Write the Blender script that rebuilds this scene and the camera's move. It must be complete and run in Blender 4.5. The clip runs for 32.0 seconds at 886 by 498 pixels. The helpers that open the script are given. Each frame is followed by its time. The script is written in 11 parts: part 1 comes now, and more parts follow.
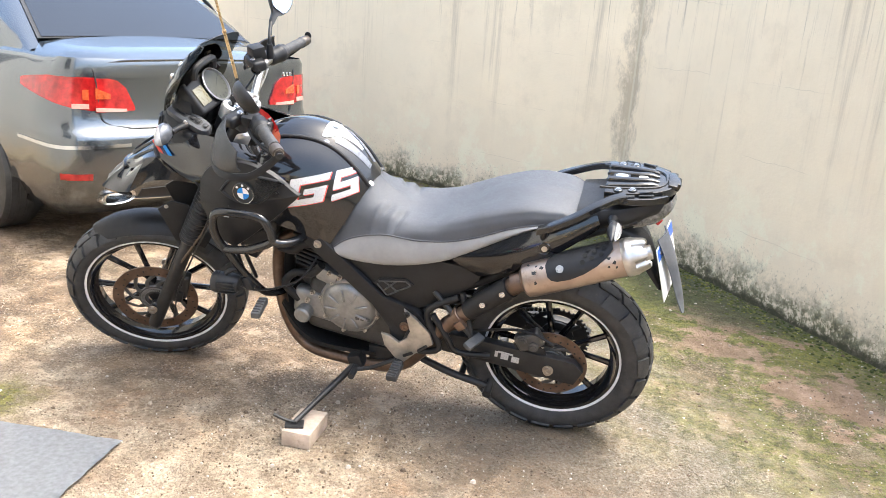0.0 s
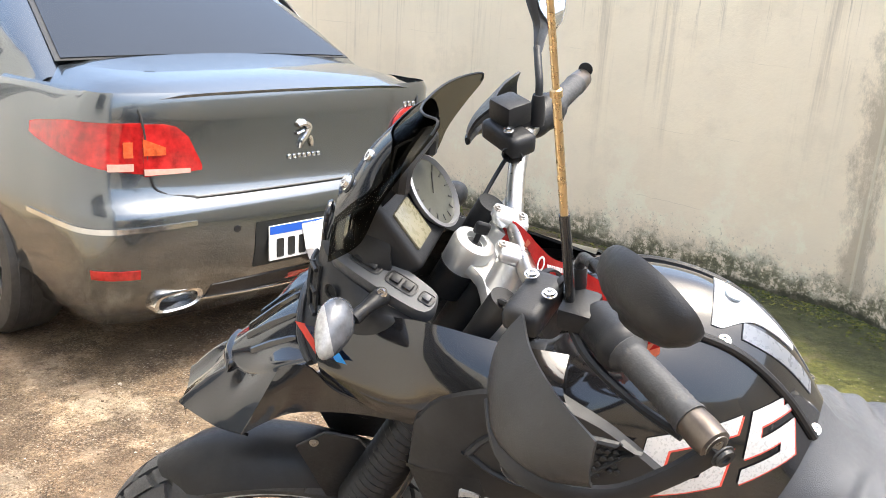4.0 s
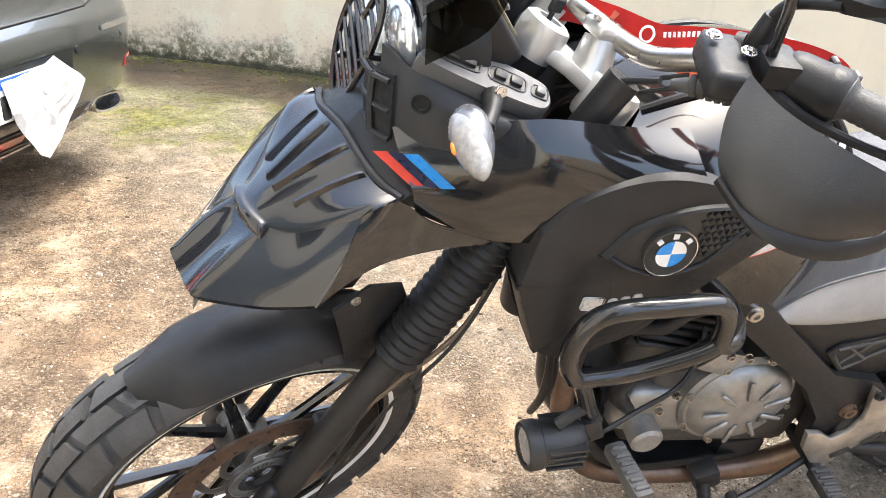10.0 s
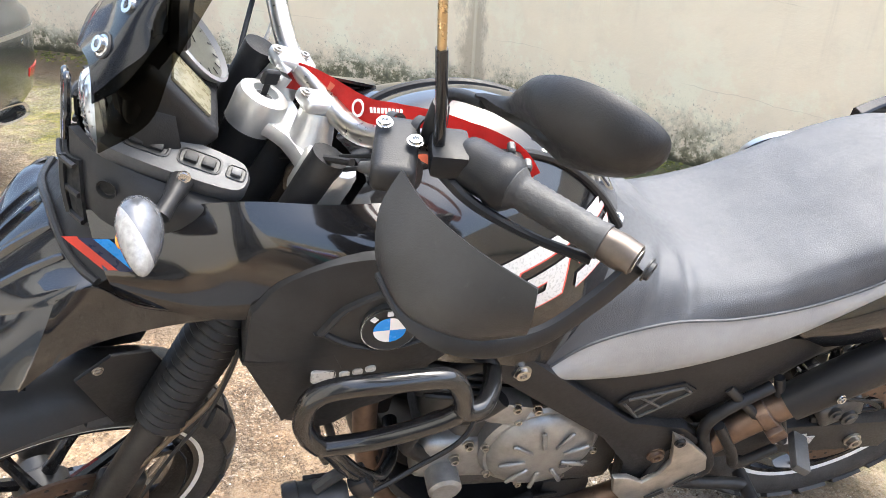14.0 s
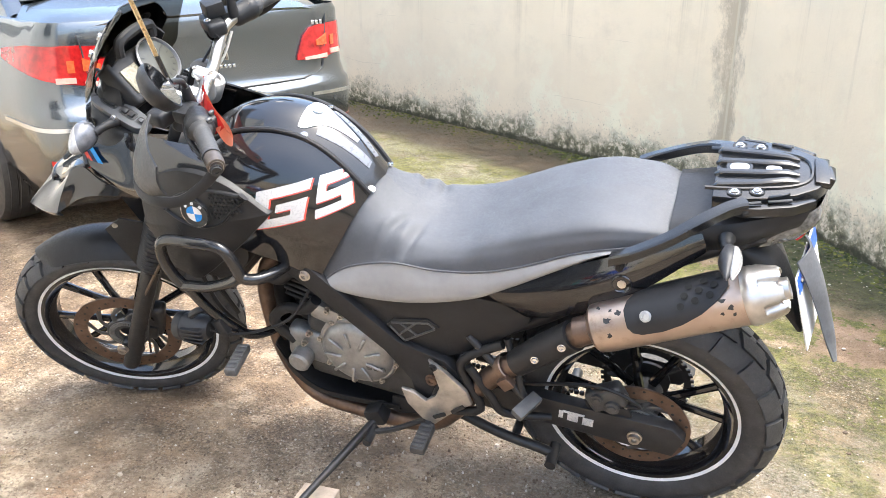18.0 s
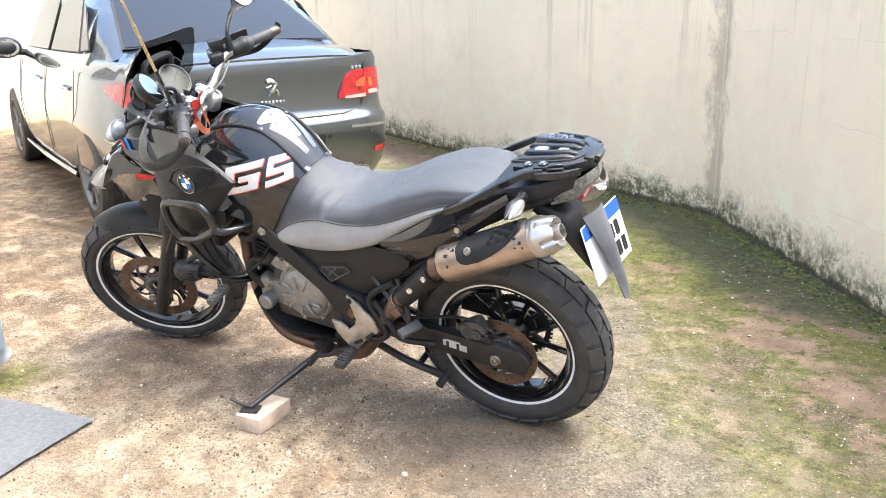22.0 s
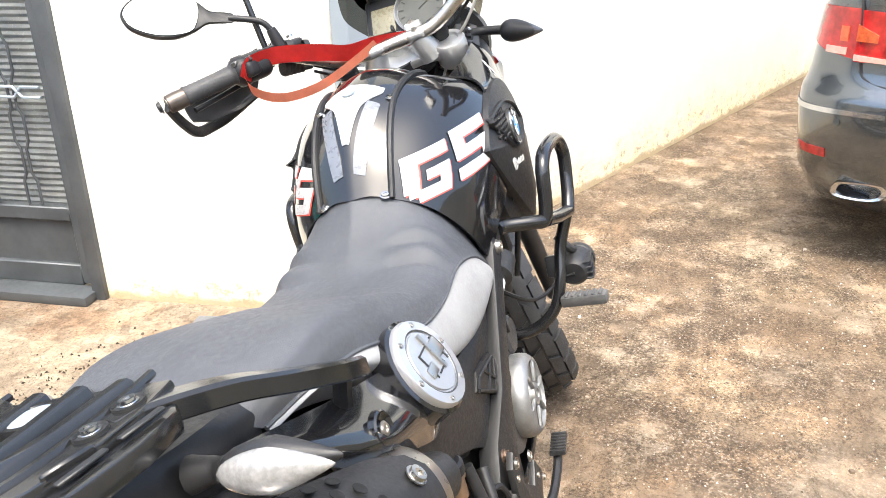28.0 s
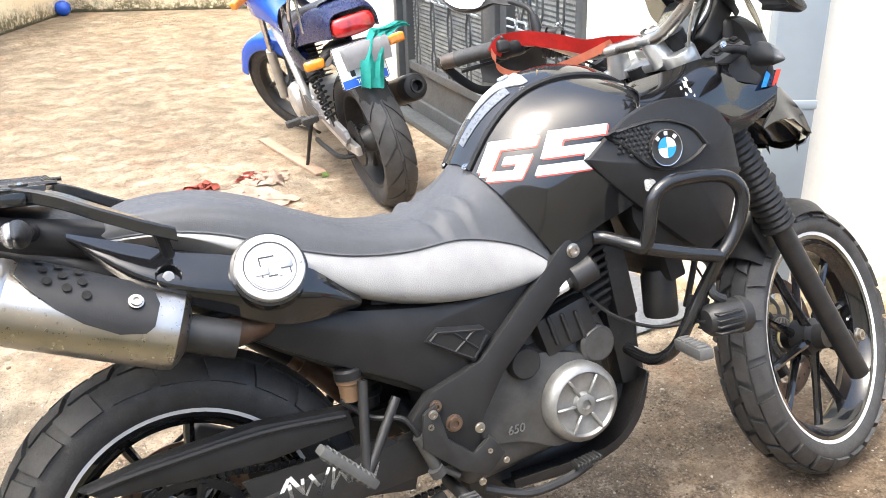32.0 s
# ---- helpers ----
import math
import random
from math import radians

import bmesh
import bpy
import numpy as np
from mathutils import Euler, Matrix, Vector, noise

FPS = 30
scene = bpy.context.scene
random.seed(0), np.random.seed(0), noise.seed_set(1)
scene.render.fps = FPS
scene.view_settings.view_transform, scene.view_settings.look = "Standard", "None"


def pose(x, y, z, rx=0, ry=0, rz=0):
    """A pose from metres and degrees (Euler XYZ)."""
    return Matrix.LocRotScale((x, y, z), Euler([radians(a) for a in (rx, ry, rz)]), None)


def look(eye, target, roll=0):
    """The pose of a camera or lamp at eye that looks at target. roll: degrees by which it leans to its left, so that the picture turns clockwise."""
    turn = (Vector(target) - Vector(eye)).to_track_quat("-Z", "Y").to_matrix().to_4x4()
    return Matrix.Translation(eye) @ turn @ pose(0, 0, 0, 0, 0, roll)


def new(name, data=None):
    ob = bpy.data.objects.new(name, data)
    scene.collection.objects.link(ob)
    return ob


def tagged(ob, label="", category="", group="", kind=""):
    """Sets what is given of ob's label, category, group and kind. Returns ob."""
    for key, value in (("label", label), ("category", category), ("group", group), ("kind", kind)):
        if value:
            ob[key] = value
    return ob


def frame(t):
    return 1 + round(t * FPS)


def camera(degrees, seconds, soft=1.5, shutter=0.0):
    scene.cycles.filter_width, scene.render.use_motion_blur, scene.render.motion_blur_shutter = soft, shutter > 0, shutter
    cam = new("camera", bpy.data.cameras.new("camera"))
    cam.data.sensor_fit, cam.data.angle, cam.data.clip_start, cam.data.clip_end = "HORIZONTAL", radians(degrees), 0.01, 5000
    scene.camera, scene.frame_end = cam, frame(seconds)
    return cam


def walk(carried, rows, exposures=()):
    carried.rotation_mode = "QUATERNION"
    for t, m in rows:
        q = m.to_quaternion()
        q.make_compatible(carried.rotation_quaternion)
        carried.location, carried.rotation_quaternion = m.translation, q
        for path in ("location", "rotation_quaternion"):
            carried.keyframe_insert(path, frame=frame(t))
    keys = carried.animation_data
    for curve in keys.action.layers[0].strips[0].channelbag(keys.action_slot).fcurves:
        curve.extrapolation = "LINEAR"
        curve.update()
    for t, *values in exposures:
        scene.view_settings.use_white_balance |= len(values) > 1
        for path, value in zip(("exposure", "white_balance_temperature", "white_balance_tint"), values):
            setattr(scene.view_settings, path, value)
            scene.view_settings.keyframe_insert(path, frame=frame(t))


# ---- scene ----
cam = camera(55.4, 32.0, 0.8)
METRES, EYE, TILT, LEAN, TURN = 10.05, 1.376, -16.2, -4.3, 14.52
START = (0.208, -2.592)
ROWS = [
    (0.0, 0.0, 0.0, 0.0, 0.0, 0.0, -0.0),
    (0.5, -0.0008, 0.0021, 0.0005, -0.02, -0.03, 0.11),
    (1.0, -0.0026, 0.013, 0.0017, -0.05, -0.06, 0.25),
    (1.5, -0.0022, 0.0335, 0.0092, -0.11, -0.01, 0.32),
    (2.0, -0.0091, 0.0538, 0.0132, 0.88, -0.19, 0.35),
    (2.5, -0.0226, 0.0782, 0.0241, 1.57, -0.13, 0.43),
    (3.0, -0.0365, 0.1021, 0.0303, 1.6, -0.23, 0.42),
    (3.5, -0.0508, 0.1284, 0.0397, 2.04, -0.34, 0.45),
    (4.0, -0.0671, 0.1485, 0.0447, 1.77, -0.34, 0.44),
    (4.5, -0.084, 0.1668, 0.0519, -2.33, -0.47, 1.28),
    (6.5, -0.115, 0.2117, 0.0632, -31.1, -8.19, 7.81),
    (7.0, -0.1153, 0.2122, 0.0633, -31.59, -8.74, 7.76),
    (7.5, -0.115, 0.2085, 0.0612, -31.71, -9.37, 7.91),
    (8.0, -0.1147, 0.1992, 0.0593, -31.27, -9.36, 8.01),
    (8.5, -0.1147, 0.1909, 0.0553, -29.85, -9.29, 8.27),
    (9.0, -0.117, 0.1863, 0.0515, -28.11, -9.52, 8.4),
    (9.5, -0.1227, 0.1824, 0.0466, -26.73, -11.23, 8.33),
    (10.0, -0.1237, 0.1778, 0.0439, -26.37, -13.4, 8.32),
    (10.5, -0.125, 0.1745, 0.0397, -26.09, -15.33, 8.21),
    (11.0, -0.1259, 0.1734, 0.04, -25.94, -16.06, 8.2),
    (11.5, -0.1235, 0.1728, 0.0446, -25.92, -16.12, 8.24),
    (12.0, -0.1203, 0.1731, 0.0468, -25.88, -15.75, 8.26),
    (12.5, -0.1193, 0.1722, 0.048, -26.06, -15.38, 8.31),
    (13.0, -0.1151, 0.1698, 0.0488, -26.23, -15.28, 8.55),
    (13.5, -0.1006, 0.1679, 0.0496, -26.37, -15.09, 8.77),
    (14.0, -0.0909, 0.1663, 0.0496, -26.38, -14.93, 8.88),
    (14.5, -0.0874, 0.1636, 0.0506, -26.44, -14.52, 8.97),
    (15.0, -0.0794, 0.1655, 0.0484, -24.7, -13.93, 8.59),
    (15.5, -0.0621, 0.1655, 0.0472, -18.64, -13.12, 6.58),
    (17.5, -0.0054, 0.0969, 0.027, 4.28, -6.46, 2.55),
    (18.0, 0.0136, 0.0784, 0.0213, 6.3, -4.64, 2.75),
    (18.5, 0.0247, 0.0582, 0.0156, 6.72, -3.25, 2.86),
    (19.0, 0.0323, 0.0395, 0.0099, 7.23, -2.37, 2.79),
    (19.5, 0.0412, 0.0287, 0.0067, 9.26, -1.4, 2.63),
    (20.0, 0.0541, 0.0221, 0.003, 10.71, -0.67, 2.5),
    (20.5, 0.0682, 0.0167, 0.0004, 12.23, -0.28, 2.41),
    (21.0, 0.0753, 0.0164, -0.0021, 12.68, -0.26, 1.87),
    (21.5, 0.0797, 0.0177, -0.0032, 13.08, -0.36, 1.59),
    (22.0, 0.0821, 0.0206, -0.0035, 14.51, -0.36, 1.12),
    (22.5, 0.0826, 0.0328, 0.001, 17.45, -0.3, 0.64),
    (23.0, 0.0844, 0.0502, 0.0073, 22.61, -0.6, -1.61),
    (23.5, 0.0968, 0.0641, 0.0092, 27.8, -0.78, -4.04),
    (24.0, 0.1122, 0.0796, 0.0121, 30.38, -1.19, -5.41),
    (24.5, 0.1154, 0.1017, 0.0163, 33.47, -1.63, -6.14),
    (26.5, 0.1224, 0.2046, 0.0457, 63.47, -9.09, -12.55),
    (27.0, 0.1226, 0.224, 0.0496, 72.61, -12.33, -13.7),
    (27.5, 0.1253, 0.2468, 0.0565, 80.15, -15.74, -14.96),
    (28.0, 0.1103, 0.2644, 0.061, 87.94, -18.41, -14.56),
    (28.5, 0.1023, 0.2792, 0.0677, 96.34, -20.84, -14.93),
    (29.0, 0.1022, 0.3013, 0.0779, 105.69, -23.61, -15.13),
    (29.5, 0.0954, 0.3092, 0.0796, 114.19, -26.17, -16.17),
    (30.0, 0.083, 0.3152, 0.0829, 122.67, -28.98, -15.25),
    (30.5, 0.0735, 0.3267, 0.0873, 130.91, -31.4, -13.92),
    (31.0, 0.0698, 0.3417, 0.0943, 135.94, -32.72, -12.54),
    (31.5, 0.0736, 0.3553, 0.0961, 139.25, -33.74, -11.63),
    (32.0, 0.0781, 0.3692, 0.1011, 143.78, -34.86, -11.23),
]
EXPOSURES = [(t, stops, kelvin, 5.0) for t, stops, kelvin in ((0.0, 2.22, 6250.0), (4.0, 2.14, 6500.0), (7.0, 2.32, 6500.0), (9.0, 2.38, 6450.0), (11.0, 2.52, 6350.0), (13.0, 2.50, 6250.0), (14.5, 2.32, 6200.0), (18.0, 2.42, 6150.0), (20.0, 2.36, 6150.0), (22.0, 2.30, 6150.0), (24.0, 2.16, 6150.0), (27.0, 2.12, 6250.0), (29.5, 2.11, 6450.0), (32.0, 2.14, 6350.0))]
walk(cam, [(t, pose(*START, EYE, TILT, LEAN, TURN) @ pose(METRES * x, METRES * y, METRES * z, 90 + pitch, roll, yaw)) for t, x, y, z, yaw, pitch, roll in ROWS], EXPOSURES)

# ---- world and sun ----
SUN_ELEVATION, SUN_HEADING = 70.0, 15.0     # degrees; heading measured from +x towards +y
world = bpy.data.worlds.new("sky")
scene.world = world
world.use_nodes = True
wn = world.node_tree
sky = wn.nodes.new("ShaderNodeTexSky")
sky.sky_type = 'NISHITA'
sky.sun_disc = False
sky.sun_elevation = radians(SUN_ELEVATION)
sky.sun_rotation = radians(90.0 - SUN_HEADING)
sky.dust_density = 6.0
sky.air_density = 1.0
wn.nodes["Background"].inputs["Strength"].default_value = 0.15
wn.links.new(sky.outputs["Color"], wn.nodes["Background"].inputs["Color"])
sun_data = bpy.data.lights.new("sun", 'SUN')
sun_data.energy, sun_data.angle, sun_data.color = 0.55, radians(25.0), (1.0, 0.97, 0.94)
sun = new("sun", sun_data)
sun_way = Vector((math.cos(radians(SUN_HEADING)) * math.cos(radians(SUN_ELEVATION)), math.sin(radians(SUN_HEADING)) * math.cos(radians(SUN_ELEVATION)), math.sin(radians(SUN_ELEVATION))))
sun.matrix_world = look(sun_way * 30, (0, 0, 0))

from mathutils import bvhtree

# ---- materials ----
def nodes_of(m):
    m.use_nodes = True
    t = m.node_tree
    return t, t.nodes["Principled BSDF"]


def node(t, kind, **inputs):
    n = t.nodes.new(kind)
    for k, v in inputs.items():
        n.inputs[k.replace("_", " ")].default_value = v
    return n


def ramp(t, fac, stops):
    r = t.nodes.new("ShaderNodeValToRGB")
    while len(r.color_ramp.elements) < len(stops):
        r.color_ramp.elements.new(0.5)
    for e, (p, c) in zip(r.color_ramp.elements, stops):
        e.position = p
        e.color = (*c, 1.0) if len(c) == 3 else c
    t.links.new(fac, r.inputs["Fac"])
    return r.outputs["Color"]


def noise_fac(t, coord, scale, detail=4.0, rough=0.6, stretch=None):
    n = node(t, "ShaderNodeTexNoise", Scale=scale, Detail=detail, Roughness=rough)
    if stretch:
        mp = t.nodes.new("ShaderNodeMapping")
        mp.inputs["Scale"].default_value = stretch
        t.links.new(coord, mp.inputs["Vector"])
        coord = mp.outputs["Vector"]
    t.links.new(coord, n.inputs["Vector"])
    return n.outputs["Fac"]


def mix(t, fac, a, b):
    m = t.nodes.new("ShaderNodeMix")
    m.data_type = 'RGBA'
    for value, slot in ((fac, 0), (a, 6), (b, 7)):
        if isinstance(value, (float, int)):
            m.inputs[slot].default_value = value
        elif isinstance(value, tuple):
            m.inputs[slot].default_value = (*value, 1.0)
        else:
            t.links.new(value, m.inputs[slot])
    return m.outputs[2]


def math_node(t, op, a, b, clamp=False):
    m = t.nodes.new("ShaderNodeMath")
    m.operation, m.use_clamp = op, clamp
    for i, value in enumerate((a, b)):
        if isinstance(value, (float, int)):
            m.inputs[i].default_value = value
        else:
            t.links.new(value, m.inputs[i])
    return m.outputs[0]


def smooth(t, value, lo, hi, a=0.0, b=1.0):
    m = t.nodes.new("ShaderNodeMapRange")
    m.interpolation_type = 'SMOOTHSTEP'
    for name, v in (("From Min", lo), ("From Max", hi), ("To Min", a), ("To Max", b)):
        m.inputs[name].default_value = v
    t.links.new(value, m.inputs["Value"])
    return m.outputs["Result"]


def relief(t, p, height, strength, distance):
    b = t.nodes.new("ShaderNodeBump")
    b.inputs["Strength"].default_value, b.inputs["Distance"].default_value = strength, distance
    t.links.new(height, b.inputs["Height"])
    t.links.new(b.outputs["Normal"], p.inputs["Normal"])


def plain(name, colour, rough=0.5, metal=0.0, vary=0.15, scale=14.0, bump=0.0, bump_scale=300.0, coat=0.0, dirt=None, dirt_amount=0.0, ior=1.5):
    """A worn plain surface: colour with broad and fine variation, uneven gloss, optional grain and dirt."""
    m = bpy.data.materials.new(name)
    t, p = nodes_of(m)
    co = t.nodes.new("ShaderNodeTexCoord").outputs["Object"]
    broad = noise_fac(t, co, scale)
    dark = tuple(c * (1 - vary) for c in colour)
    light = tuple(min(1.0, c * (1 + vary)) for c in colour)
    col = ramp(t, broad, [(0.3, dark), (0.7, light)])
    if dirt:
        spots = smooth(t, noise_fac(t, co, scale * 3.1, 8.0, 0.7), 0.62 - 0.3 * dirt_amount, 0.75)
        col = mix(t, math_node(t, 'MULTIPLY', spots, min(1.0, dirt_amount * 2)), col, dirt)
    t.links.new(col, p.inputs["Base Color"])
    fine = noise_fac(t, co, scale * 9, 5.0)
    t.links.new(smooth(t, fine, 0.25, 0.8, max(0.02, rough * 0.8), min(1.0, rough * 1.2)), p.inputs["Roughness"])
    p.inputs["Metallic"].default_value, p.inputs["IOR"].default_value = metal, ior
    p.inputs["Coat Weight"].default_value, p.inputs["Coat Roughness"].default_value = coat, 0.04
    if bump:
        relief(t, p, noise_fac(t, co, bump_scale, 3.0), bump, 0.002)
    return m


def ground_material():
    m = bpy.data.materials.new("worn_concrete_ground")
    t, p = nodes_of(m)
    co = t.nodes.new("ShaderNodeTexCoord").outputs["Object"]
    sep = t.nodes.new("ShaderNodeSeparateXYZ")
    t.links.new(co, sep.inputs[0])
    x, y = sep.outputs["X"], sep.outputs["Y"]
    broad = noise_fac(t, co, 0.9, 6.0, 0.65)
    mid = noise_fac(t, co, 5.0, 9.0, 0.75)
    fine = noise_fac(t, co, 75.0, 6.0, 0.8)
    base = ramp(t, mid, [(0.36, (0.130, 0.086, 0.048)), (0.5, (0.290, 0.212, 0.132)), (0.64, (0.480, 0.392, 0.275))])
    col = mix(t, smooth(t, broad, 0.40, 0.60, 0.0, 0.7), base, ramp(t, mid, [(0.34, (0.245, 0.145, 0.076)), (0.66, (0.475, 0.325, 0.196))]))
    # exposed aggregate: small stones of several greys in a darker matrix
    bumps = None
    show = smooth(t, noise_fac(t, co, 2.6, 5.0), 0.42, 0.58)
    for scale, share, lo in ((58.0, 0.8, 0.40), (115.0, 0.7, 0.36)):
        vor = node(t, "ShaderNodeTexVoronoi", Scale=scale)
        t.links.new(co, vor.inputs["Vector"])
        stone = smooth(t, vor.outputs["Distance"], 0.22, 0.42, 1.0, 0.0)
        pick = t.nodes.new("ShaderNodeSeparateColor")
        t.links.new(vor.outputs["Color"], pick.inputs[0])
        shown = math_node(t, 'MULTIPLY', math_node(t, 'MULTIPLY', stone, smooth(t, pick.outputs[0], lo, lo + 0.12)), show)
        tone = ramp(t, pick.outputs[1], [(0.0, (0.13, 0.082, 0.052)), (0.35, (0.32, 0.225, 0.15)), (0.8, (0.46, 0.38, 0.30)), (1.0, (0.62, 0.56, 0.49))])
        col = mix(t, math_node(t, 'MULTIPLY', math_node(t, 'MULTIPLY', show, 0.5), smooth(t, vor.outputs["Distance"], 0.34, 0.55)), col, (0.085, 0.058, 0.036))
        col = mix(t, math_node(t, 'MULTIPLY', shown, share), col, tone)
        bumps = shown if bumps is None else math_node(t, 'ADD', bumps, math_node(t, 'MULTIPLY', shown, 0.5))
    for scale, wide, share in ((46.0, 0.075, 0.52), (95.0, 0.10, 0.40)):
        seam = node(t, "ShaderNodeTexVoronoi", Scale=scale)
        seam.feature = 'DISTANCE_TO_EDGE'
        bend = t.nodes.new("ShaderNodeVectorMath")
        bend.operation = 'MULTIPLY_ADD'
        bn = node(t, "ShaderNodeTexNoise", Scale=60.0, Detail=3.0)
        t.links.new(co, bn.inputs["Vector"])
        t.links.new(bn.outputs["Color"], bend.inputs[0])
        bend.inputs[1].default_value = (0.018, 0.018, 0.0)
        t.links.new(co, bend.inputs[2])
        t.links.new(bend.outputs[0], seam.inputs["Vector"])
        joint = math_node(t, 'MULTIPLY', smooth(t, seam.outputs["Distance"], 0.0, wide, 1.0, 0.0), smooth(t, noise_fac(t, co, 9.0, 6.0, 0.7), 0.44, 0.56))
        col = mix(t, math_node(t, 'MULTIPLY', joint, share), col, (0.060, 0.042, 0.026))
        bumps = math_node(t, 'SUBTRACT', bumps, math_node(t, 'MULTIPLY', joint, 0.8))
    col = mix(t, smooth(t, fine, 0.51, 0.58, 0.0, 0.62), col, (0.070, 0.048, 0.030))
    grit = noise_fac(t, co, 120.0, 3.0, 0.7)
    col = mix(t, smooth(t, grit, 0.57, 0.63, 0.0, 0.55), col, (0.56, 0.49, 0.40))
    col = mix(t, smooth(t, grit, 0.43, 0.37, 0.0, 0.60), col, (0.050, 0.035, 0.022))
    pits = noise_fac(t, co, 38.0, 4.0, 0.7)
    col = mix(t, smooth(t, pits, 0.61, 0.66, 0.0, 0.6), col, (0.050, 0.036, 0.025))
    # mottling: crusted dark patches, pale worn skin with ragged edges, damp stains
    crust = noise_fac(t, co, 15.0, 10.0, 0.8)
    col = mix(t, smooth(t, crust, 0.51, 0.57, 0.0, 0.45), col, (0.105, 0.072, 0.046))
    worn = noise_fac(t, co, 4.2, 10.0, 0.8)
    col = mix(t, smooth(t, worn, 0.535, 0.575, 0.0, 0.40), col, ramp(t, mid, [(0.35, (0.36, 0.275, 0.19)), (0.6, (0.55, 0.455, 0.345))]))
    skin_ = noise_fac(t, co, 1.9, 9.0, 0.74)
    col = mix(t, smooth(t, skin_, 0.54, 0.60, 0.0, 0.34), col, ramp(t, mid, [(0.35, (0.34, 0.25, 0.17)), (0.6, (0.52, 0.42, 0.31))]))
    stain = noise_fac(t, co, 1.6, 8.0, 0.7)
    col = mix(t, smooth(t, stain, 0.50, 0.57, 0.0, 0.50), col, ramp(t, crust, [(0.42, (0.080, 0.052, 0.030)), (0.60, (0.185, 0.128, 0.080))]))
    # pale dusty concrete of the yard, with orange stains
    yard = smooth(t, math_node(t, 'ADD', y, math_node(t, 'MULTIPLY', broad, 1.6)), 1.20, -0.10)
    earth = ramp(t, mid, [(0.3, (0.35, 0.26, 0.168)), (0.5, (0.52, 0.42, 0.305)), (0.7, (0.64, 0.545, 0.42))])
    earth = mix(t, smooth(t, noise_fac(t, co, 1.7, 7.0, 0.7), 0.52, 0.62, 0.0, 0.65), earth, (0.46, 0.25, 0.135))
    earth = mix(t, smooth(t, fine, 0.52, 0.60, 0.0, 0.48), earth, (0.10, 0.070, 0.044))
    earth = mix(t, smooth(t, grit, 0.43, 0.37, 0.0, 0.50), earth, (0.08, 0.056, 0.036))
    earth = mix(t, math_node(t, 'MULTIPLY', smooth(t, crust, 0.51, 0.57, 0.0, 0.7), smooth(t, stain, 0.40, 0.58)), earth, (0.15, 0.10, 0.064))
    far = smooth(t, math_node(t, 'ADD', y, math_node(t, 'MULTIPLY', mid, 1.0)), -1.9, -3.6)
    earth = mix(t, math_node(t, 'MULTIPLY', far, smooth(t, noise_fac(t, co, 2.4, 9.0, 0.8), 0.42, 0.58, 0.25, 0.92)), earth, (0.23, 0.19, 0.125))
    col = mix(t, math_node(t, 'MULTIPLY', yard, 0.55), col, earth)
    # distances from the two faces of the boundary wall, with ragged edges
    rag_ = math_node(t, 'MULTIPLY', math_node(t, 'SUBTRACT', noise_fac(t, co, 1.5, 8.0, 0.72), 0.5), 1.5)
    rag2 = math_node(t, 'MULTIPLY', math_node(t, 'SUBTRACT', noise_fac(t, co, 7.0, 8.0, 0.78), 0.5), 0.5)
    w1 = math_node(t, 'SUBTRACT', 2.64, math_node(t, 'ADD', math_node(t, 'MULTIPLY', x, 0.46), math_node(t, 'MULTIPLY', y, 0.888)))
    w2 = math_node(t, 'SUBTRACT', 1.737, math_node(t, 'ADD', math_node(t, 'MULTIPLY', x, 0.818), math_node(t, 'MULTIPLY', y, 0.575)))
    e1, e2 = math_node(t, 'ADD', w1, math_node(t, 'ADD', rag_, rag2)), math_node(t, 'ADD', w2, math_node(t, 'ADD', rag_, rag2))
    # moss: a smooth carpet beside the car, broken tufts along the other face
    mossy = ramp(t, noise_fac(t, co, 30.0, 7.0, 0.75), [(0.38, (0.040, 0.044, 0.006)), (0.5, (0.128, 0.130, 0.012)), (0.62, (0.240, 0.228, 0.028))])
    carpet = math_node(t, 'MULTIPLY', smooth(t, e1, 1.45, 1.12), smooth(t, x, -3.6, -2.4))
    holes = smooth(t, noise_fac(t, co, 3.4, 9.0, 0.78), 0.40, 0.50, 0.25, 1.0)
    col = mix(t, math_node(t, 'MULTIPLY', math_node(t, 'MULTIPLY', carpet, holes), 0.92), col, mossy)
    tufts = smooth(t, noise_fac(t, co, 4.5, 9.0, 0.80), 0.445, 0.515)
    tufts = math_node(t, 'MULTIPLY', tufts, smooth(t, noise_fac(t, co, 24.0, 8.0, 0.8), 0.38, 0.52, 0.30, 1.0))
    strip2 = math_node(t, 'MULTIPLY', smooth(t, e2, 1.70, 0.80), smooth(t, e2, 0.20, 0.45, 0.35, 1.0))
    col = mix(t, math_node(t, 'MULTIPLY', math_node(t, 'MULTIPLY', strip2, tufts), 0.80), col, ramp(t, noise_fac(t, co, 34.0, 7.0, 0.75), [(0.38, (0.050, 0.058, 0.012)), (0.5, (0.155, 0.163, 0.030)), (0.62, (0.290, 0.285, 0.070))]))
    col = mix(t, math_node(t, 'MULTIPLY', smooth(t, e2, 1.7, 1.0), 0.22), col, (0.15, 0.145, 0.05))
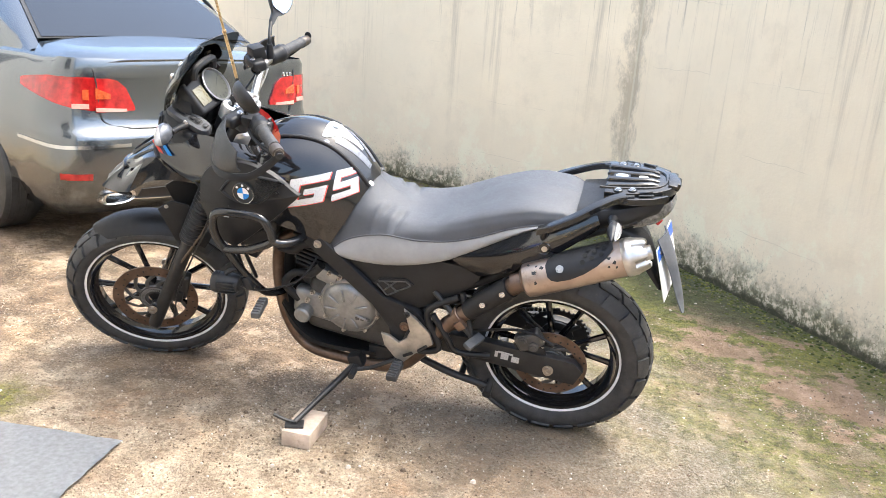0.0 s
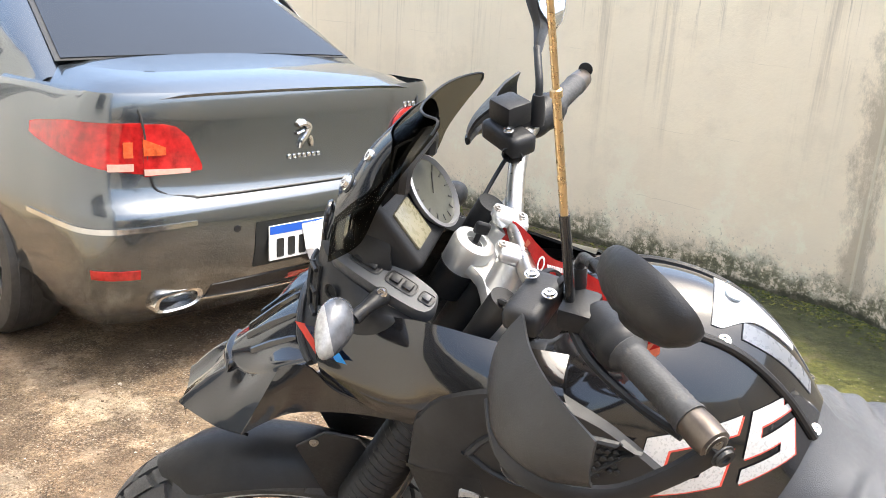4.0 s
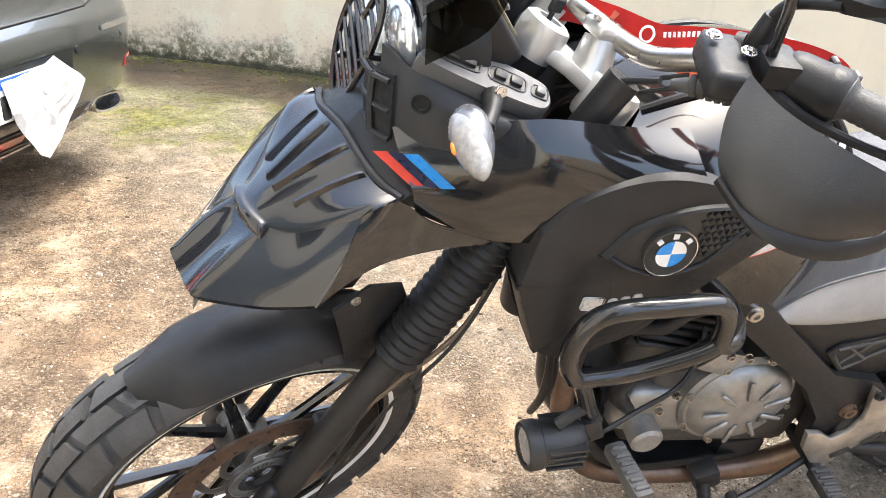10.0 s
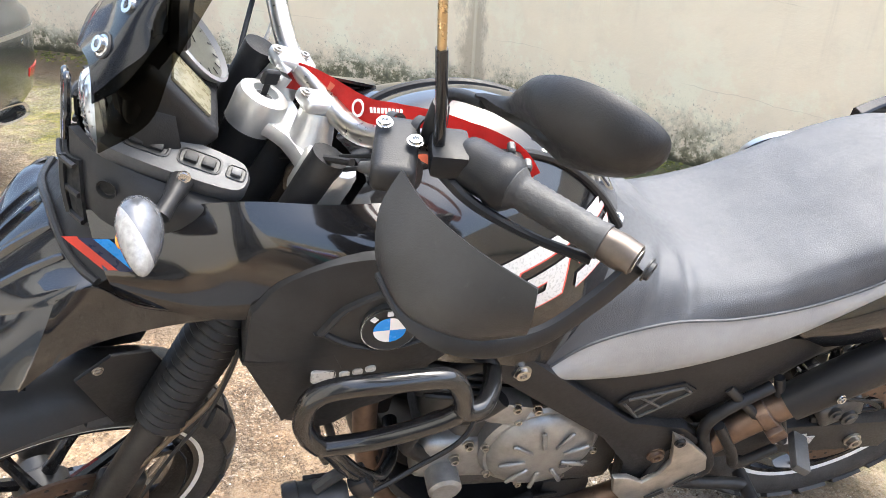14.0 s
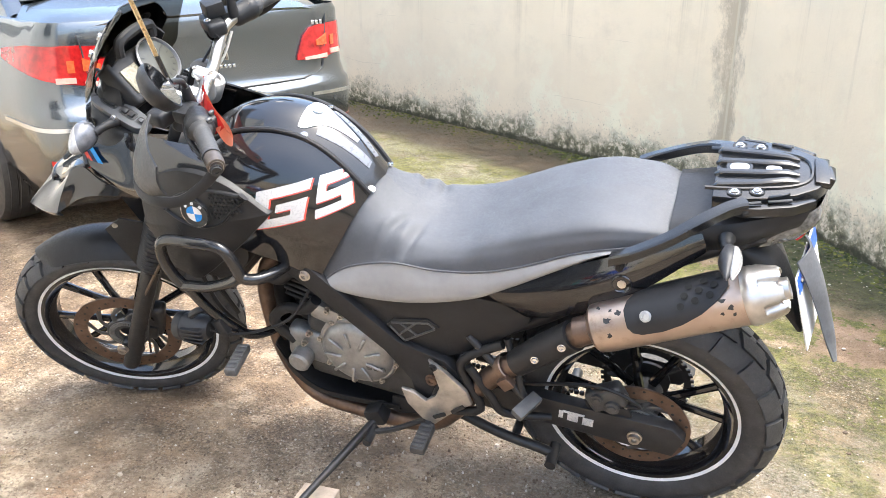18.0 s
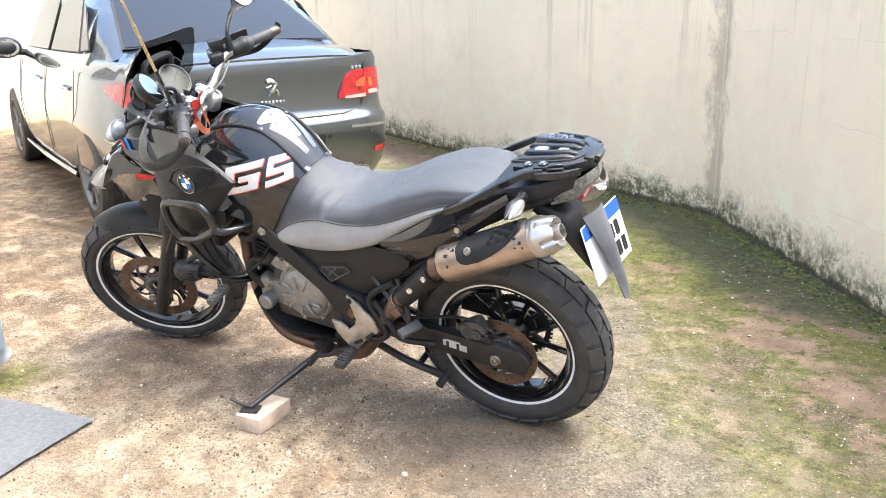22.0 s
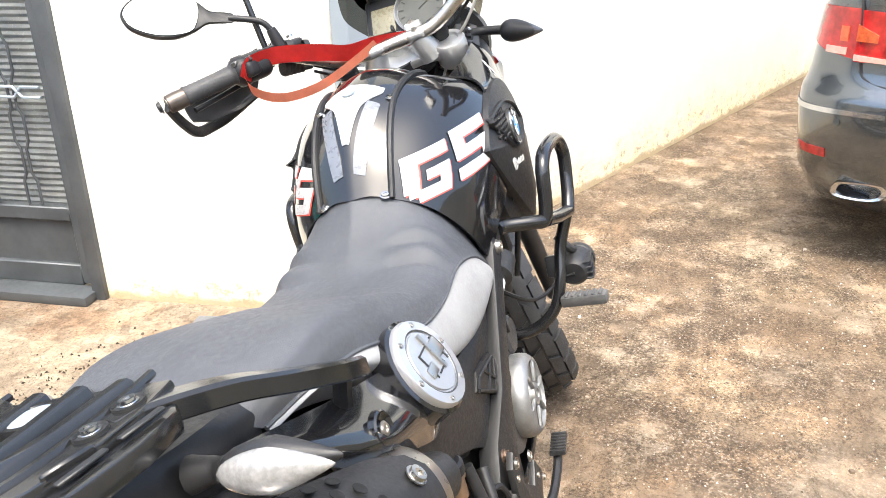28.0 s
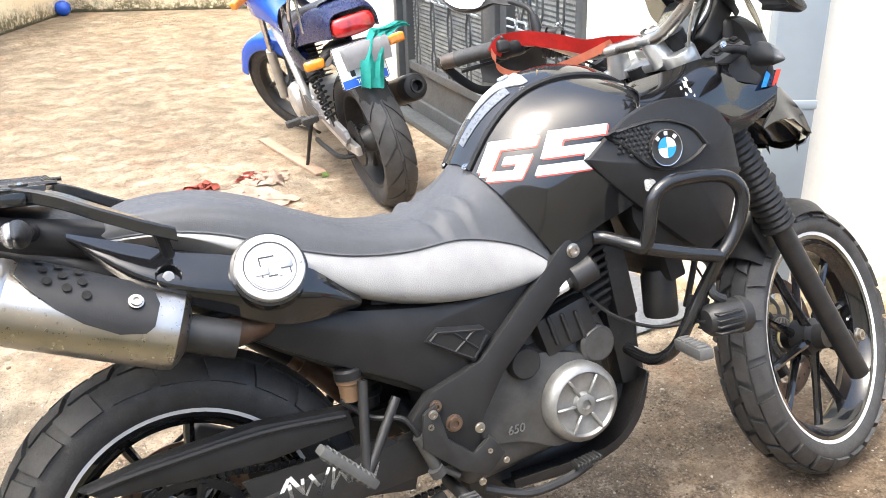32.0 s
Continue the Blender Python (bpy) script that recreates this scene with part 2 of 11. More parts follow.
    col = mix(t, math_node(t, 'MULTIPLY', math_node(t, 'MULTIPLY', smooth(t, e2, 0.85, 1.25), smooth(t, e2, 2.5, 1.7)), smooth(t, noise_fac(t, co, 3.0, 9.0, 0.78), 0.40, 0.56, 0.10, 0.55)), col, ramp(t, fine, [(0.40, (0.095, 0.080, 0.057)), (0.50, (0.225, 0.200, 0.155)), (0.60, (0.38, 0.35, 0.29))]))
    # bare reddish skin near the second face
    bare = math_node(t, 'MULTIPLY', smooth(t, noise_fac(t, co, 2.1, 7.0, 0.7), 0.505, 0.535), math_node(t, 'MULTIPLY', smooth(t, w2, 0.95, 0.65), smooth(t, y, 2.2, 1.7)))
    col = mix(t, math_node(t, 'MULTIPLY', bare, 0.85), col, ramp(t, mid, [(0.35, (0.22, 0.135, 0.085)), (0.6, (0.37, 0.25, 0.175))]))
    dist = t.nodes.new("ShaderNodeVectorMath")
    dist.operation = 'DISTANCE'
    t.links.new(co, dist.inputs[0])
    dist.inputs[1].default_value = (-1.822, -0.473, 0.0)
    leak = smooth(t, math_node(t, 'ADD', dist.outputs["Value"], math_node(t, 'MULTIPLY', noise_fac(t, co, 5.0, 8.0, 0.8), 0.5)), 0.28, 0.48, 1.0, 0.0)
    col = mix(t, math_node(t, 'MULTIPLY', leak, 0.85), col, mossy)
    # damp earth and algae at the wall's foot
    wet = math_node(t, 'MULTIPLY', smooth(t, math_node(t, 'ADD', w1, math_node(t, 'MULTIPLY', rag_, 0.55)), 0.66, 0.44), 0.94)
    col = mix(t, wet, col, ramp(t, mid, [(0.36, (0.038, 0.026, 0.014)), (0.55, (0.085, 0.058, 0.034)), (0.68, (0.135, 0.095, 0.058))]))
    algae = math_node(t, 'MULTIPLY', smooth(t, math_node(t, 'ADD', w2, math_node(t, 'MULTIPLY', rag_, 0.45)), 0.68, 0.42), smooth(t, math_node(t, 'ADD', y, rag_), 1.25, 1.65))
    col = mix(t, math_node(t, 'MULTIPLY', algae, 0.9), col, ramp(t, noise_fac(t, co, 26.0, 8.0, 0.8), [(0.38, (0.022, 0.028, 0.010)), (0.56, (0.065, 0.075, 0.022)), (0.68, (0.16, 0.145, 0.07))]))
    # hairline cracks
    crack = node(t, "ShaderNodeTexVoronoi", Scale=0.75)
    crack.feature = 'DISTANCE_TO_EDGE'
    warp = t.nodes.new("ShaderNodeVectorMath")
    warp.operation = 'ADD'
    wn_ = node(t, "ShaderNodeTexNoise", Scale=3.0, Detail=6.0)
    t.links.new(co, wn_.inputs["Vector"])
    t.links.new(co, warp.inputs[0])
    t.links.new(wn_.outputs["Color"], warp.inputs[1])
    t.links.new(warp.outputs[0], crack.inputs["Vector"])
    line = smooth(t, crack.outputs["Distance"], 0.0, 0.004, 1.0, 0.0)
    line = math_node(t, 'MULTIPLY', line, smooth(t, broad, 0.52, 0.66))
    col = mix(t, math_node(t, 'MULTIPLY', line, 0.45), col, (0.05, 0.04, 0.03))
    t.links.new(col, p.inputs["Base Color"])
    t.links.new(math_node(t, 'SUBTRACT', smooth(t, mid, 0.3, 0.7, 0.75, 0.95), math_node(t, 'MULTIPLY', wet, 0.35)), p.inputs["Roughness"])
    h = math_node(t, 'ADD', math_node(t, 'MULTIPLY', fine, 0.55), math_node(t, 'ADD', mid, math_node(t, 'MULTIPLY', bumps, 0.40)))
    relief(t, p, math_node(t, 'SUBTRACT', h, line), 1.0, 0.014)
    return m


def car_paint():
    m = bpy.data.materials.new("dark_grey_metallic_paint")
    t, p = nodes_of(m)
    co = t.nodes.new("ShaderNodeTexCoord").outputs["Object"]
    t.links.new(ramp(t, noise_fac(t, co, 900.0, 2.0), [(0.3, (0.122, 0.134, 0.143)), (0.7, (0.156, 0.170, 0.180))]), p.inputs["Base Color"])
    p.inputs["Metallic"].default_value, p.inputs["Roughness"].default_value = 0.88, 0.25
    p.inputs["Coat Weight"].default_value, p.inputs["Coat Roughness"].default_value, p.inputs["Coat IOR"].default_value = 1.0, 0.03, 1.62
    return m


def stucco(name, colour, stain, moss, streaks=1.0):
    """Painted render with dark rain streaks from the top and mould along the foot."""
    m = bpy.data.materials.new(name)
    t, p = nodes_of(m)
    co = t.nodes.new("ShaderNodeTexCoord").outputs["Object"]
    sep = t.nodes.new("ShaderNodeSeparateXYZ")
    t.links.new(co, sep.inputs[0])
    z = sep.outputs["Z"]
    broad = noise_fac(t, co, 1.1, 6.0, 0.6)
    mid = noise_fac(t, co, 7.0, 7.0, 0.65)
    col = ramp(t, broad, [(0.3, tuple(c * 0.88 for c in colour)), (0.7, colour)])
    col = mix(t, smooth(t, mid, 0.45, 0.75, 0.0, 0.35), col, tuple(c * 0.82 for c in colour))
    # blotches, pale salts low down, fine rain runs from the coping, hairlines along the block courses
    blot = noise_fac(t, co, 2.3, 8.0, 0.72)
    col = mix(t, smooth(t, blot, 0.52, 0.68, 0.0, 0.30 * streaks), col, tuple(a * .55 + b * .45 for a, b in zip(colour, stain)))
    low_ = smooth(t, z, 0.15, 0.85, 1.0, 0.0)
    col = mix(t, math_node(t, 'MULTIPLY', math_node(t, 'MULTIPLY', smooth(t, noise_fac(t, co, 3.1, 9.0, 0.75), 0.50, 0.60), low_), 0.45 * min(1.0, streaks * 2)), col, tuple(min(.86, c * 1.06 + .07) for c in colour))
    mid_z = math_node(t, 'ADD', z, math_node(t, 'MULTIPLY', mid, 0.6))
    top = smooth(t, mid_z, 0.55, 1.75)
    for scale, lo, hi, share, mask in ((8.0, 0.54, 0.72, 0.5, top), (34.0, 0.56, 0.70, 0.75, smooth(t, math_node(t, 'ADD', z, math_node(t, 'MULTIPLY', noise_fac(t, co, 4.0, 4.0, 0.6, (1.0, 1.0, 0.05)), 1.6)), 1.75, 2.45))):
        run = noise_fac(t, co, scale, 7.0, 0.72, (1.0, 1.0, 0.035))
        col = mix(t, math_node(t, 'MULTIPLY', math_node(t, 'MULTIPLY', smooth(t, run, lo, hi), mask), share * streaks), col, stain)
    wave = math_node(t, 'ADD', math_node(t, 'MULTIPLY', z, 2.6), math_node(t, 'MULTIPLY', noise_fac(t, co, 2.2, 5.0), 0.22))
    line = smooth(t, math_node(t, 'PINGPONG', wave, 0.5), 0.0, 0.008, 1.0, 0.0)
    line = math_node(t, 'MULTIPLY', line, smooth(t, noise_fac(t, co, 1.8, 4.0), 0.50, 0.60))
    col = mix(t, math_node(t, 'MULTIPLY', line, 0.22 * streaks), col, stain)
    # the inner corner of the boundary wall: a dark run with a pale crack beside it
    flat_ = t.nodes.new("ShaderNodeVectorMath")
    flat_.operation = 'MULTIPLY'
    t.links.new(co, flat_.inputs[0])
    flat_.inputs[1].default_value = (1, 1, 0)
    corner = t.nodes.new("ShaderNodeVectorMath")
    corner.operation = 'DISTANCE'
    t.links.new(flat_.outputs[0], corner.inputs[0])
    corner.inputs[1].default_value = (0.05, 2.95, 0.0)
    near_ = math_node(t, 'ADD', corner.outputs["Value"], math_node(t, 'MULTIPLY', math_node(t, 'SUBTRACT', noise_fac(t, co, 5.0, 9.0, 0.8, (1.0, 1.0, 0.45)), 0.5), 0.55))
    col = mix(t, math_node(t, 'MULTIPLY', smooth(t, near_, 0.0, 0.11, 1.0, 0.0), 0.55), col, tuple(c * .75 for c in stain))
    col = mix(t, math_node(t, 'MULTIPLY', smooth(t, corner.outputs["Value"], 0.004, 0.012, 1.0, 0.0), 0.25), col, tuple(min(.85, c * 1.1) for c in colour))
    foot = smooth(t, math_node(t, 'SUBTRACT', z, math_node(t, 'MULTIPLY', noise_fac(t, co, 3.0, 9.0, 0.75), 0.66)), -0.31, -0.10, 1.0, 0.0)
    base = smooth(t, math_node(t, 'SUBTRACT', z, math_node(t, 'MULTIPLY', noise_fac(t, co, 9.0, 8.0, 0.7), 0.10)), -0.035, -0.005, 1.0, 0.0)
    col = mix(t, math_node(t, 'MULTIPLY', foot, 0.92), col, ramp(t, noise_fac(t, co, 22.0, 9.0, 0.8), [(0.40, moss), (0.50, tuple(c * 3.0 for c in moss)), (0.56, tuple(c * 0.70 for c in colour)), (0.70, tuple(c * 0.97 for c in colour))]))
    halo = smooth(t, math_node(t, 'SUBTRACT', z, math_node(t, 'MULTIPLY', noise_fac(t, co, 3.0, 9.0, 0.75), 0.66)), -0.20, 0.02, 1.0, 0.0)
    specks = math_node(t, 'MULTIPLY', smooth(t, noise_fac(t, co, 55.0, 8.0, 0.8), 0.56, 0.62), halo)
    col = mix(t, math_node(t, 'MULTIPLY', specks, 0.7 * streaks), col, moss)
    col = mix(t, math_node(t, 'MULTIPLY', base, 0.9), col, moss)
    t.links.new(col, p.inputs["Base Color"])
    p.inputs["Roughness"].default_value = 0.9
    relief(t, p, math_node(t, 'ADD', mid, math_node(t, 'MULTIPLY', noise_fac(t, co, 60.0, 4.0), 0.5)), 0.35, 0.006)
    return m


GROUND = ground_material()
BEIGE = stucco("stained_beige_stucco", (0.875, 0.748, 0.545), (0.31, 0.240, 0.160), (0.044, 0.041, 0.019))
CREAM = stucco("cream_painted_wall", (0.88, 0.84, 0.74), (0.50, 0.42, 0.30), (0.45, 0.36, 0.22), 0.12)
GLOSS_BLACK = plain("gloss_black_paint", (0.009, 0.009, 0.010), 0.10, 0.0, 0.2, 10, coat=0.5)
SATIN_BLACK = plain("satin_black_plastic", (0.017, 0.017, 0.018), 0.46, 0.0, 0.25, 18, 0.15, 500, ior=1.38)
MATT_BLACK = plain("matt_black_metal", (0.024, 0.024, 0.025), 0.48, 0.2, 0.3, 25, 0.1, 300, dirt=(0.12, 0.09, 0.06), dirt_amount=0.12)
TUBE_BLACK = plain("black_painted_tube", (0.012, 0.012, 0.013), 0.20, 0.0, 0.2, 20, coat=0.3)
RUBBER = plain("tyre_rubber", (0.042, 0.042, 0.043), 0.62, 0.0, 0.3, 30, 0.3, 250, dirt=(0.16, 0.13, 0.10), dirt_amount=0.18)
SEAT_DARK = plain("dark_grey_vinyl", (0.064, 0.067, 0.075), 0.55, 0.0, 0.12, 16, 0.5, 700)
SEAT_GREY = plain("light_grey_vinyl", (0.31, 0.31, 0.31), 0.55, 0.0, 0.10, 16, 0.4, 700)
ALU = plain("cast_aluminium", (0.30, 0.30, 0.295), 0.45, 0.7, 0.2, 30, 0.2, 400, dirt=(0.12, 0.10, 0.08), dirt_amount=0.15)
CHROME = plain("bright_metal", (0.62, 0.62, 0.62), 0.18, 1.0, 0.1, 30)
STEEL = plain("brushed_steel", (0.50, 0.47, 0.43), 0.32, 1.0, 0.15, 12, 0.1, 300)
RUSTY = plain("heat_browned_steel", (0.175, 0.122, 0.092), 0.46, 0.8, 0.35, 16, 0.2, 200, dirt=(0.08, 0.05, 0.035), dirt_amount=0.3)
GREY_CASTING = plain("grey_engine_cover", (0.090, 0.089, 0.088), 0.5, 0.5, 0.2, 25, 0.2, 300, dirt=(0.05, 0.045, 0.04), dirt_amount=0.2)
RED = plain("red_ribbon", (0.50, 0.022, 0.018), 0.6, 0.0, 0.2, 30, 0.3, 600)
WHITE = plain("white_paint", (0.78, 0.78, 0.78), 0.4, 0.0, 0.06, 30)
LETTER_RED = plain("red_trim", (0.68, 0.07, 0.045), 0.4, 0.0, 0.1, 30)
SILVER_DECAL = plain("silver_decal", (0.56, 0.56, 0.56), 0.30, 0.2, 0.08, 30)
WOOD = plain("pale_wood", (0.46, 0.375, 0.30), 0.8, 0.0, 0.3, 14, 0.7, 90, dirt=(0.20, 0.15, 0.11), dirt_amount=0.3)
CAR_PAINT = car_paint()
CAR_GLASS = plain("dark_tinted_glass", (0.010, 0.013, 0.018), 0.03, 0.0, 0.1, 3, ior=1.5)
TAIL_RED = plain("red_lamp_lens", (0.40, 0.014, 0.014), 0.08, 0.0, 0.45, 26, coat=1.0)
TAIL_CLEAR = plain("clear_lamp_lens", (0.66, 0.36, 0.30), 0.12, 0.0, 0.15, 60, coat=1.0)
AMBER = plain("amber_lens", (0.85, 0.28, 0.02), 0.18, 0.0, 0.15, 60, coat=1.0)
LENS = plain("frosted_indicator_lens", (0.27, 0.265, 0.26), 0.16, 0.1, 0.22, 160, coat=0.6)
SMOKED = plain("smoked_indicator_shell", (0.105, 0.109, 0.12), 0.22, 0.2, 0.3, 60, coat=0.6)
PLATE_WHITE = plain("white_plate", (0.80, 0.80, 0.80), 0.35, 0.0, 0.05, 20)
PLATE_BLUE = plain("plate_blue_band", (0.02, 0.10, 0.50), 0.35, 0.0, 0.05, 20)
INK = plain("black_print", (0.02, 0.02, 0.02), 0.5, 0.0, 0.1, 20)
NAVY = plain("navy_plastic", (0.012, 0.018, 0.075), 0.3, 0.0, 0.15, 10)
TEAL = plain("teal_cloth", (0.05, 0.46, 0.40), 0.8, 0.0, 0.25, 18)
BAG = plain("cloudy_plastic_bag", (0.72, 0.73, 0.74), 0.30, 0.0, 0.15, 12)
GATE = plain("grey_painted_steel_gate", (0.085, 0.092, 0.098), 0.45, 0.2, 0.2, 8, 0.1, 200)
POST = plain("blue_grey_painted_sheet", (0.33, 0.38, 0.42), 0.45, 0.1, 0.12, 3)
MAT_GREY = plain("grey_felt_mat", (0.27, 0.28, 0.30), 0.95, 0.0, 0.18, 60, 0.8, 500)
RIBBED = plain("ribbed_glass", (0.30, 0.31, 0.30), 0.25, 0.0, 0.25, 12)

HOLE_BLACK = plain("deep_hole_black", (.002, .002, .002), .9, 0, .1)
RACK_BLACK = plain("polished_black_plastic", (0.014, 0.014, 0.014), 0.17, 0.0, 0.25, 14, coat=0.15)
MIRROR = plain("mirror_glass", (0.85, 0.86, 0.87), 0.02, 1.0, 0.0)


# ---- building tools ----
def mesh_of(bm, material, flat=False, angle=40.0):
    bm.normal_update()
    me = bpy.data.meshes.new("mesh")
    bm.to_mesh(me)
    bm.free()
    for m in (material if isinstance(material, (list, tuple)) else [material]):
        me.materials.append(m)
    if not flat:
        me.polygons.foreach_set("use_smooth", [True] * len(me.polygons))
        me.set_sharp_from_angle(angle=radians(angle))
    return me


def part(name, bm, material, parent=None, label="", m=None, flat=False, angle=40.0):
    ob = new(name, mesh_of(bm, material, flat, angle))
    if parent is not None:
        ob.parent = parent
    if m is not None:
        ob.matrix_basis = m
    return tagged(ob, label)


def thing(name, label, category, m=None, group=""):
    ob = new(name)
    if m is not None:
        ob.matrix_basis = m
    return tagged(ob, label, category, group)


def box(bm, size, at=(0, 0, 0), turn=(0, 0, 0), bevel=0.0, segments=2):
    m = pose(*at, *turn) @ Matrix.Diagonal((*size, 1))
    v = bmesh.ops.create_cube(bm, size=1.0, matrix=m)["verts"]
    if bevel:
        bmesh.ops.bevel(bm, geom=list({e for q in v for e in q.link_edges}), offset=bevel, segments=segments, affect='EDGES', profile=0.6)
    return bm


def lathe(bm, profile, m=None, steps=48, closed=False):
    """Turn a profile of (radius, height) round the local z axis."""
    m = m or Matrix()
    rings = []
    for r, h in profile:
        rings.append([bm.verts.new(m @ Vector((r * math.cos(2 * math.pi * i / steps), r * math.sin(2 * math.pi * i / steps), h))) for i in range(steps)] if r > 1e-5 else [bm.verts.new(m @ Vector((0, 0, h)))])
    pairs = list(zip(rings, rings[1:])) + ([(rings[-1], rings[0])] if closed else [])
    for a, b in pairs:
        for i in range(steps):
            j = (i + 1) % steps
            if len(a) == 1 and len(b) == 1:
                continue
            if len(a) == 1:
                bm.faces.new((a[0], b[j], b[i]))
            elif len(b) == 1:
                bm.faces.new((a[i], a[j], b[0]))
            else:
                bm.faces.new((a[i], a[j], b[j], b[i]))
    return bm


def spline(points, n=8, closed=False):
    """Catmull-Rom points through the given ones."""
    pts = [Vector(p) for p in points]
    if len(pts) < 3:
        return pts
    out = []
    count = len(pts) if closed else len(pts) - 1
    for i in range(count):
        if closed:
            a, b, c, d = pts[i - 1], pts[i], pts[(i + 1) % len(pts)], pts[(i + 2) % len(pts)]
        else:
            a, b, c, d = pts[max(i - 1, 0)], pts[i], pts[i + 1], pts[min(i + 2, len(pts) - 1)]
        for k in range(n):
            s = k / n
            out.append(0.5 * ((2 * b) + (c - a) * s + (2 * a - 5 * b + 4 * c - d) * s * s + (3 * b - a - 3 * c + d) * s ** 3))
    if not closed:
        out.append(pts[-1])
    return out


def tube(bm, points, radius, sides=12, n=6, smooth_path=True, closed=False, cap=True):
    """A round bar along points; radius a number or one per given point."""
    path = spline(points, n, closed) if smooth_path else [Vector(p) for p in points]
    count = len(path)
    if isinstance(radius, (float, int)):
        radii = [radius] * count
    else:
        radii = [float(np.interp(i / (count - 1), np.linspace(0, 1, len(radius)), radius)) for i in range(count)]
    rings, side = [], None
    for i, p in enumerate(path):
        if closed:
            d = path[(i + 1) % count] - path[i - 1]
        else:
            d = path[min(i + 1, count - 1)] - path[max(i - 1, 0)]
        d.normalize()
        if side is None:
            side = d.orthogonal().normalized()
        side = (side - d * side.dot(d)).normalized()
        up = d.cross(side)
        rings.append([bm.verts.new(p + radii[i] * (math.cos(2 * math.pi * k / sides) * side + math.sin(2 * math.pi * k / sides) * up)) for k in range(sides)])
    for a, b in list(zip(rings, rings[1:])) + ([(rings[-1], rings[0])] if closed else []):
        for k in range(sides):
            bm.faces.new((a[k], a[(k + 1) % sides], b[(k + 1) % sides], b[k]))
    if cap and not closed:
        bm.faces.new(rings[0][::-1])
        bm.faces.new(rings[-1])
    return bm


def skin(bm, sections, closed_ring=True, caps=True):
    """Faces between rings of points, all with the same count."""
    rings = [[bm.verts.new(p) for p in s] for s in sections]
    n = len(rings[0])
    for a, b in zip(rings, rings[1:]):
        for k in range(n if closed_ring else n - 1):
            bm.faces.new((a[k], a[(k + 1) % n], b[(k + 1) % n], b[k]))
    if caps and closed_ring:
        bm.faces.new(rings[0][::-1])
        bm.faces.new(rings[-1])
    bmesh.ops.recalc_face_normals(bm, faces=bm.faces)
    return bm


def plate(bm, outline, thick, m=None, bevel=0.0):
    """A flat outline in local xy, thick along z (centred), placed by m."""
    m = m or Matrix()
    lo = [bm.verts.new(m @ Vector((x, y, -thick / 2))) for x, y in outline]
    hi = [bm.verts.new(m @ Vector((x, y, thick / 2))) for x, y in outline]
    n = len(outline)
    faces = [bm.faces.new(lo[::-1]), bm.faces.new(hi)]
    for k in range(n):
        faces.append(bm.faces.new((lo[k], lo[(k + 1) % n], hi[(k + 1) % n], hi[k])))
    bmesh.ops.recalc_face_normals(bm, faces=faces)
    if bevel:
        edges = [e for e in faces[0].edges] + [e for e in faces[1].edges]
        bmesh.ops.bevel(bm, geom=edges, offset=bevel, segments=2, affect='EDGES', profile=0.6)
    return bm


def rod(bm, a, b, r, sides=12):
    return tube(bm, [a, b], r, sides, smooth_path=False)


def frame_to(a, b):
    """A pose at a whose z axis points to b."""
    d = Vector(b) - Vector(a)
    return Matrix.Translation(a) @ d.to_track_quat('Z', 'Y').to_matrix().to_4x4()


def side_depth(ob, s, x, z, miss=0.2):
    """How far out a part's face lies at (x, z), seen from side s of the bike."""
    tree = bvhtree.BVHTree.FromPolygons([v.co for v in ob.data.vertices], [tuple(f.vertices) for f in ob.data.polygons])
    at, _, _, _ = tree.ray_cast(Vector((x, s * 0.6, z)), Vector((0, -s, 0)))
    return abs(at.y) if at else miss


def top_height(tree, x, y, miss=1.0):
    at, _, _, _ = tree.ray_cast(Vector((x, y, 1.5)), Vector((0, 0, -1)))
    return at.z if at else miss


def solid(bm, thickness):
    """Give an open sheet thickness."""
    bmesh.ops.recalc_face_normals(bm, faces=bm.faces)
    bmesh.ops.solidify(bm, geom=list(bm.faces), thickness=thickness)
    return bm


def bolt(name, parent, at, towards, r=0.008, h=0.006, material=None, label=""):
    bm = bmesh.new()
    lathe(bm, [(0, 0), (r * 1.25, 0), (r * 1.25, h * 0.3), (r, h * 0.35), (r * 0.95, h), (r * 0.5, h), (r * 0.45, h * 0.5), (0, h * 0.5)], frame_to(at, towards), 16)
    return part(name, bm, material or CHROME, parent, label)


def writing(name, text, size, material, parent, m, depth=0.0008, align='CENTER', shear=0.0, spacing=1.0):
    cu = bpy.data.curves.new("text", 'FONT')
    cu.body, cu.size, cu.extrude, cu.align_x, cu.align_y, cu.shear, cu.space_character = text, size, depth, align, 'CENTER', shear, spacing
    tmp = bpy.data.objects.new("text", cu)
    scene.collection.objects.link(tmp)
    bpy.context.view_layer.update()
    me = bpy.data.meshes.new_from_object(tmp.evaluated_get(bpy.context.evaluated_depsgraph_get()))
    bpy.data.objects.remove(tmp)
    me.materials.clear()
    me.materials.append(material)
    ob = new(name, me)
    if parent is not None:
        ob.parent = parent
    ob.matrix_basis = m
    return ob

# ---- the place: ground, walls, gate ----
ALONG = Vector((-0.888, 0.460, 0)).normalized()       # the drive's direction, away from the yard
HOUSE = Vector((-1.76, -0.57, 0))                     # the house's corner
BEND = Vector((0.05, 2.95, 0))                        # where the boundary wall bends


def structure(name, bm, material, label, flat=False, m=None):
    return tagged(part(name, bm, material, None, label, m, flat), label, "", "", "structure")


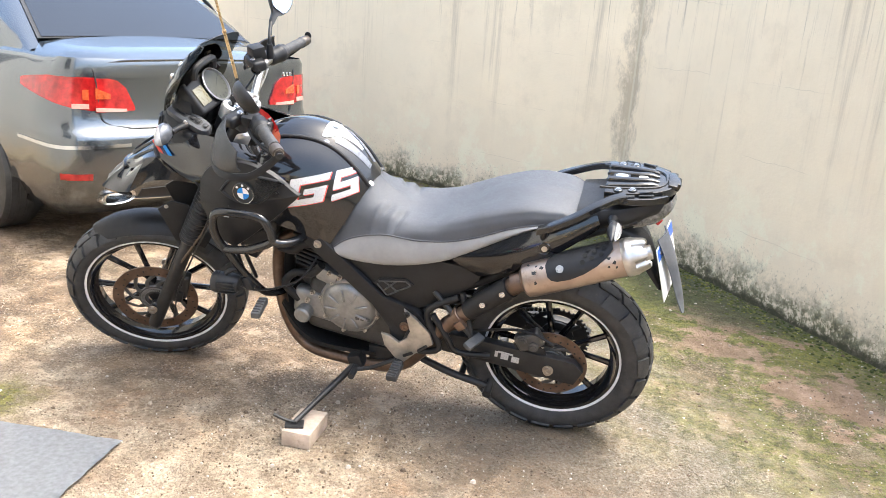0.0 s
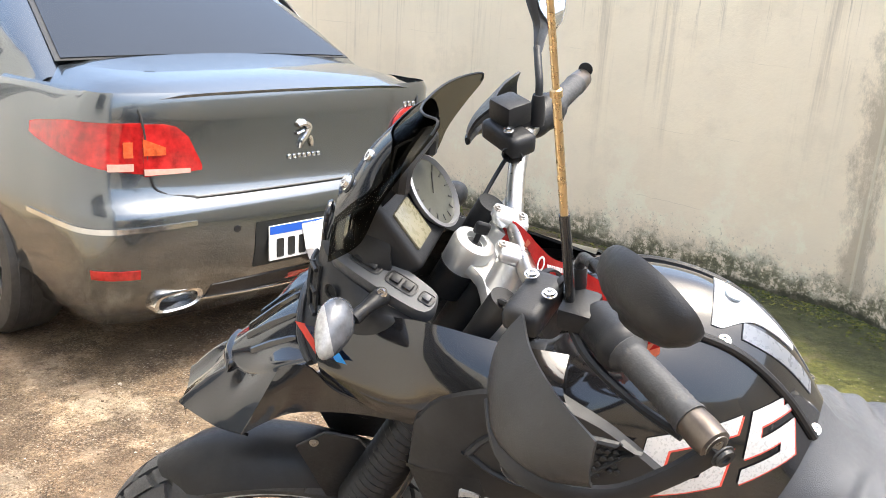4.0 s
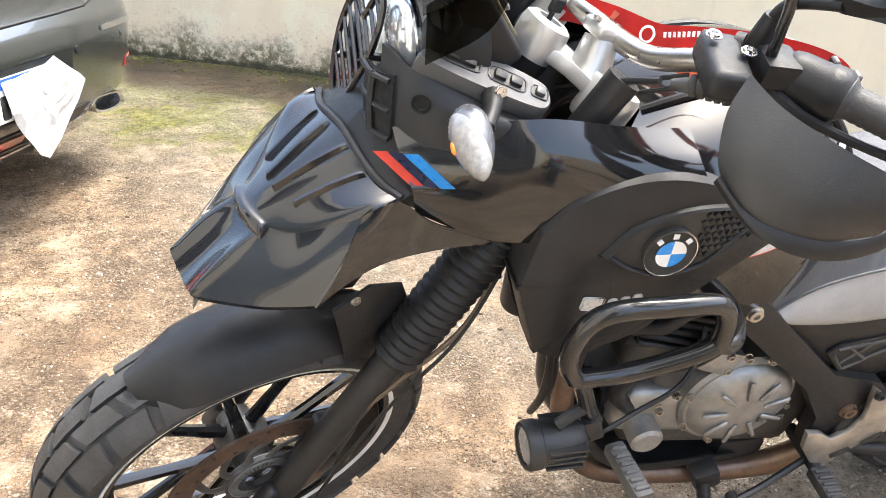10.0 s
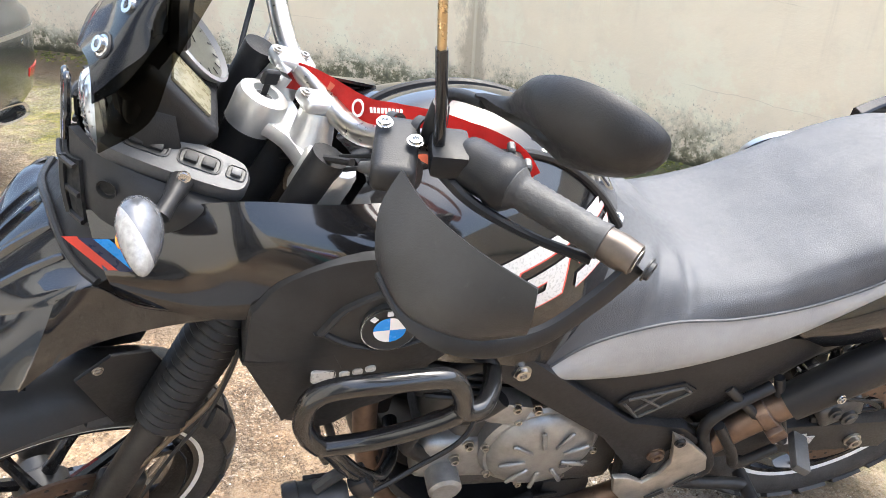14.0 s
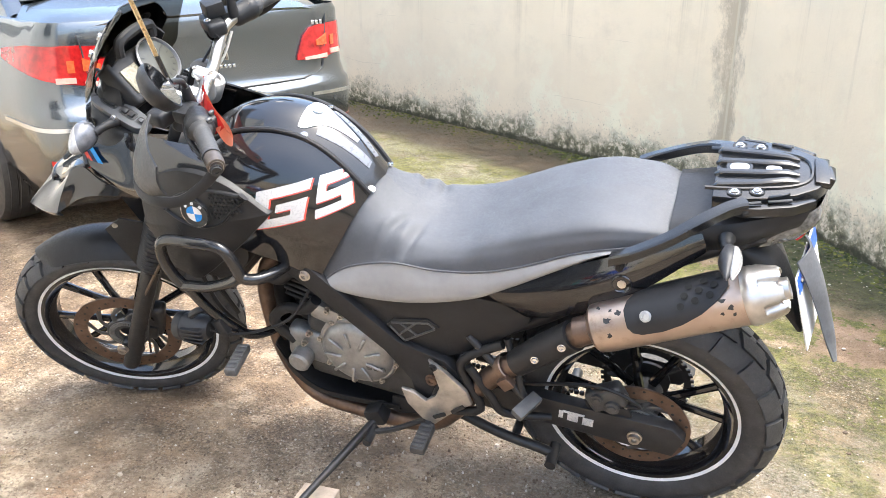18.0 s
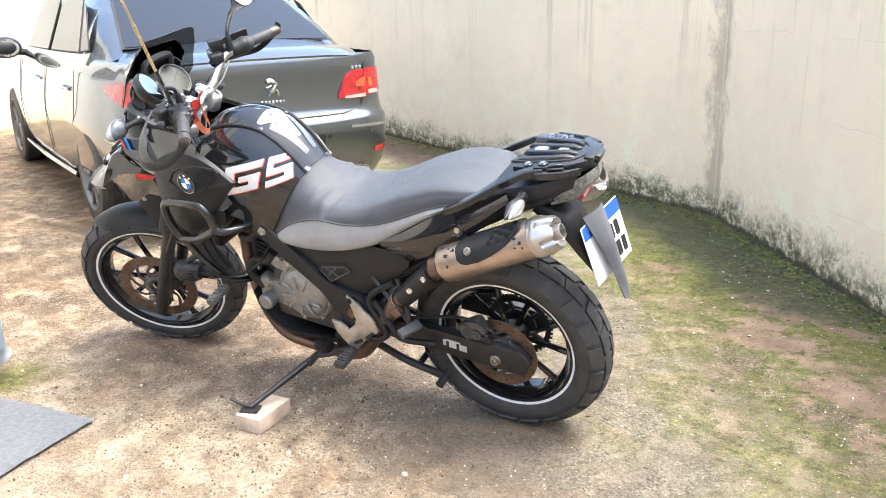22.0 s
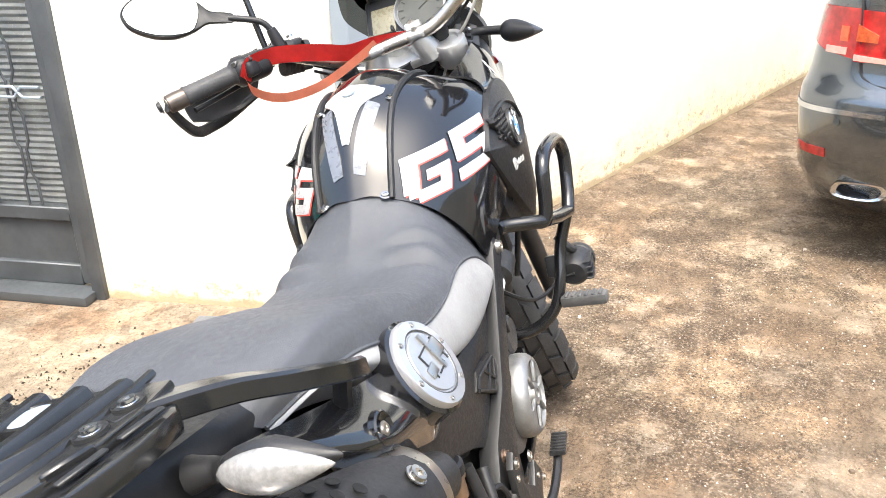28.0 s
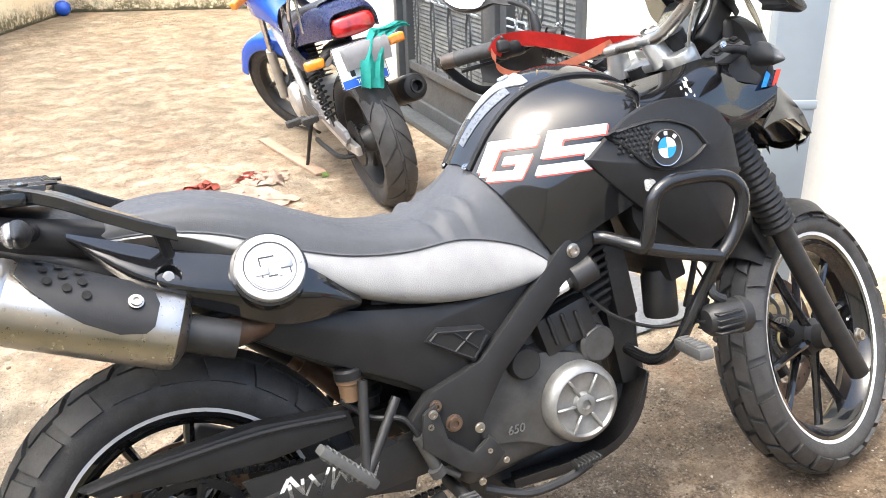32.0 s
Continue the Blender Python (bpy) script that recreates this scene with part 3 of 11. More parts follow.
def wall_between(name, a, b, height, thick, side, material, label):
    """A wall whose visible face runs from a to b; side: +1 thickens to the left of a->b."""
    a, b = Vector(a), Vector(b)
    d = b - a
    n = Vector((-d.y, d.x, 0)).normalized() * thick * side
    bm = bmesh.new()
    lo = [bm.verts.new(p) for p in (a, b, b + n, a + n)]
    hi = [bm.verts.new(p + Vector((0, 0, height))) for p in (a, b, b + n, a + n)]
    bm.faces.new(lo[::-1]), bm.faces.new(hi)
    for k in range(4):
        bm.faces.new((lo[k], lo[(k + 1) % 4], hi[(k + 1) % 4], hi[k]))
    bmesh.ops.recalc_face_normals(bm, faces=bm.faces)
    return structure(name, bm, material, label, True)


bm = bmesh.new()
edges_x = [-900, -200, -60, -20, -9] + [round(-8 + 0.5 * i, 2) for i in range(33)] + [9, 20, 60, 200, 900]
edges_y = [-900, -200, -60, -20, -11] + [round(-10 + 0.5 * i, 2) for i in range(33)] + [9, 20, 60, 200, 900]
grid = [[bm.verts.new((x, y, 0.006 * noise.noise(Vector((x * 0.9, y * 0.9, 0))) if abs(x) < 8 and abs(y) < 8 else 0.0)) for x in edges_x] for y in edges_y]
for j in range(len(edges_y) - 1):
    for i in range(len(edges_x) - 1):
        bm.faces.new((grid[j][i], grid[j][i + 1], grid[j + 1][i + 1], grid[j + 1][i]))
structure("ground", bm, GROUND, "rough reddish concrete ground with green moss by the wall")

far_right = BEND + ALONG * 9.0
near_right = BEND + Vector((0.575, -0.818, 0)) * 6.0
wall_between("wall_boundary", BEND, far_right, 2.0, 0.18, -1, BEIGE, "stained beige stucco boundary wall with mouldy foot")
wall_between("wall_boundary_bend", near_right, BEND, 2.0, 0.18, -1, BEIGE, "stained beige stucco wall with dark rain streaks")
far_left = HOUSE + ALONG * 6.6
wall_between("wall_house_side", HOUSE, far_left, 2.6, 0.2, 1, CREAM, "cream painted side wall of the house")
wall_between("wall_back", far_left - Vector((0.46, 0.888, 0)) * 0.2, far_left + Vector((0.46, 0.888, 0)) * 5.5, 2.2, 0.2, 1, CREAM, "cream painted wall at the end of the drive")

# ---- the front of the house: wall pieces round the double gate ----
FRONT_X = -1.74
GATE_Y0, GATE_Y1, GATE_TOP = -1.47, -3.48, 2.15


def wall_box(name, x0, x1, y0, y1, z0, z1, material, label):
    bm = bmesh.new()
    box(bm, (abs(x1 - x0), abs(y1 - y0), abs(z1 - z0)), ((x0 + x1) / 2, (y0 + y1) / 2, (z0 + z1) / 2))
    return structure(name, bm, material, label, True)


# a flat-sided corner piece keeps the house's two faces joined
bm = bmesh.new()
pts = [HOUSE + Vector((0, 0, 0)), Vector((FRONT_X, GATE_Y0, 0)), Vector((FRONT_X - .20, GATE_Y0, 0)), Vector((FRONT_X - .25, HOUSE.y + .02, 0))]
lo = [bm.verts.new(p) for p in pts]
hi = [bm.verts.new(p + Vector((0, 0, 2.6))) for p in pts]
bm.faces.new(lo[::-1]), bm.faces.new(hi)
for k in range(4):
    bm.faces.new((lo[k], lo[(k + 1) % 4], hi[(k + 1) % 4], hi[k]))
bmesh.ops.recalc_face_normals(bm, faces=bm.faces)
structure("wall_front", bm, CREAM, "cream painted front wall of the house", True)
wall_box("wall_front_beyond", FRONT_X - .2, FRONT_X, GATE_Y1, -9.0, 0, 2.6, CREAM, "cream painted front wall beyond the gate")
wall_box("wall_over_gate", FRONT_X - .2, FRONT_X, GATE_Y0, GATE_Y1, GATE_TOP, 2.6, CREAM, "cream painted wall over the gate")
YARD = Vector((0.10, -9.35, 0))                       # the yard's far corner
wall_between("wall_yard", YARD, YARD + ALONG * 2.6, 2.2, 0.18, 1, BEIGE, "cream yard wall with a mouldy foot")
wall_between("wall_yard_side", YARD + Vector((0.46, 0.888, 0)) * 9.0, YARD, 2.2, 0.18, 1, BEIGE, "beige yard wall with green mould")
wall_box("room_behind_gate", FRONT_X - 2.2, FRONT_X - 2.1, GATE_Y0 + .5, GATE_Y1 - .5, 0, 2.8, CREAM, "pale inner wall behind the gate")
bm = bmesh.new()
box(bm, (.10, abs(GATE_Y1 - GATE_Y0), .035), (FRONT_X + .03, (GATE_Y0 + GATE_Y1) / 2, .017), (0, 0, 0), .005)
structure("door_sill", bm, GATE, "grey steel gate sill")

# double steel gate with ribbed glass and bent ornamental bars
for k, (ya, yb) in enumerate(((GATE_Y0, -2.20), (-2.33, GATE_Y1))):
    g = tagged(thing("door_%d" % (k + 1), "grey steel gate leaf with ribbed glass and ornamental bars", "gate", pose(FRONT_X - .045, 0, 0)), kind="structure")
    w = abs(yb - ya)
    yc = (ya + yb) / 2
    for y in (ya - .035, yb + .035):
        bm = bmesh.new()
        box(bm, (.05, .07, GATE_TOP - .04), (0, y, GATE_TOP / 2 + .02), (0, 0, 0), .004, 1)
        part("stile", bm, GATE, g)
    for z, h in ((.07, .08), (.30, .05), (1.15, .04), (GATE_TOP - .04, .07)):
        bm = bmesh.new()
        box(bm, (.048, w - .14, h), (0, yc, z), (0, 0, 0), .004, 1)
        part("rail", bm, GATE, g)
    bm = bmesh.new()
    box(bm, (.022, w - .13, .20), (-.006, yc, .185), (0, 0, 0), .002, 1)
    part("kick_panel", bm, GATE, g)
    rib = .022
    n = int((GATE_TOP - .40) / rib)
    bm = bmesh.new()
    prof = []
    for i in range(n * 4 + 1):
        z = .325 + rib * i / 4
        prof.append((-.018 + .0035 * math.sin(math.pi * i / 2), z))
    va = [bm.verts.new((x, yc - w / 2 + .075, z)) for x, z in prof]
    vb = [bm.verts.new((x, yc + w / 2 - .075, z)) for x, z in prof]
    for i in range(len(prof) - 1):
        bm.faces.new((va[i], vb[i], vb[i + 1], va[i + 1]))
    bmesh.ops.solidify(bm, geom=list(bm.faces), thickness=.003)
    part("ribbed_pane", bm, RIBBED, g, "horizontally ribbed glass pane")
    nb = 3 if k == 0 else 4
    for j in range(nb):
        y = yb + .11 + (w - .22) * (j + .5) / nb
        for off in (-.011, .011):
            pts = []
            zz = .33
            flip = 1
            while zz < GATE_TOP - .1:
                o = off * (2.3 if flip > 0 else 1.0) * (1 if (int(zz * 10) % 2) else 1)
                pts += [(.020, y + o, zz), (.020, y + o, zz + .085)]
                zz += .115
                flip = -flip
            bm = bmesh.new()
            tube(bm, pts, .0055, 6, 1, False)
            part("ornamental_bar", bm, GATE, g)
    for dz, sg in ((.725, 1), (.725, -1)):
        pts = []
        yy = yb + .08
        flip = sg
        while yy < ya - .08:
            pts += [(.026, yy, dz + .017 * flip), (.026, min(yy + .07, ya - .07), dz + .017 * flip)]
            yy += .10
            flip = -flip
        bm = bmesh.new()
        tube(bm, pts, .0055, 6, 1, False)
        part("cross_bar", bm, POST, g, "paler ornamental cross bar")
bm = bmesh.new()
box(bm, (.075, .12, GATE_TOP), (FRONT_X - .035, -2.265, GATE_TOP / 2), (0, 0, 0), .006)
structure("trim_gate_post", bm, GATE, "grey steel gate post")
for y, sgn in ((GATE_Y0, 1), (GATE_Y1, -1)):
    bm = bmesh.new()
    box(bm, (.08, .05, GATE_TOP), (FRONT_X - .02, y + sgn * .012, GATE_TOP / 2), (0, 0, 0), .004)
    structure("trim_gate_frame", bm, GATE, "grey steel gate frame")

# sheet-metal downpipe at the house corner
pipe = tagged(thing("downpipe", "blue-grey sheet metal downpipe at the house corner", "downpipe", Matrix.Translation(HOUSE + ALONG * .10) @ pose(0, 0, 0, 0, 0, 152.6)))
bm = bmesh.new()
box(bm, (.135, .075, 2.42), (0, -.04, 1.345), (0, 0, 0), .010, 2)
part("pipe_body", bm, POST, pipe)
for z in (.72, 1.75):
    bm = bmesh.new()
    box(bm, (.142, .082, .028), (0, -.04, z), (0, 0, 0), .006, 2)
    part("pipe_band", bm, POST, pipe)
bm = bmesh.new()
pts = [(.0, -.04, .22), (.0, -.042, .16), (0, -.055, .10), (0, -.070, .075)]
tube(bm, pts, .036, 14, 4)
part("pipe_shoe", bm, POST, pipe)

# windows high on the side wall of the house
for k, (u, w) in enumerate(((1.00, .62), (4.1, .7))):
    c = HOUSE + ALONG * u
    win = tagged(thing("window_%d" % (k + 1), "dark barred window in a grey steel frame", "window", Matrix.Translation(c) @ pose(0, 0, 0, 0, 0, math.degrees(math.atan2(ALONG.y, ALONG.x)))), kind="structure")
    for a, s_ in (((0, -.004, 1.165), (w, .05, .035)), ((0, -.004, 1.93), (w, .05, .035)), ((-w / 2, -.004, 1.55), (.035, .05, .80)), ((w / 2, -.004, 1.55), (.035, .05, .80)), ((0, -.004, 1.55), (.025, .045, .78))):
        bm = bmesh.new()
        box(bm, s_, (a[0], -.022, a[2]), (0, 0, 0), .003, 1)
        part("window_frame", bm, GATE, win)
    bm = bmesh.new()
    box(bm, (w - .02, .012, .78), (0, -.003, 1.55))
    part("window_pane", bm, CAR_GLASS, win)
    for j in range(4):
        bm = bmesh.new()
        rod(bm, (-w / 2 + w * (j + .5) / 4, -.05, 1.18), (-w / 2 + w * (j + .5) / 4, -.05, 1.92), .006, 6)
        part("window_bar", bm, GATE, win)

# felt door mat
mat_ob = thing("door_mat", "flat grey felt mat on the ground by the wall", "mat", pose(-1.445, -.80, 0, 0, 0, 4.5))
bm = bmesh.new()
n = 10
grid = [[bm.verts.new((-.225 + .45 * i / n + .004 * random.uniform(-1, 1), -.225 + .45 * j / n + .004 * random.uniform(-1, 1), .013 + .003 * noise.noise(Vector((i * .6, j * .6, 2))))) for j in range(n + 1)] for i in range(n + 1)]
for i in range(n):
    for j in range(n):
        bm.faces.new((grid[i][j], grid[i + 1][j], grid[i + 1][j + 1], grid[i][j + 1]))
bmesh.ops.solidify(bm, geom=list(bm.faces), thickness=.009)
part("mat_sheet", bm, MAT_GREY, mat_ob)

# ---- tyres: a carcass and proud tread blocks that follow its curve ----
def tyre_point(r, w, a, u, lift):
    """A point on the tread: a round the wheel, u from -1 to 1 across it."""
    phi = u * 1.15
    lat = w * 0.97 * math.sin(phi) / math.sin(1.15) + lift * math.sin(phi)
    rad = r - w * 0.52 * (1 - math.cos(phi)) / (1 - math.cos(1.15)) + lift * math.cos(phi)
    return Vector((rad * math.cos(a), rad * math.sin(a), lat))


def tyre_carcass(r, w, rim_r):
    side = [(rim_r, -w * 0.72), (rim_r + 0.012, -w * 0.88), (rim_r + (r - rim_r) * 0.38, -w * 1.0)]
    crown = []
    for k in range(11):
        p = tyre_point(r, w, 0.0, -1 + 0.2 * k, 0)
        crown.append((p.x, p.z))
    bm = bmesh.new()
    lathe(bm, side + crown + [(q, -h) for q, h in side[::-1]], None, 84)
    bmesh.ops.recalc_face_normals(bm, faces=bm.faces)
    return bm


def tread_blocks(r, w, rows, lift):
    """rows: (count, u0, u1, skew, fill, shift): slanted blocks round the tyre."""
    bm = bmesh.new()
    for count, u0, u1, skew, fill, shift in rows:
        for k in range(count):
            a0 = 2 * math.pi * (k + shift) / count
            span = 2 * math.pi / count * fill
            top, low = [], []
            for i in range(4):
                u = u0 + (u1 - u0) * i / 3
                for j in range(3):
                    a = a0 + span * j / 2 + skew * abs(u)
                    top.append(bm.verts.new(tyre_point(r, w, a, u, lift)))
                    low.append(bm.verts.new(tyre_point(r, w, a, u, -0.003)))
            for i in range(3):
                for j in range(2):
                    q = i * 3 + j
                    bm.faces.new((top[q], top[q + 1], top[q + 4], top[q + 3]))
            loop = [0, 1, 2, 5, 8, 11, 10, 9, 6, 3]
            for m, n in zip(loop, loop[1:] + loop[:1]):
                bm.faces.new((top[m], low[m], low[n], top[n]))
    bmesh.ops.recalc_face_normals(bm, faces=bm.faces)
    return bm


def steady_tread(name, bm, material, parent, label):
    return tagged(part(name, bm, material, parent, label, None, False, 30), label, "", "", "stuff")

# ---- the black motorcycle ----
# local axes: x forwards from the rear axle, y to its left, z up in its own (leaning) plane
LEAN_ANGLE = 15.4
bike = thing("motorcycle", "black touring enduro motorcycle leaning on its side stand", "motorcycle", pose(0, 0.129, 0, 0, 0, 180) @ pose(0, 0, 0, -LEAN_ANGLE))
RAKE = radians(28.0)
AXIS = Vector((-math.sin(RAKE), 0, math.cos(RAKE)))
AXIS_FOOT = Vector((1.588, 0, 0))
STEER = Matrix.Translation(AXIS_FOOT) @ Matrix.Rotation(radians(21.0), 4, AXIS) @ Matrix.Translation(-AXIS_FOOT)
BAR_AXIS, BAR_MIDDLE = Vector((-math.sin(radians(12.0)), 0, math.cos(radians(12.0)))), Vector((1.03, 0, 1.05))
# the frame-mounted nose stands a little more upright than the wheels; fork and bars turn in it
NOSE = Matrix.Translation((0, 0, .855)) @ pose(0, 0, 0, 4.0) @ Matrix.Translation((0, 0, -.855))
TURNED = NOSE @ Matrix.Translation(AXIS_FOOT) @ Matrix.Rotation(radians(19.5), 4, AXIS) @ Matrix.Translation(-AXIS_FOOT)
BARS = Matrix.Translation(BAR_MIDDLE) @ Matrix.Rotation(radians(21.0), 4, BAR_AXIS) @ Matrix.Translation(-BAR_MIDDLE)


def P(name, bm, material, label="", parent=None, m=None, **kw):
    return part(name, bm, material, parent or bike, label, m, **kw)


def sheet(bm, curves, side=1, n=5, across=3, thick=0.004, dent=None):
    """A smooth panel through curves of points; side mirrors it to the other side of the bike."""
    long = [spline(c, n) for c in curves]
    cols = [spline([c[i] for c in long], across) for i in range(len(long[0]))]
    grid = [[bm.verts.new((p.x, p.y * side, p.z + (dent(p) if dent else 0.0))) for p in col] for col in cols]
    faces = []
    for a, b in zip(grid, grid[1:]):
        for k in range(len(a) - 1):
            faces.append(bm.faces.new((a[k], a[k + 1], b[k + 1], b[k])))
    bmesh.ops.recalc_face_normals(bm, faces=faces)
    if sum(f.normal.y * side + 0.4 * f.normal.z for f in faces) < 0:
        bmesh.ops.reverse_faces(bm, faces=faces)
    if thick:
        bmesh.ops.solidify(bm, geom=faces, thickness=thick)
    return bm


def panel(bm, outline, side, depth, bulge=0.02, rim=0.03, slope=(0.0, 0.0)):
    """A dished body panel seen from the side: outline in (x, z), its face at y = depth."""
    pts = spline([(x, 0, z) for x, z in outline], 3, True)
    cx, cz = sum(p.x for p in pts) / len(pts), sum(p.z for p in pts) / len(pts)
    rings = []
    for scale, off in ((1.0, -rim), (1.0, -0.006), (0.985, 0.0), (0.8, bulge * 0.45), (0.5, bulge * 0.8), (0.2, bulge)):
        ring = []
        for p in pts:
            x, z = cx + (p.x - cx) * scale, cz + (p.z - cz) * scale
            ring.append((x, side * (depth + off + slope[0] * (x - cx) + slope[1] * (z - cz)), z))
        rings.append(ring)
    return skin(bm, rings)


def bike_plate(bm, outline, y, thick, bevel=0.003):
    """A flat side plate: outline in (x, z) at lateral place y."""
    return plate(bm, outline, thick, Matrix.Translation((0, y, 0)) @ pose(0, 0, 0, 90), bevel)


def wheel(name, label, at, tyre_r, width, rim_r, disc_side, knobs, m=None):
    """A cast wheel: tyre with tread blocks, rim, stripe, spokes, hub and valve."""
    base = Matrix.Translation(at) @ pose(0, 0, 0, 90)
    full = (m or Matrix()) @ base
    w = width / 2
    tyre = P("tyre", tyre_carcass(tyre_r - 0.007, w, rim_r), RUBBER, "black road tyre with blocky tread", None, full)
    steady_tread("tread", tread_blocks(tyre_r - 0.007, w, ((knobs - 6, .47, 1.0, -.06, .78, 0), (knobs - 6, -.47, -1.0, -.06, .78, .5), (knobs - 6, .04, .40, .14, .80, .3), (knobs - 6, -.04, -.40, .14, .80, .8)), .008), RUBBER, tyre, "slanted rubber tread blocks")
    bm = bmesh.new()
    rw = w * 0.74
    lathe(bm, [(rim_r + 0.010, -rw), (rim_r + 0.006, -rw - 0.003), (rim_r - 0.010, -rw), (rim_r - 0.016, -rw * 0.6), (rim_r - 0.034, -rw * 0.3), (rim_r - 0.034, rw * 0.3), (rim_r - 0.016, rw * 0.6), (rim_r - 0.010, rw), (rim_r + 0.006, rw + 0.003), (rim_r + 0.010, rw)], None, 72, True)
    rim = P("rim", bm, GLOSS_BLACK, "gloss black cast rim", None, full)
    for sgn in (-1, 1):
        bm = bmesh.new()
        lathe(bm, [(rim_r - 0.001, sgn * (rw + 0.0022)), (rim_r + 0.0065, sgn * (rw + 0.0052)), (rim_r + 0.0065, sgn * (rw + 0.001)), (rim_r - 0.001, sgn * (rw - 0.002))], None, 72, True)
        P("rim_stripe", bm, WHITE, "white reflective rim stripe", rim)
    spoke = bmesh.new()
    tube(spoke, [(0.03, 0, 0), (rim_r * 0.5, 0, 0.0), (rim_r - 0.03, 0, 0)], [0.013, 0.0095, 0.011], 8, 4)
    me = mesh_of(spoke, GLOSS_BLACK)
    for k in range(10):
        ob = new("spoke", me)
        ob.parent, ob.matrix_basis = rim, Matrix.Rotation(2 * math.pi * (k + 0.25) / 10, 4, 'Z') @ pose(0, 0, 0.018 * (1 if k % 2 else -1), 0, 4 if k % 2 else -4, 0)
    bm = bmesh.new()
    lathe(bm, [(0, -w * 0.9), (0.028, -w * 0.9), (0.032, -w * 0.5), (0.045, -w * 0.35), (0.045, w * 0.35), (0.032, w * 0.5), (0.028, w * 0.9), (0, w * 0.9)], None, 32)
    P("hub", bm, MATT_BLACK, "", rim)
    bm = bmesh.new()
    rod(bm, (rim_r - 0.035, 0, 0.012), (rim_r - 0.07, 0, 0.02), 0.004, 8)
    P("valve", bm, CHROME, "", rim)
    return tyre, rim, full


def brake_disc(r_out, r_in, y, full, carrier):
    bm = bmesh.new()
    holes, steps = 30, 120
    lathe(bm, [(r_in, y - 0.0025), (r_out, y - 0.0025), (r_out, y + 0.0025), (r_in, y + 0.0025)], None, steps, True)
    disc = P("brake_disc", bm, RUSTY, "drilled rust-brown brake disc", None, full)
    bm = bmesh.new()
    for k in range(holes):
        a, r = 2 * math.pi * k / holes, r_in + (r_out - r_in) * (0.25 + 0.25 * (k % 3))
        for s in (-1, 1):
            lathe(bm, [(0, y + s * 0.0031), (0.0035, y + s * 0.0031), (0.0035, y + s * 0.0020)], Matrix.Translation((r * math.cos(a), r * math.sin(a), 0)), 8)
    tagged(P("drilling", bm, INK, "small round drillings", disc), "small round drillings", kind="stuff")
    for k in range(10):
        a = 2 * math.pi * k / 10
        arm = bmesh.new()
        tube(arm, [(q * math.cos(a + b), q * math.sin(a + b), y) for q, b in ((.052, 0), (.5 * (.052 + r_in), .16), (r_in * 1.03, .52))], [.010, .006, .008], 8, 5)
        for v in arm.verts:
            v.co.z = y + (v.co.z - y) * .35
        P("carrier_arm", arm, carrier, "", disc)
    bm = bmesh.new()
    lathe(bm, [(0.026, y - 0.005), (0.058, y - 0.004), (0.058, y + 0.004), (0.026, y + 0.005)], None, 40, True)
    P("disc_carrier", bm, carrier, "", disc)
    bm = bmesh.new()
    for k in range(40):
        a = 2 * math.pi * k / 40
        box(bm, (.013, .0038, .016), (.044 * math.cos(a), .044 * math.sin(a), y), (0, 0, math.degrees(a)), 0, 1)
    lathe(bm, [(.0495, y - .008), (.052, y - .008), (.052, y + .008), (.0495, y + .008)], None, 48, True)
    tagged(P("sensor_ring", bm, ALU, "toothed silver sensor ring", disc), "toothed silver sensor ring", kind="stuff")
    return disc


# wheels and brakes
rear_tyre, rear_rim, rear_full = wheel("rear", "", (0.01, 0, 0.322), 0.322, 0.145, 0.220, 1, 28)
brake_disc(0.120, 0.086, 0.088, rear_full @ Matrix.Diagonal((1, 1, -1, 1)), GREY_CASTING)
front_tyre, front_rim, front_full = wheel("front", "", (1.475, 0, 0.320), 0.322, 0.118, 0.245, 1, 30, STEER)
brake_disc(0.150, 0.111, 0.066, front_full @ Matrix.Diagonal((1, 1, -1, 1)), GREY_CASTING)
bm = bmesh.new()
lathe(bm, [(0.0, 0.060), (0.056, 0.060), (0.056, 0.068), (0.0, 0.068)], None, 40)
for k in range(40):
    a = 2 * math.pi * k / 40
    box(bm, (0.008, 0.007, 0.006), (0.108 * math.cos(a), 0.108 * math.sin(a), 0.064), (0, 0, math.degrees(a)))
lathe(bm, [(0.088, 0.061), (0.105, 0.061), (0.105, 0.067), (0.088, 0.067)], None, 60, True)
for k in range(5):
    a = 2 * math.pi * k / 5
    rod(bm, (0.05 * math.cos(a), 0.05 * math.sin(a), 0.064), (0.095 * math.cos(a), 0.095 * math.sin(a), 0.064), 0.008, 6)
P("sprocket", bm, MATT_BLACK, "black steel chain sprocket", None, rear_full)
bm = bmesh.new()
for z0, z1 in ((0.322 + 0.106, 0.36), (0.322 - 0.106, 0.27)):
    n = 34
    for k in range(n):
        u = (k + 0.5) / n
        box(bm, (0.012, 0.010, 0.012), (0.01 + 0.47 * u, -0.064, z0 + (z1 - z0) * u), (0, 0, 0), 0.002, 1)
tagged(P("chain", bm, MATT_BLACK, "oily black drive chain"), "oily black drive chain", kind="stuff")

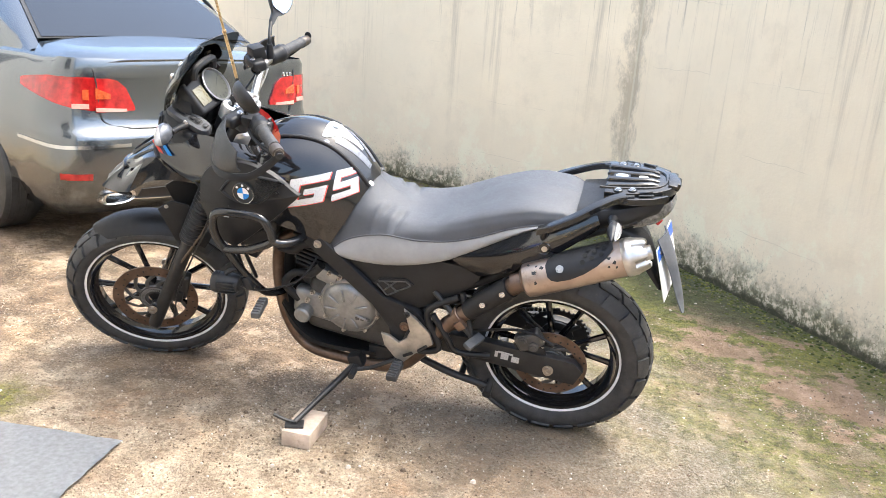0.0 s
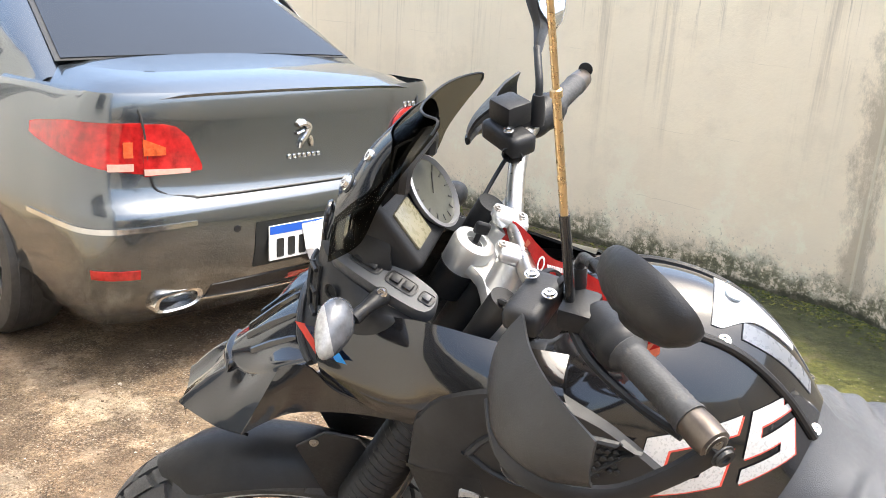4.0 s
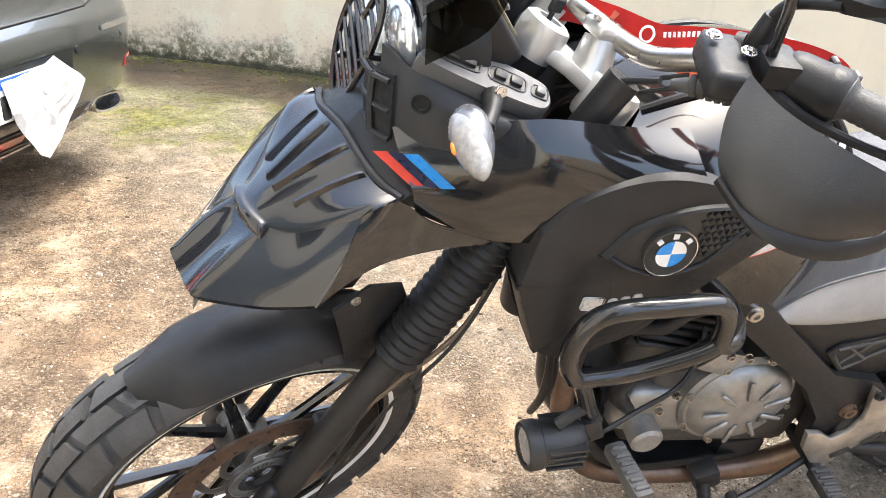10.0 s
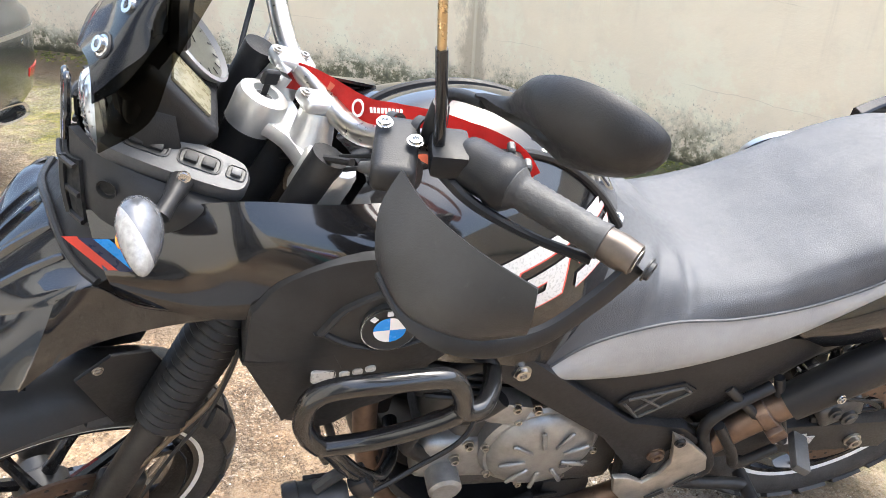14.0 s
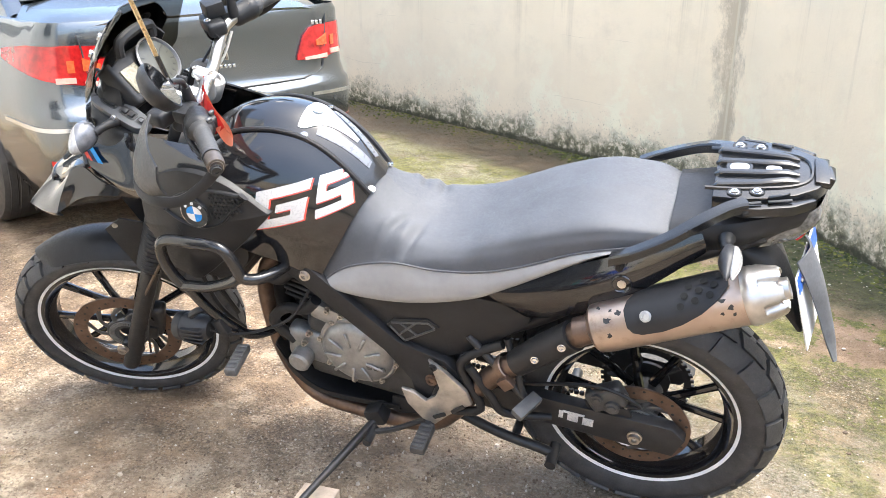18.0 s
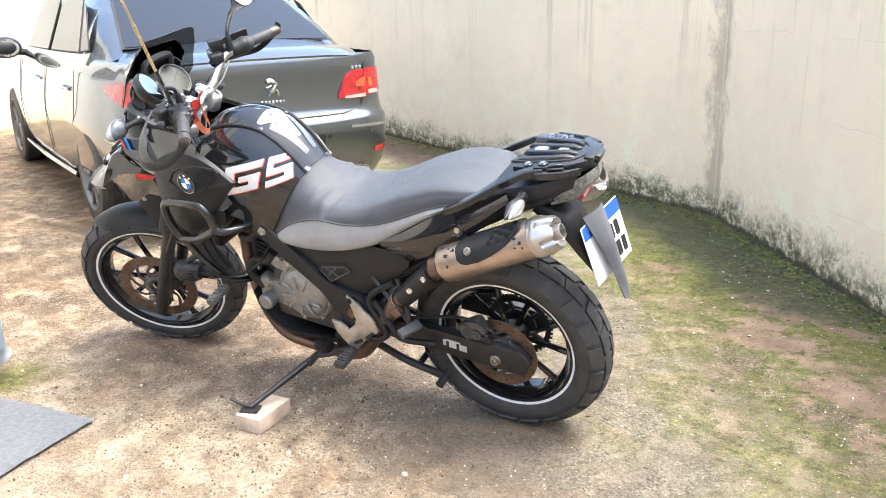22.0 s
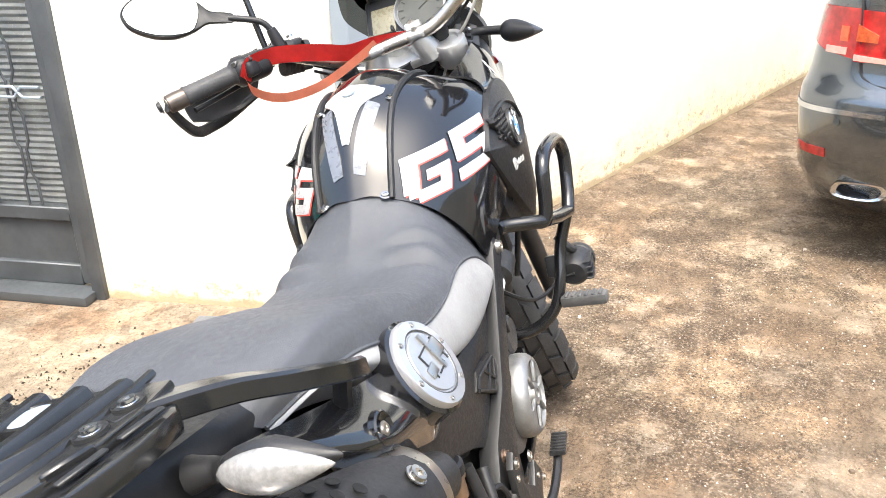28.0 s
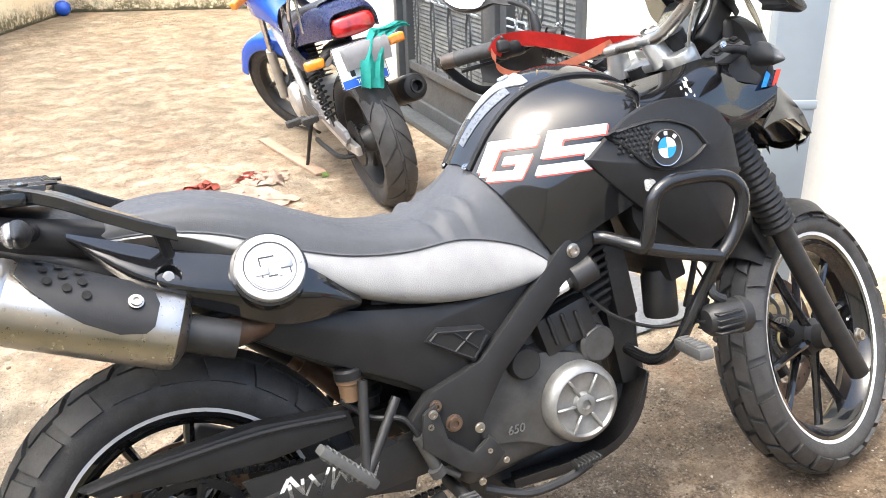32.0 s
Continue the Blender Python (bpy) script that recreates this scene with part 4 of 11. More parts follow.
# swing arm, axle, rear caliper
for s in (1, -1):
    bm = bmesh.new()
    if s > 0:
        outline = [(0.50, 0.40), (0.26, 0.395), (-0.07, 0.362), (-0.10, 0.33), (-0.075, 0.275), (0.0, 0.283), (0.27, 0.315), (0.50, 0.34)]
    else:
        outline = [(0.50, 0.42), (0.28, 0.40), (-0.06, 0.355), (-0.10, 0.33), (-0.07, 0.29), (0.0, 0.29), (0.27, 0.32), (0.50, 0.34)]
    bike_plate(bm, outline, s * 0.108, 0.032, 0.006)
    arm = P("swing_arm", bm, MATT_BLACK, "black box-section swing arm")
    bolt("axle_nut", arm, (0.01, s * 0.125, 0.322), (0.01, s * 0.3, 0.322), 0.014, 0.014, STEEL)
    if s > 0:
        bm = bmesh.new()
        for k, (a, b) in enumerate(((0.185, 0.175), (0.165, 0.14), (0.13, 0.105))):
            box(bm, (abs(a - b), 0.002, 0.022), ((a + b) / 2, 0.1255, 0.352 - 0.006 * k), (0, -6, 0))
        box(bm, (.05, .002, .006), (.150, .1255, .360), (0, -6, 0))
        P("maker_bar", bm, SILVER_DECAL, "worn silver decal bars", arm)
bm = bmesh.new()
rod(bm, (0.46, -0.12, 0.38), (0.46, 0.12, 0.38), 0.03, 16)
P("swing_arm_pivot", bm, MATT_BLACK)
bm = bmesh.new()
box(bm, (0.088, 0.040, 0.060), (0.078, 0.108, 0.418), (0, 28, 0), 0.014, 3)
cal = P("rear_caliper", bm, GREY_CASTING, "grimy rear brake caliper")
for x, z, r, h in ((.062, .408, .017, .014), (.096, .424, .013, .012)):
    bm = bmesh.new()
    lathe(bm, [(0, h), (r * .55, h), (r * .62, h - .004), (r, h - .005), (r, -.01)], frame_to((x, .126, z), (x, .3, z)), 18)
    P("piston_cap", bm, GREY_CASTING, "", cal)
bm = bmesh.new()
bike_plate(bm, [(.118, .372), (.128, .400), (.080, .392), (.030, .398), (.010, .350), (.030, .345), (.060, .366)], .112, .010, .003)
P("caliper_bracket", bm, MATT_BLACK, "", cal)
for a, b in (((.030, .112, .424), (.055, .112, .444)), ((.030, .118, .404), (.058, .120, .430))):
    bm = bmesh.new()
    rod(bm, a, b, .006, 10)
    P("slide_pin", bm, STEEL, "", cal)
bm = bmesh.new()
rod(bm, (.108, .118, .446), (.116, .122, .462), .004, 8)
P("bleed_nipple", bm, RUSTY, "", cal)
bm = bmesh.new()
tube(bm, [(0.05, 0.12, 0.41), (0.0, 0.125, 0.42), (0.1, 0.125, 0.46), (0.3, 0.12, 0.42), (0.42, 0.11, 0.42)], 0.0045, 8)
P("brake_hose", bm, SATIN_BLACK)
# chain guard
bm = bmesh.new()
bike_plate(bm, [(-.150, .478), (-.115, .454), (.02, .447), (.152, .442), (.307, .458), (.300, .499), (.142, .512), (-.05, .498)], -0.115, 0.036, 0.011)
tube(bm, [(-.135, -.130, .474), (-.05, -.1335, .486), (.142, -.1335, .498), (.290, -.1335, .488)], .006, 8, 4)
P("chain_guard", bm, SATIN_BLACK, "black plastic chain guard")
bm = bmesh.new()
bike_plate(bm, [(0.10, 0.415), (0.36, 0.425), (0.42, 0.37), (0.40, 0.31), (0.12, 0.355)], -0.118, 0.008, 0.002)
cover = P("chain_cover", bm, SATIN_BLACK, "black chain cover with white decal marks")
bm = bmesh.new()
random.seed(5)
for k in range(16):
    x = 0.165 + 0.011 * k
    box(bm, (0.004 + 0.004 * random.random(), 0.002, 0.024 + 0.018 * random.random()), (x, -0.123, 0.378 + 0.010 * random.uniform(-1, 1)), (0, random.uniform(-40, 40), 0))
P("decal_bar", bm, WHITE, "white decal marks", cover)

# frame: diagonal beams, heel plates, subframe
for s in (1, -1):
    bm = bmesh.new()
    bike_plate(bm, [(0.815, 0.735), (0.775, 0.75), (0.545, 0.535), (0.44, 0.50), (0.395, 0.455), (0.44, 0.36), (0.52, 0.34), (0.53, 0.42), (0.585, 0.50), (0.80, 0.695)], s * 0.152, 0.034, 0.007)
    beam = P("frame_beam", bm, SATIN_BLACK, "black diagonal frame beam")
    bolt("frame_bolt", beam, (0.755, s * 0.168, 0.697), (0.755, s * 0.4, 0.697), 0.011, 0.009, STEEL)
    bolt("frame_bolt", beam, (0.475, s * 0.169, 0.435), (0.475, s * 0.4, 0.435), 0.013, 0.009, RUSTY)
    bolt("frame_bolt", beam, (0.445, s * 0.169, 0.475), (0.445, s * 0.4, 0.475), 0.009, 0.009, RUSTY)
    bm = bmesh.new()
    tube(bm, [(0.44, s * 0.11, 0.50), (0.2, s * 0.115, 0.64), (0.02, s * 0.11, 0.78), (-0.2, s * 0.08, 0.88)], 0.014, 10)
    P("subframe_tube", bm, MATT_BLACK)
    bm = bmesh.new()
    rod(bm, (0.755, s * 0.16, 0.697), (0.88, s * 0.03, 0.72), 0.018, 12)
    P("frame_tube", bm, MATT_BLACK)
bm = bmesh.new()
tube(bm, [(0.90, 0, 0.76), (0.95, 0, 0.55), (0.93, 0, 0.35), (0.80, 0, 0.25), (0.5, 0, 0.26)], 0.028, 12)
P("down_tube", bm, MATT_BLACK)
bm = bmesh.new()
tube(bm, [(0.44, 0.16, 0.45), (0.47, 0.175, 0.36), (0.36, 0.17, 0.37), (0.40, 0.165, 0.50), (0.30, 0.155, 0.57)], 0.011, 10)
P("hose_loop", bm, SATIN_BLACK)
bm = bmesh.new()
tube(bm, [(0.38, 0.17, 0.50), (0.33, 0.175, 0.42), (0.30, 0.17, 0.37), (0.2, 0.14, 0.35)], 0.010, 10)
P("hose_loop", bm, SATIN_BLACK)

# seat
C0 = [(.605, 0, .885), (.555, 0, .837), (.475, 0, .796), (.39, 0, .803), (.30, 0, .838), (.22, 0, .880), (.12, 0, .910), (.02, 0, .912), (-.05, 0, .892)]
C1 = [(.630, .075, .862), (.575, .085, .830), (.485, .100, .796), (.39, .112, .803), (.30, .118, .838), (.22, .122, .871), (.12, .122, .900), (.02, .113, .902), (-.045, .098, .884)]
C2 = [(.680, .125, .790), (.600, .128, .800), (.490, .138, .783), (.39, .147, .791), (.30, .150, .818), (.22, .152, .847), (.12, .149, .878), (.02, .138, .884), (-.040, .120, .874)]
C3 = [(.725, .157, .672), (.655, .154, .725), (.545, .157, .758), (.44, .161, .757), (.34, .164, .770), (.25, .164, .798), (.14, .158, .843), (.05, .148, .862), (-.030, .128, .864)]
C4 = [(.722, .158, .664), (.640, .162, .653), (.545, .165, .655), (.45, .166, .670), (.35, .166, .700), (.27, .165, .743), (.17, .160, .800), (.07, .150, .850), (-.030, .126, .856)]
C5 = [(.700, .120, .655), (.630, .120, .640), (.540, .120, .640), (.44, .120, .655), (.34, .120, .690), (.25, .120, .730), (.15, .120, .785), (.05, .110, .830), (-.030, .095, .840)]


def folds(p):
    """Creases of the cover where the seat rises to the tank."""
    a = abs(p.y)
    reach = smoothstep(.045, .100, a) * (1 - .6 * smoothstep(.135, .158, a))
    d = 0.0
    for x0, slope, deep, wide in ((.478, .22, .0080, .010), (.508, .40, .0065, .008)):
        q = (p.x - x0 - slope * a) / wide
        d += deep * (.75 * math.exp(-(q - 1.9) ** 2 / 1.6) - math.exp(-q * q))
    return d * reach + .0012 * noise.noise(p * 28)


def smoothstep(lo, hi, v):
    u = min(1.0, max(0.0, (v - lo) / (hi - lo)))
    return u * u * (3 - 2 * u)


bm = bmesh.new()
for s in (1, -1):
    sheet(bm, [C0, C1, C2, C3], s, 20, 9, 0, folds)
bmesh.ops.remove_doubles(bm, verts=bm.verts, dist=0.0008)
bmesh.ops.recalc_face_normals(bm, faces=bm.faces)
seat = P("seat", bm, SEAT_DARK, "dark grey textured vinyl saddle cover", angle=70)
for s in (1, -1):
    bm = bmesh.new()
    sheet(bm, [C3, [tuple((Vector(a) + Vector(b)) / 2 + Vector((0, 0.008, 0))) for a, b in zip(C3, C4)], C4, C5], s, 6, 4, 0)
    P("seat_side", bm, SEAT_GREY, "light grey vinyl seat side", seat)
    bm = bmesh.new()
    tube(bm, [(x, s * (y + 0.001), z) for x, y, z in C3], 0.0026, 6, 6)
    P("seam", bm, SEAT_DARK, "", seat)
bm = bmesh.new()
box(bm, (0.62, 0.20, 0.03), (0.33, 0, 0.73), (0, 12, 0), 0.01)
P("seat_base", bm, MATT_BLACK, "", seat)

# tank centre cover, side covers
T0 = [(.598, 0, .880), (.65, 0, .955), (.70, 0, 1.003), (.75, 0, 1.028), (.80, 0, 1.040), (.86, 0, 1.042), (.93, 0, 1.027), (1.0, 0, .99)]
T1 = [(.612, .062, .866), (.655, .066, .926), (.70, .068, .970), (.745, .070, .997), (.80, .075, 1.012), (.86, .080, 1.013), (.92, .080, 1.000), (.97, .070, .975)]
bm = bmesh.new()
for s in (1, -1):
    sheet(bm, [T0, [tuple((Vector(a) + Vector(b)) / 2 + Vector((0, 0, 0.006))) for a, b in zip(T0, T1)], T1], s, 6, 3, 0)
bmesh.ops.remove_doubles(bm, verts=bm.verts, dist=0.0008)
bmesh.ops.recalc_face_normals(bm, faces=bm.faces)
tank = P("tank_cover", bm, GLOSS_BLACK, "gloss black tank centre cover", angle=70)
for s in (1, -1):
    bm = bmesh.new()
    tube(bm, [(x, s * (y + 0.002), z + 0.001) for x, y, z in T1], 0.006, 8, 6)
    P("cover_edge", bm, SATIN_BLACK, "", tank)
    for at in ((.745, .066, 1.000), (.612, .054, .872)):
        a = Vector((at[0], s * at[1], at[2]))
        bolt("cover_bolt", tank, a, a + Vector((-0.3 if at[0] < 0.7 else -0.05, s * 0.3, 1)), 0.007, 0.005)
T2 = [(.637, .112, .830), (.682, .125, .885), (.73, .132, .927), (.78, .140, .950), (.84, .150, .965), (.90, .155, .968), (.96, .150, .962), (1.02, .135, .952)]
T3 = [(.675, .148, .765), (.712, .166, .806), (.76, .178, .838), (.81, .187, .860), (.86, .192, .880), (.92, .196, .900), (.98, .192, .910), (1.05, .170, .915)]
T4 = [(.722, .160, .690), (.752, .168, .705), (.785, .173, .722), (.82, .178, .738), (.86, .184, .752), (.90, .188, .770), (.95, .192, .785), (1.00, .190, .80)]
for s in (1, -1):
    bm = bmesh.new()
    sheet(bm, [T1, T2, T3, T4], s, 6, 5, 0.004)
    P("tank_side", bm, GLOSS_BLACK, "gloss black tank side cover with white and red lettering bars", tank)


def figure(s, corners, strokes, holder):
    """Slanted strokes inside a four-cornered field of (x, z), laid on the tank's side."""
    tree = bvhtree.BVHTree.FromPolygons([v.co for v in holder.data.vertices], [tuple(f.vertices) for f in holder.data.polygons])
    for grow, lift, material, name, label in ((.035, .0012, LETTER_RED, "figure_edge", "red outline"), (0.0, .0022, SILVER_DECAL, "figure_shape", "silver-white block shape")):
        bm = bmesh.new()
        for a0, b0, a1, b1 in strokes:
            if grow and a1 - a0 < 0.2 and b1 - b0 < 0.2:
                continue
            nx, nz = max(2, int((a1 - a0) * 12)), max(2, int((b1 - b0) * 12))
            grid = []
            for i in range(nx + 1):
                row = []
                for j in range(nz + 1):
                    a, b = a0 + (a1 - a0) * i / nx + grow, b0 + (b1 - b0) * j / nz + grow
                    x, z = [(corners[0][k] * (1 - a) + corners[1][k] * a) * (1 - b) + (corners[3][k] * (1 - a) + corners[2][k] * a) * b for k in (0, 1)]
                    at, nrm, _, _ = tree.ray_cast(Vector((x, s * 0.4, z)), Vector((0, -s, 0)))
                    row.append(bm.verts.new(at + nrm * lift * (1 if nrm.y * s > 0 else -1)) if at else None)
                grid.append(row)
            for i in range(nx):
                for j in range(nz):
                    quad = (grid[i][j], grid[i + 1][j], grid[i + 1][j + 1], grid[i][j + 1])
                    if all(quad):
                        bm.faces.new(quad)
        bmesh.ops.recalc_face_normals(bm, faces=bm.faces)
        P(name, bm, material, label, holder)


FIRST = ((0, 0, 1, .24), (0, .24, .28, .76), (0, .76, 1, 1), (.72, .42, 1, .76), (.42, .42, .72, .62))
SECOND = ((0, 0, 1, .24), (0, .24, .28, .40), (0, .40, 1, .62), (.72, .62, 1, .77), (0, .77, 1, 1))
for s, fields in ((1, (((.822, .915), (.712, .930), (.728, .850), (.836, .829)), ((.700, .930), (.650, .930), (.638, .862), (.706, .848)))),
                  (-1, (((.655, .913), (.730, .914), (.682, .842), (.612, .843)), ((.745, .920), (.85, .919), (.812, .843), (.702, .844))))):
    holder = [o for o in bike.children_recursive if o.name.startswith("tank_side")][0 if s > 0 else 1]
    for field, strokes in zip(fields, (FIRST, SECOND)):
        figure(s, field, strokes, holder)
# pad on the tank cover: a pale Y between two grey legs
cover_tree = bvhtree.BVHTree.FromPolygons([v.co for v in tank.data.vertices], [tuple(f.vertices) for f in tank.data.polygons])


def pad_piece(name, rows, material, label, parent):
    """rows of (x, y from, y to), laid on the tank cover."""
    bm = bmesh.new()
    path_ = spline(rows, 4)
    grid = [[bm.verts.new((p.x, p.y + (p.z - p.y) * k / 6, top_height(cover_tree, p.x, p.y + (p.z - p.y) * k / 6) + .003)) for k in range(7)] for p in path_]
    for a, b in zip(grid, grid[1:]):
        for k in range(6):
            bm.faces.new((a[k], a[k + 1], b[k + 1], b[k]))
    bmesh.ops.recalc_face_normals(bm, faces=bm.faces)
    if sum(f.normal.z for f in bm.faces) < 0:
        bmesh.ops.reverse_faces(bm, faces=bm.faces)
    bmesh.ops.solidify(bm, geom=list(bm.faces), thickness=.003)
    return P(name, bm, material, label, parent)


pad = pad_piece("tank_pad", [(.762, -.056, .056), (.748, -.054, .054), (.730, -.040, .040), (.708, -.024, .024), (.680, -.014, .014), (.652, -.006, .006)], SILVER_DECAL, "silver-white tank pad", tank)
for s in (1, -1):
    pad_piece("pad_leg", [(.722, s * .034, s * .054), (.700, s * .028, s * .050), (.670, s * .020, s * .042), (.640, s * .012, s * .034), (.622, s * .010, s * .028)], plain("pad_grey", (.16, .17, .19), .3, .2, .1) if s > 0 else bpy.data.materials["pad_grey"], "dark grey leg of the pad", pad)
bm = bmesh.new()
lathe(bm, [(0, 0), (0.012, 0), (0.012, 0.003), (0.010, 0.004), (0, 0.004)], frame_to((.738, 0, top_height(cover_tree, .738, 0) + .003), (.70, 0, 1.14)), 24)
P("pad_badge", bm, POST, "small round pale badge", pad)

# badge panels
COWL = [(1.132, .802), (1.132, .802), (1.120, .882), (1.112, .896), (1.085, .930), (1.030, .956), (.97, .962), (.91, .950), (.86, .926), (.800, .880), (.792, .870), (.845, .815), (.905, .760), (1.02, .664), (1.06, .668), (1.091, .685), (1.093, .688)]
for s in (1, -1):
    bm = bmesh.new()
    low = .0 if s > 0 else -.014
    panel(bm, [(x, z + low) for x, z in COWL], s, 0.194, 0.020, 0.06)
    cowl = P("side_cowl", bm, SATIN_BLACK, "matt black side cowl with round badge and grille")
    bm = bmesh.new()
    rec = [(x, z + low) for x, z in ((1.036, .868), (1.036, .868), (1.008, .902), (.953, .922), (.902, .922), (.842, .911), (.838, .909), (.872, .884), (.910, .847), (.960, .836), (1.005, .848))]
    ring = spline([(x, 0, z) for x, z in rec], 3, True)
    cx, cz = .94, .880 + low
    rows_ = []
    for grow, off in ((1.11, -.001), (1.085, .0055), (1.02, .0070), (.975, .0040), (.965, .0005)):
        rows_.append([(cx + (q.x - cx) * grow, s * (side_depth(cowl, s, cx + (q.x - cx) * grow, cz + (q.z - cz) * grow) + off), cz + (q.z - cz) * grow) for q in ring])
    skin(bm, rows_, True, False)
    P("grille_surround", bm, SATIN_BLACK, "raised rim round the grille", cowl, angle=25)
    bm = bmesh.new()
    rows_ = []
    for grow in (.975, .5, .1):
        rows_.append([(cx + (q.x - cx) * grow, s * (side_depth(cowl, s, cx + (q.x - cx) * grow, cz + (q.z - cz) * grow) + .0012), cz + (q.z - cz) * grow) for q in ring])
    skin(bm, rows_, True, False)
    P("grille_bed", bm, INK, "", cowl)
    bm = bmesh.new()
    for i in range(13):
        for j in range(9):
            x, z = .852 + .0095 * i + .0047 * (j % 2), .842 + .0092 * j
            if .842 + (.952 - x) * .36 < z < .917 and x < .925:
                z += low
                box(bm, (.0068, .004, .0068), (x, s * (side_depth(cowl, s, x, z) + .0025), z), (0, 45, 0), 0.001, 1)
    tagged(P("grille", bm, SATIN_BLACK, "fine mesh grille", cowl), "fine mesh grille", kind="stuff")
    bx, bz = (.962, .871) if s > 0 else (.946, .860)
    d_ = side_depth(cowl, s, bx, bz)
    at, out = (bx, s * (d_ + .002), bz), (bx, s * (d_ + .3), bz + .012)
    fr = frame_to(at, out)
    bm = bmesh.new()
    lathe(bm, [(0, -0.012), (.034, -0.012), (.034, .005), (.0325, .0075), (0.031, .0065), (0, .0065)], fr, 40)
    badge = P("badge", bm, INK, "round black badge with blue and white quarters", cowl)
    bm = bmesh.new()
    lathe(bm, [(.0325, .0068), (.0342, .0072), (.0342, .0040)], fr, 40)
    P("badge_rim", bm, CHROME, "", badge)
    for q, mat_ in enumerate((WHITE, PLATE_BLUE, WHITE, PLATE_BLUE)):
        bm = bmesh.new()
        c = bm.verts.new(fr @ Vector((0, 0, .0075)))
        arc = [bm.verts.new(fr @ Vector((.0195 * math.cos(a), .0195 * math.sin(a), .0075))) for a in [math.pi / 2 * (q + k / 8) for k in range(9)]]
        for k in range(8):
            bm.faces.new((c, arc[k], arc[k + 1]))
        P("badge_quarter", bm, mat_ if mat_ is WHITE else bpy.data.materials.get("badge_blue") or plain("badge_blue", (0.03, 0.25, 0.70), 0.25, 0, 0.05), "", badge)
    for k in range(3):
        bm = bmesh.new()
        a = radians(90 + 45 * (k - 1))
        box(bm, (.007, .007, .0012), (.0262 * math.cos(a), .0262 * math.sin(a), .0072), (0, 0, math.degrees(a)), 0, 1)
        bm.transform(fr)
        P("badge_mark", bm, WHITE, "", badge)
    for k, (x, z, w, h) in enumerate(((1.038, .787, .030, .022), (1.012, .790, .013, .011), (.996, .792, .013, .011), (.980, .794, .013, .011)) if s > 0 else ((.912, .797, .026, .022), (.934, .794, .013, .011), (.950, .792, .013, .011), (.966, .790, .013, .011))):
        bm = bmesh.new()
        box(bm, (w, .003, h), (x, s * (side_depth(cowl, s, x, z) + .0005), z), (0, -4, 0), 0.003, 1)
        P("model_bar", bm, SILVER_DECAL, "silver lettering bar", cowl)
    # inner cowl that runs down behind the crash bar
    bm = bmesh.new()
    panel(bm, [(1.06, .78), (.93, .80), (.89, .75), (.915, .69), (.98, .655), (1.05, .668)], s, 0.168, 0.012, 0.05)
    lower = P("lower_cowl", bm, SATIN_BLACK, "black lower radiator cowl")
    bm = bmesh.new()
    for k in range(3):
        box(bm, (.022, .003, .007), (.985 - .028 * k + .0, s * .1805, .742 + .002 * k), (0, 12, 0), 0.002, 1)
        box(bm, (.022, .003, .007), (.985 - .028 * k + .0, s * .1805, .719 + .002 * k), (0, 12, 0), 0.002, 1)
    P("raised_bar", bm, SATIN_BLACK, "", lower)

# duck-bill front (turns with the fork) and the arms beside it
BEAK_FRAME = TURNED @ Matrix.Translation((0, -.006, .81)) @ pose(0, 0, 0, 4.0) @ Matrix.Translation((0, 0, -.81))
# skirt: rows from the plate's edge down to the lower edge, from the middle round to the rear
SKIRT = [[(1.456, 0, .858), (1.500, 0, .818), (1.543, 0, .781)],
         [(1.454, .018, .858), (1.499, .020, .824), (1.544, .022, .784)],
         [(1.451, .035, .859), (1.498, .038, .833), (1.544, .040, .792)],
         [(1.447, .040, .860), (1.492, .052, .826), (1.538, .044, .786)],
         [(1.422, .066, .867), (1.460, .084, .833), (1.488, .092, .797)],
         [(1.394, .092, .888), (1.428, .112, .848), (1.456, .115, .804)],
         [(1.364, .113, .911), (1.398, .131, .862), (1.428, .133, .812)]]
# blade: its rear facet, drawn out to a point by the fork
BLADE = [[(1.364, .113, .911), (1.398, .131, .862), (1.428, .133, .812)],
         [(1.324, .120, .926), (1.358, .128, .872), (1.388, .131, .834)],
         [(1.288, .134, .894), (1.308, .136, .873), (1.335, .137, .856)],
         [(1.248, .142, .874), (1.256, .143, .866), (1.264, .144, .858)],
         [(1.208, .148, .853), (1.208, .148, .851), (1.208, .148, .849)]]
# plate: rows from the rear seam to the lip, each from the middle to its edge
PLATE = [[(1.341, 0, .949), (1.341, .035, .944), (1.338, .068, .934), (1.322, .115, .926)],
         [(1.386, 0, .922), (1.384, .032, .918), (1.380, .064, .912), (1.363, .112, .919)],
         [(1.429, 0, .892), (1.428, .020, .889), (1.427, .040, .884), (1.421, .066, .876)],
         [(1.458, 0, .871), (1.457, .011, .871), (1.455, .022, .870), (1.450, .036, .868)]]


def beak_rows(stations, steps=3, across=3):
    """Sections between the stations, rounded along and across."""
    cols = [spline([st[k] for st in stations], steps) for k in range(len(stations[0]))]
    return [spline([c[i] for c in cols], across) for i in range(len(cols[0]))]


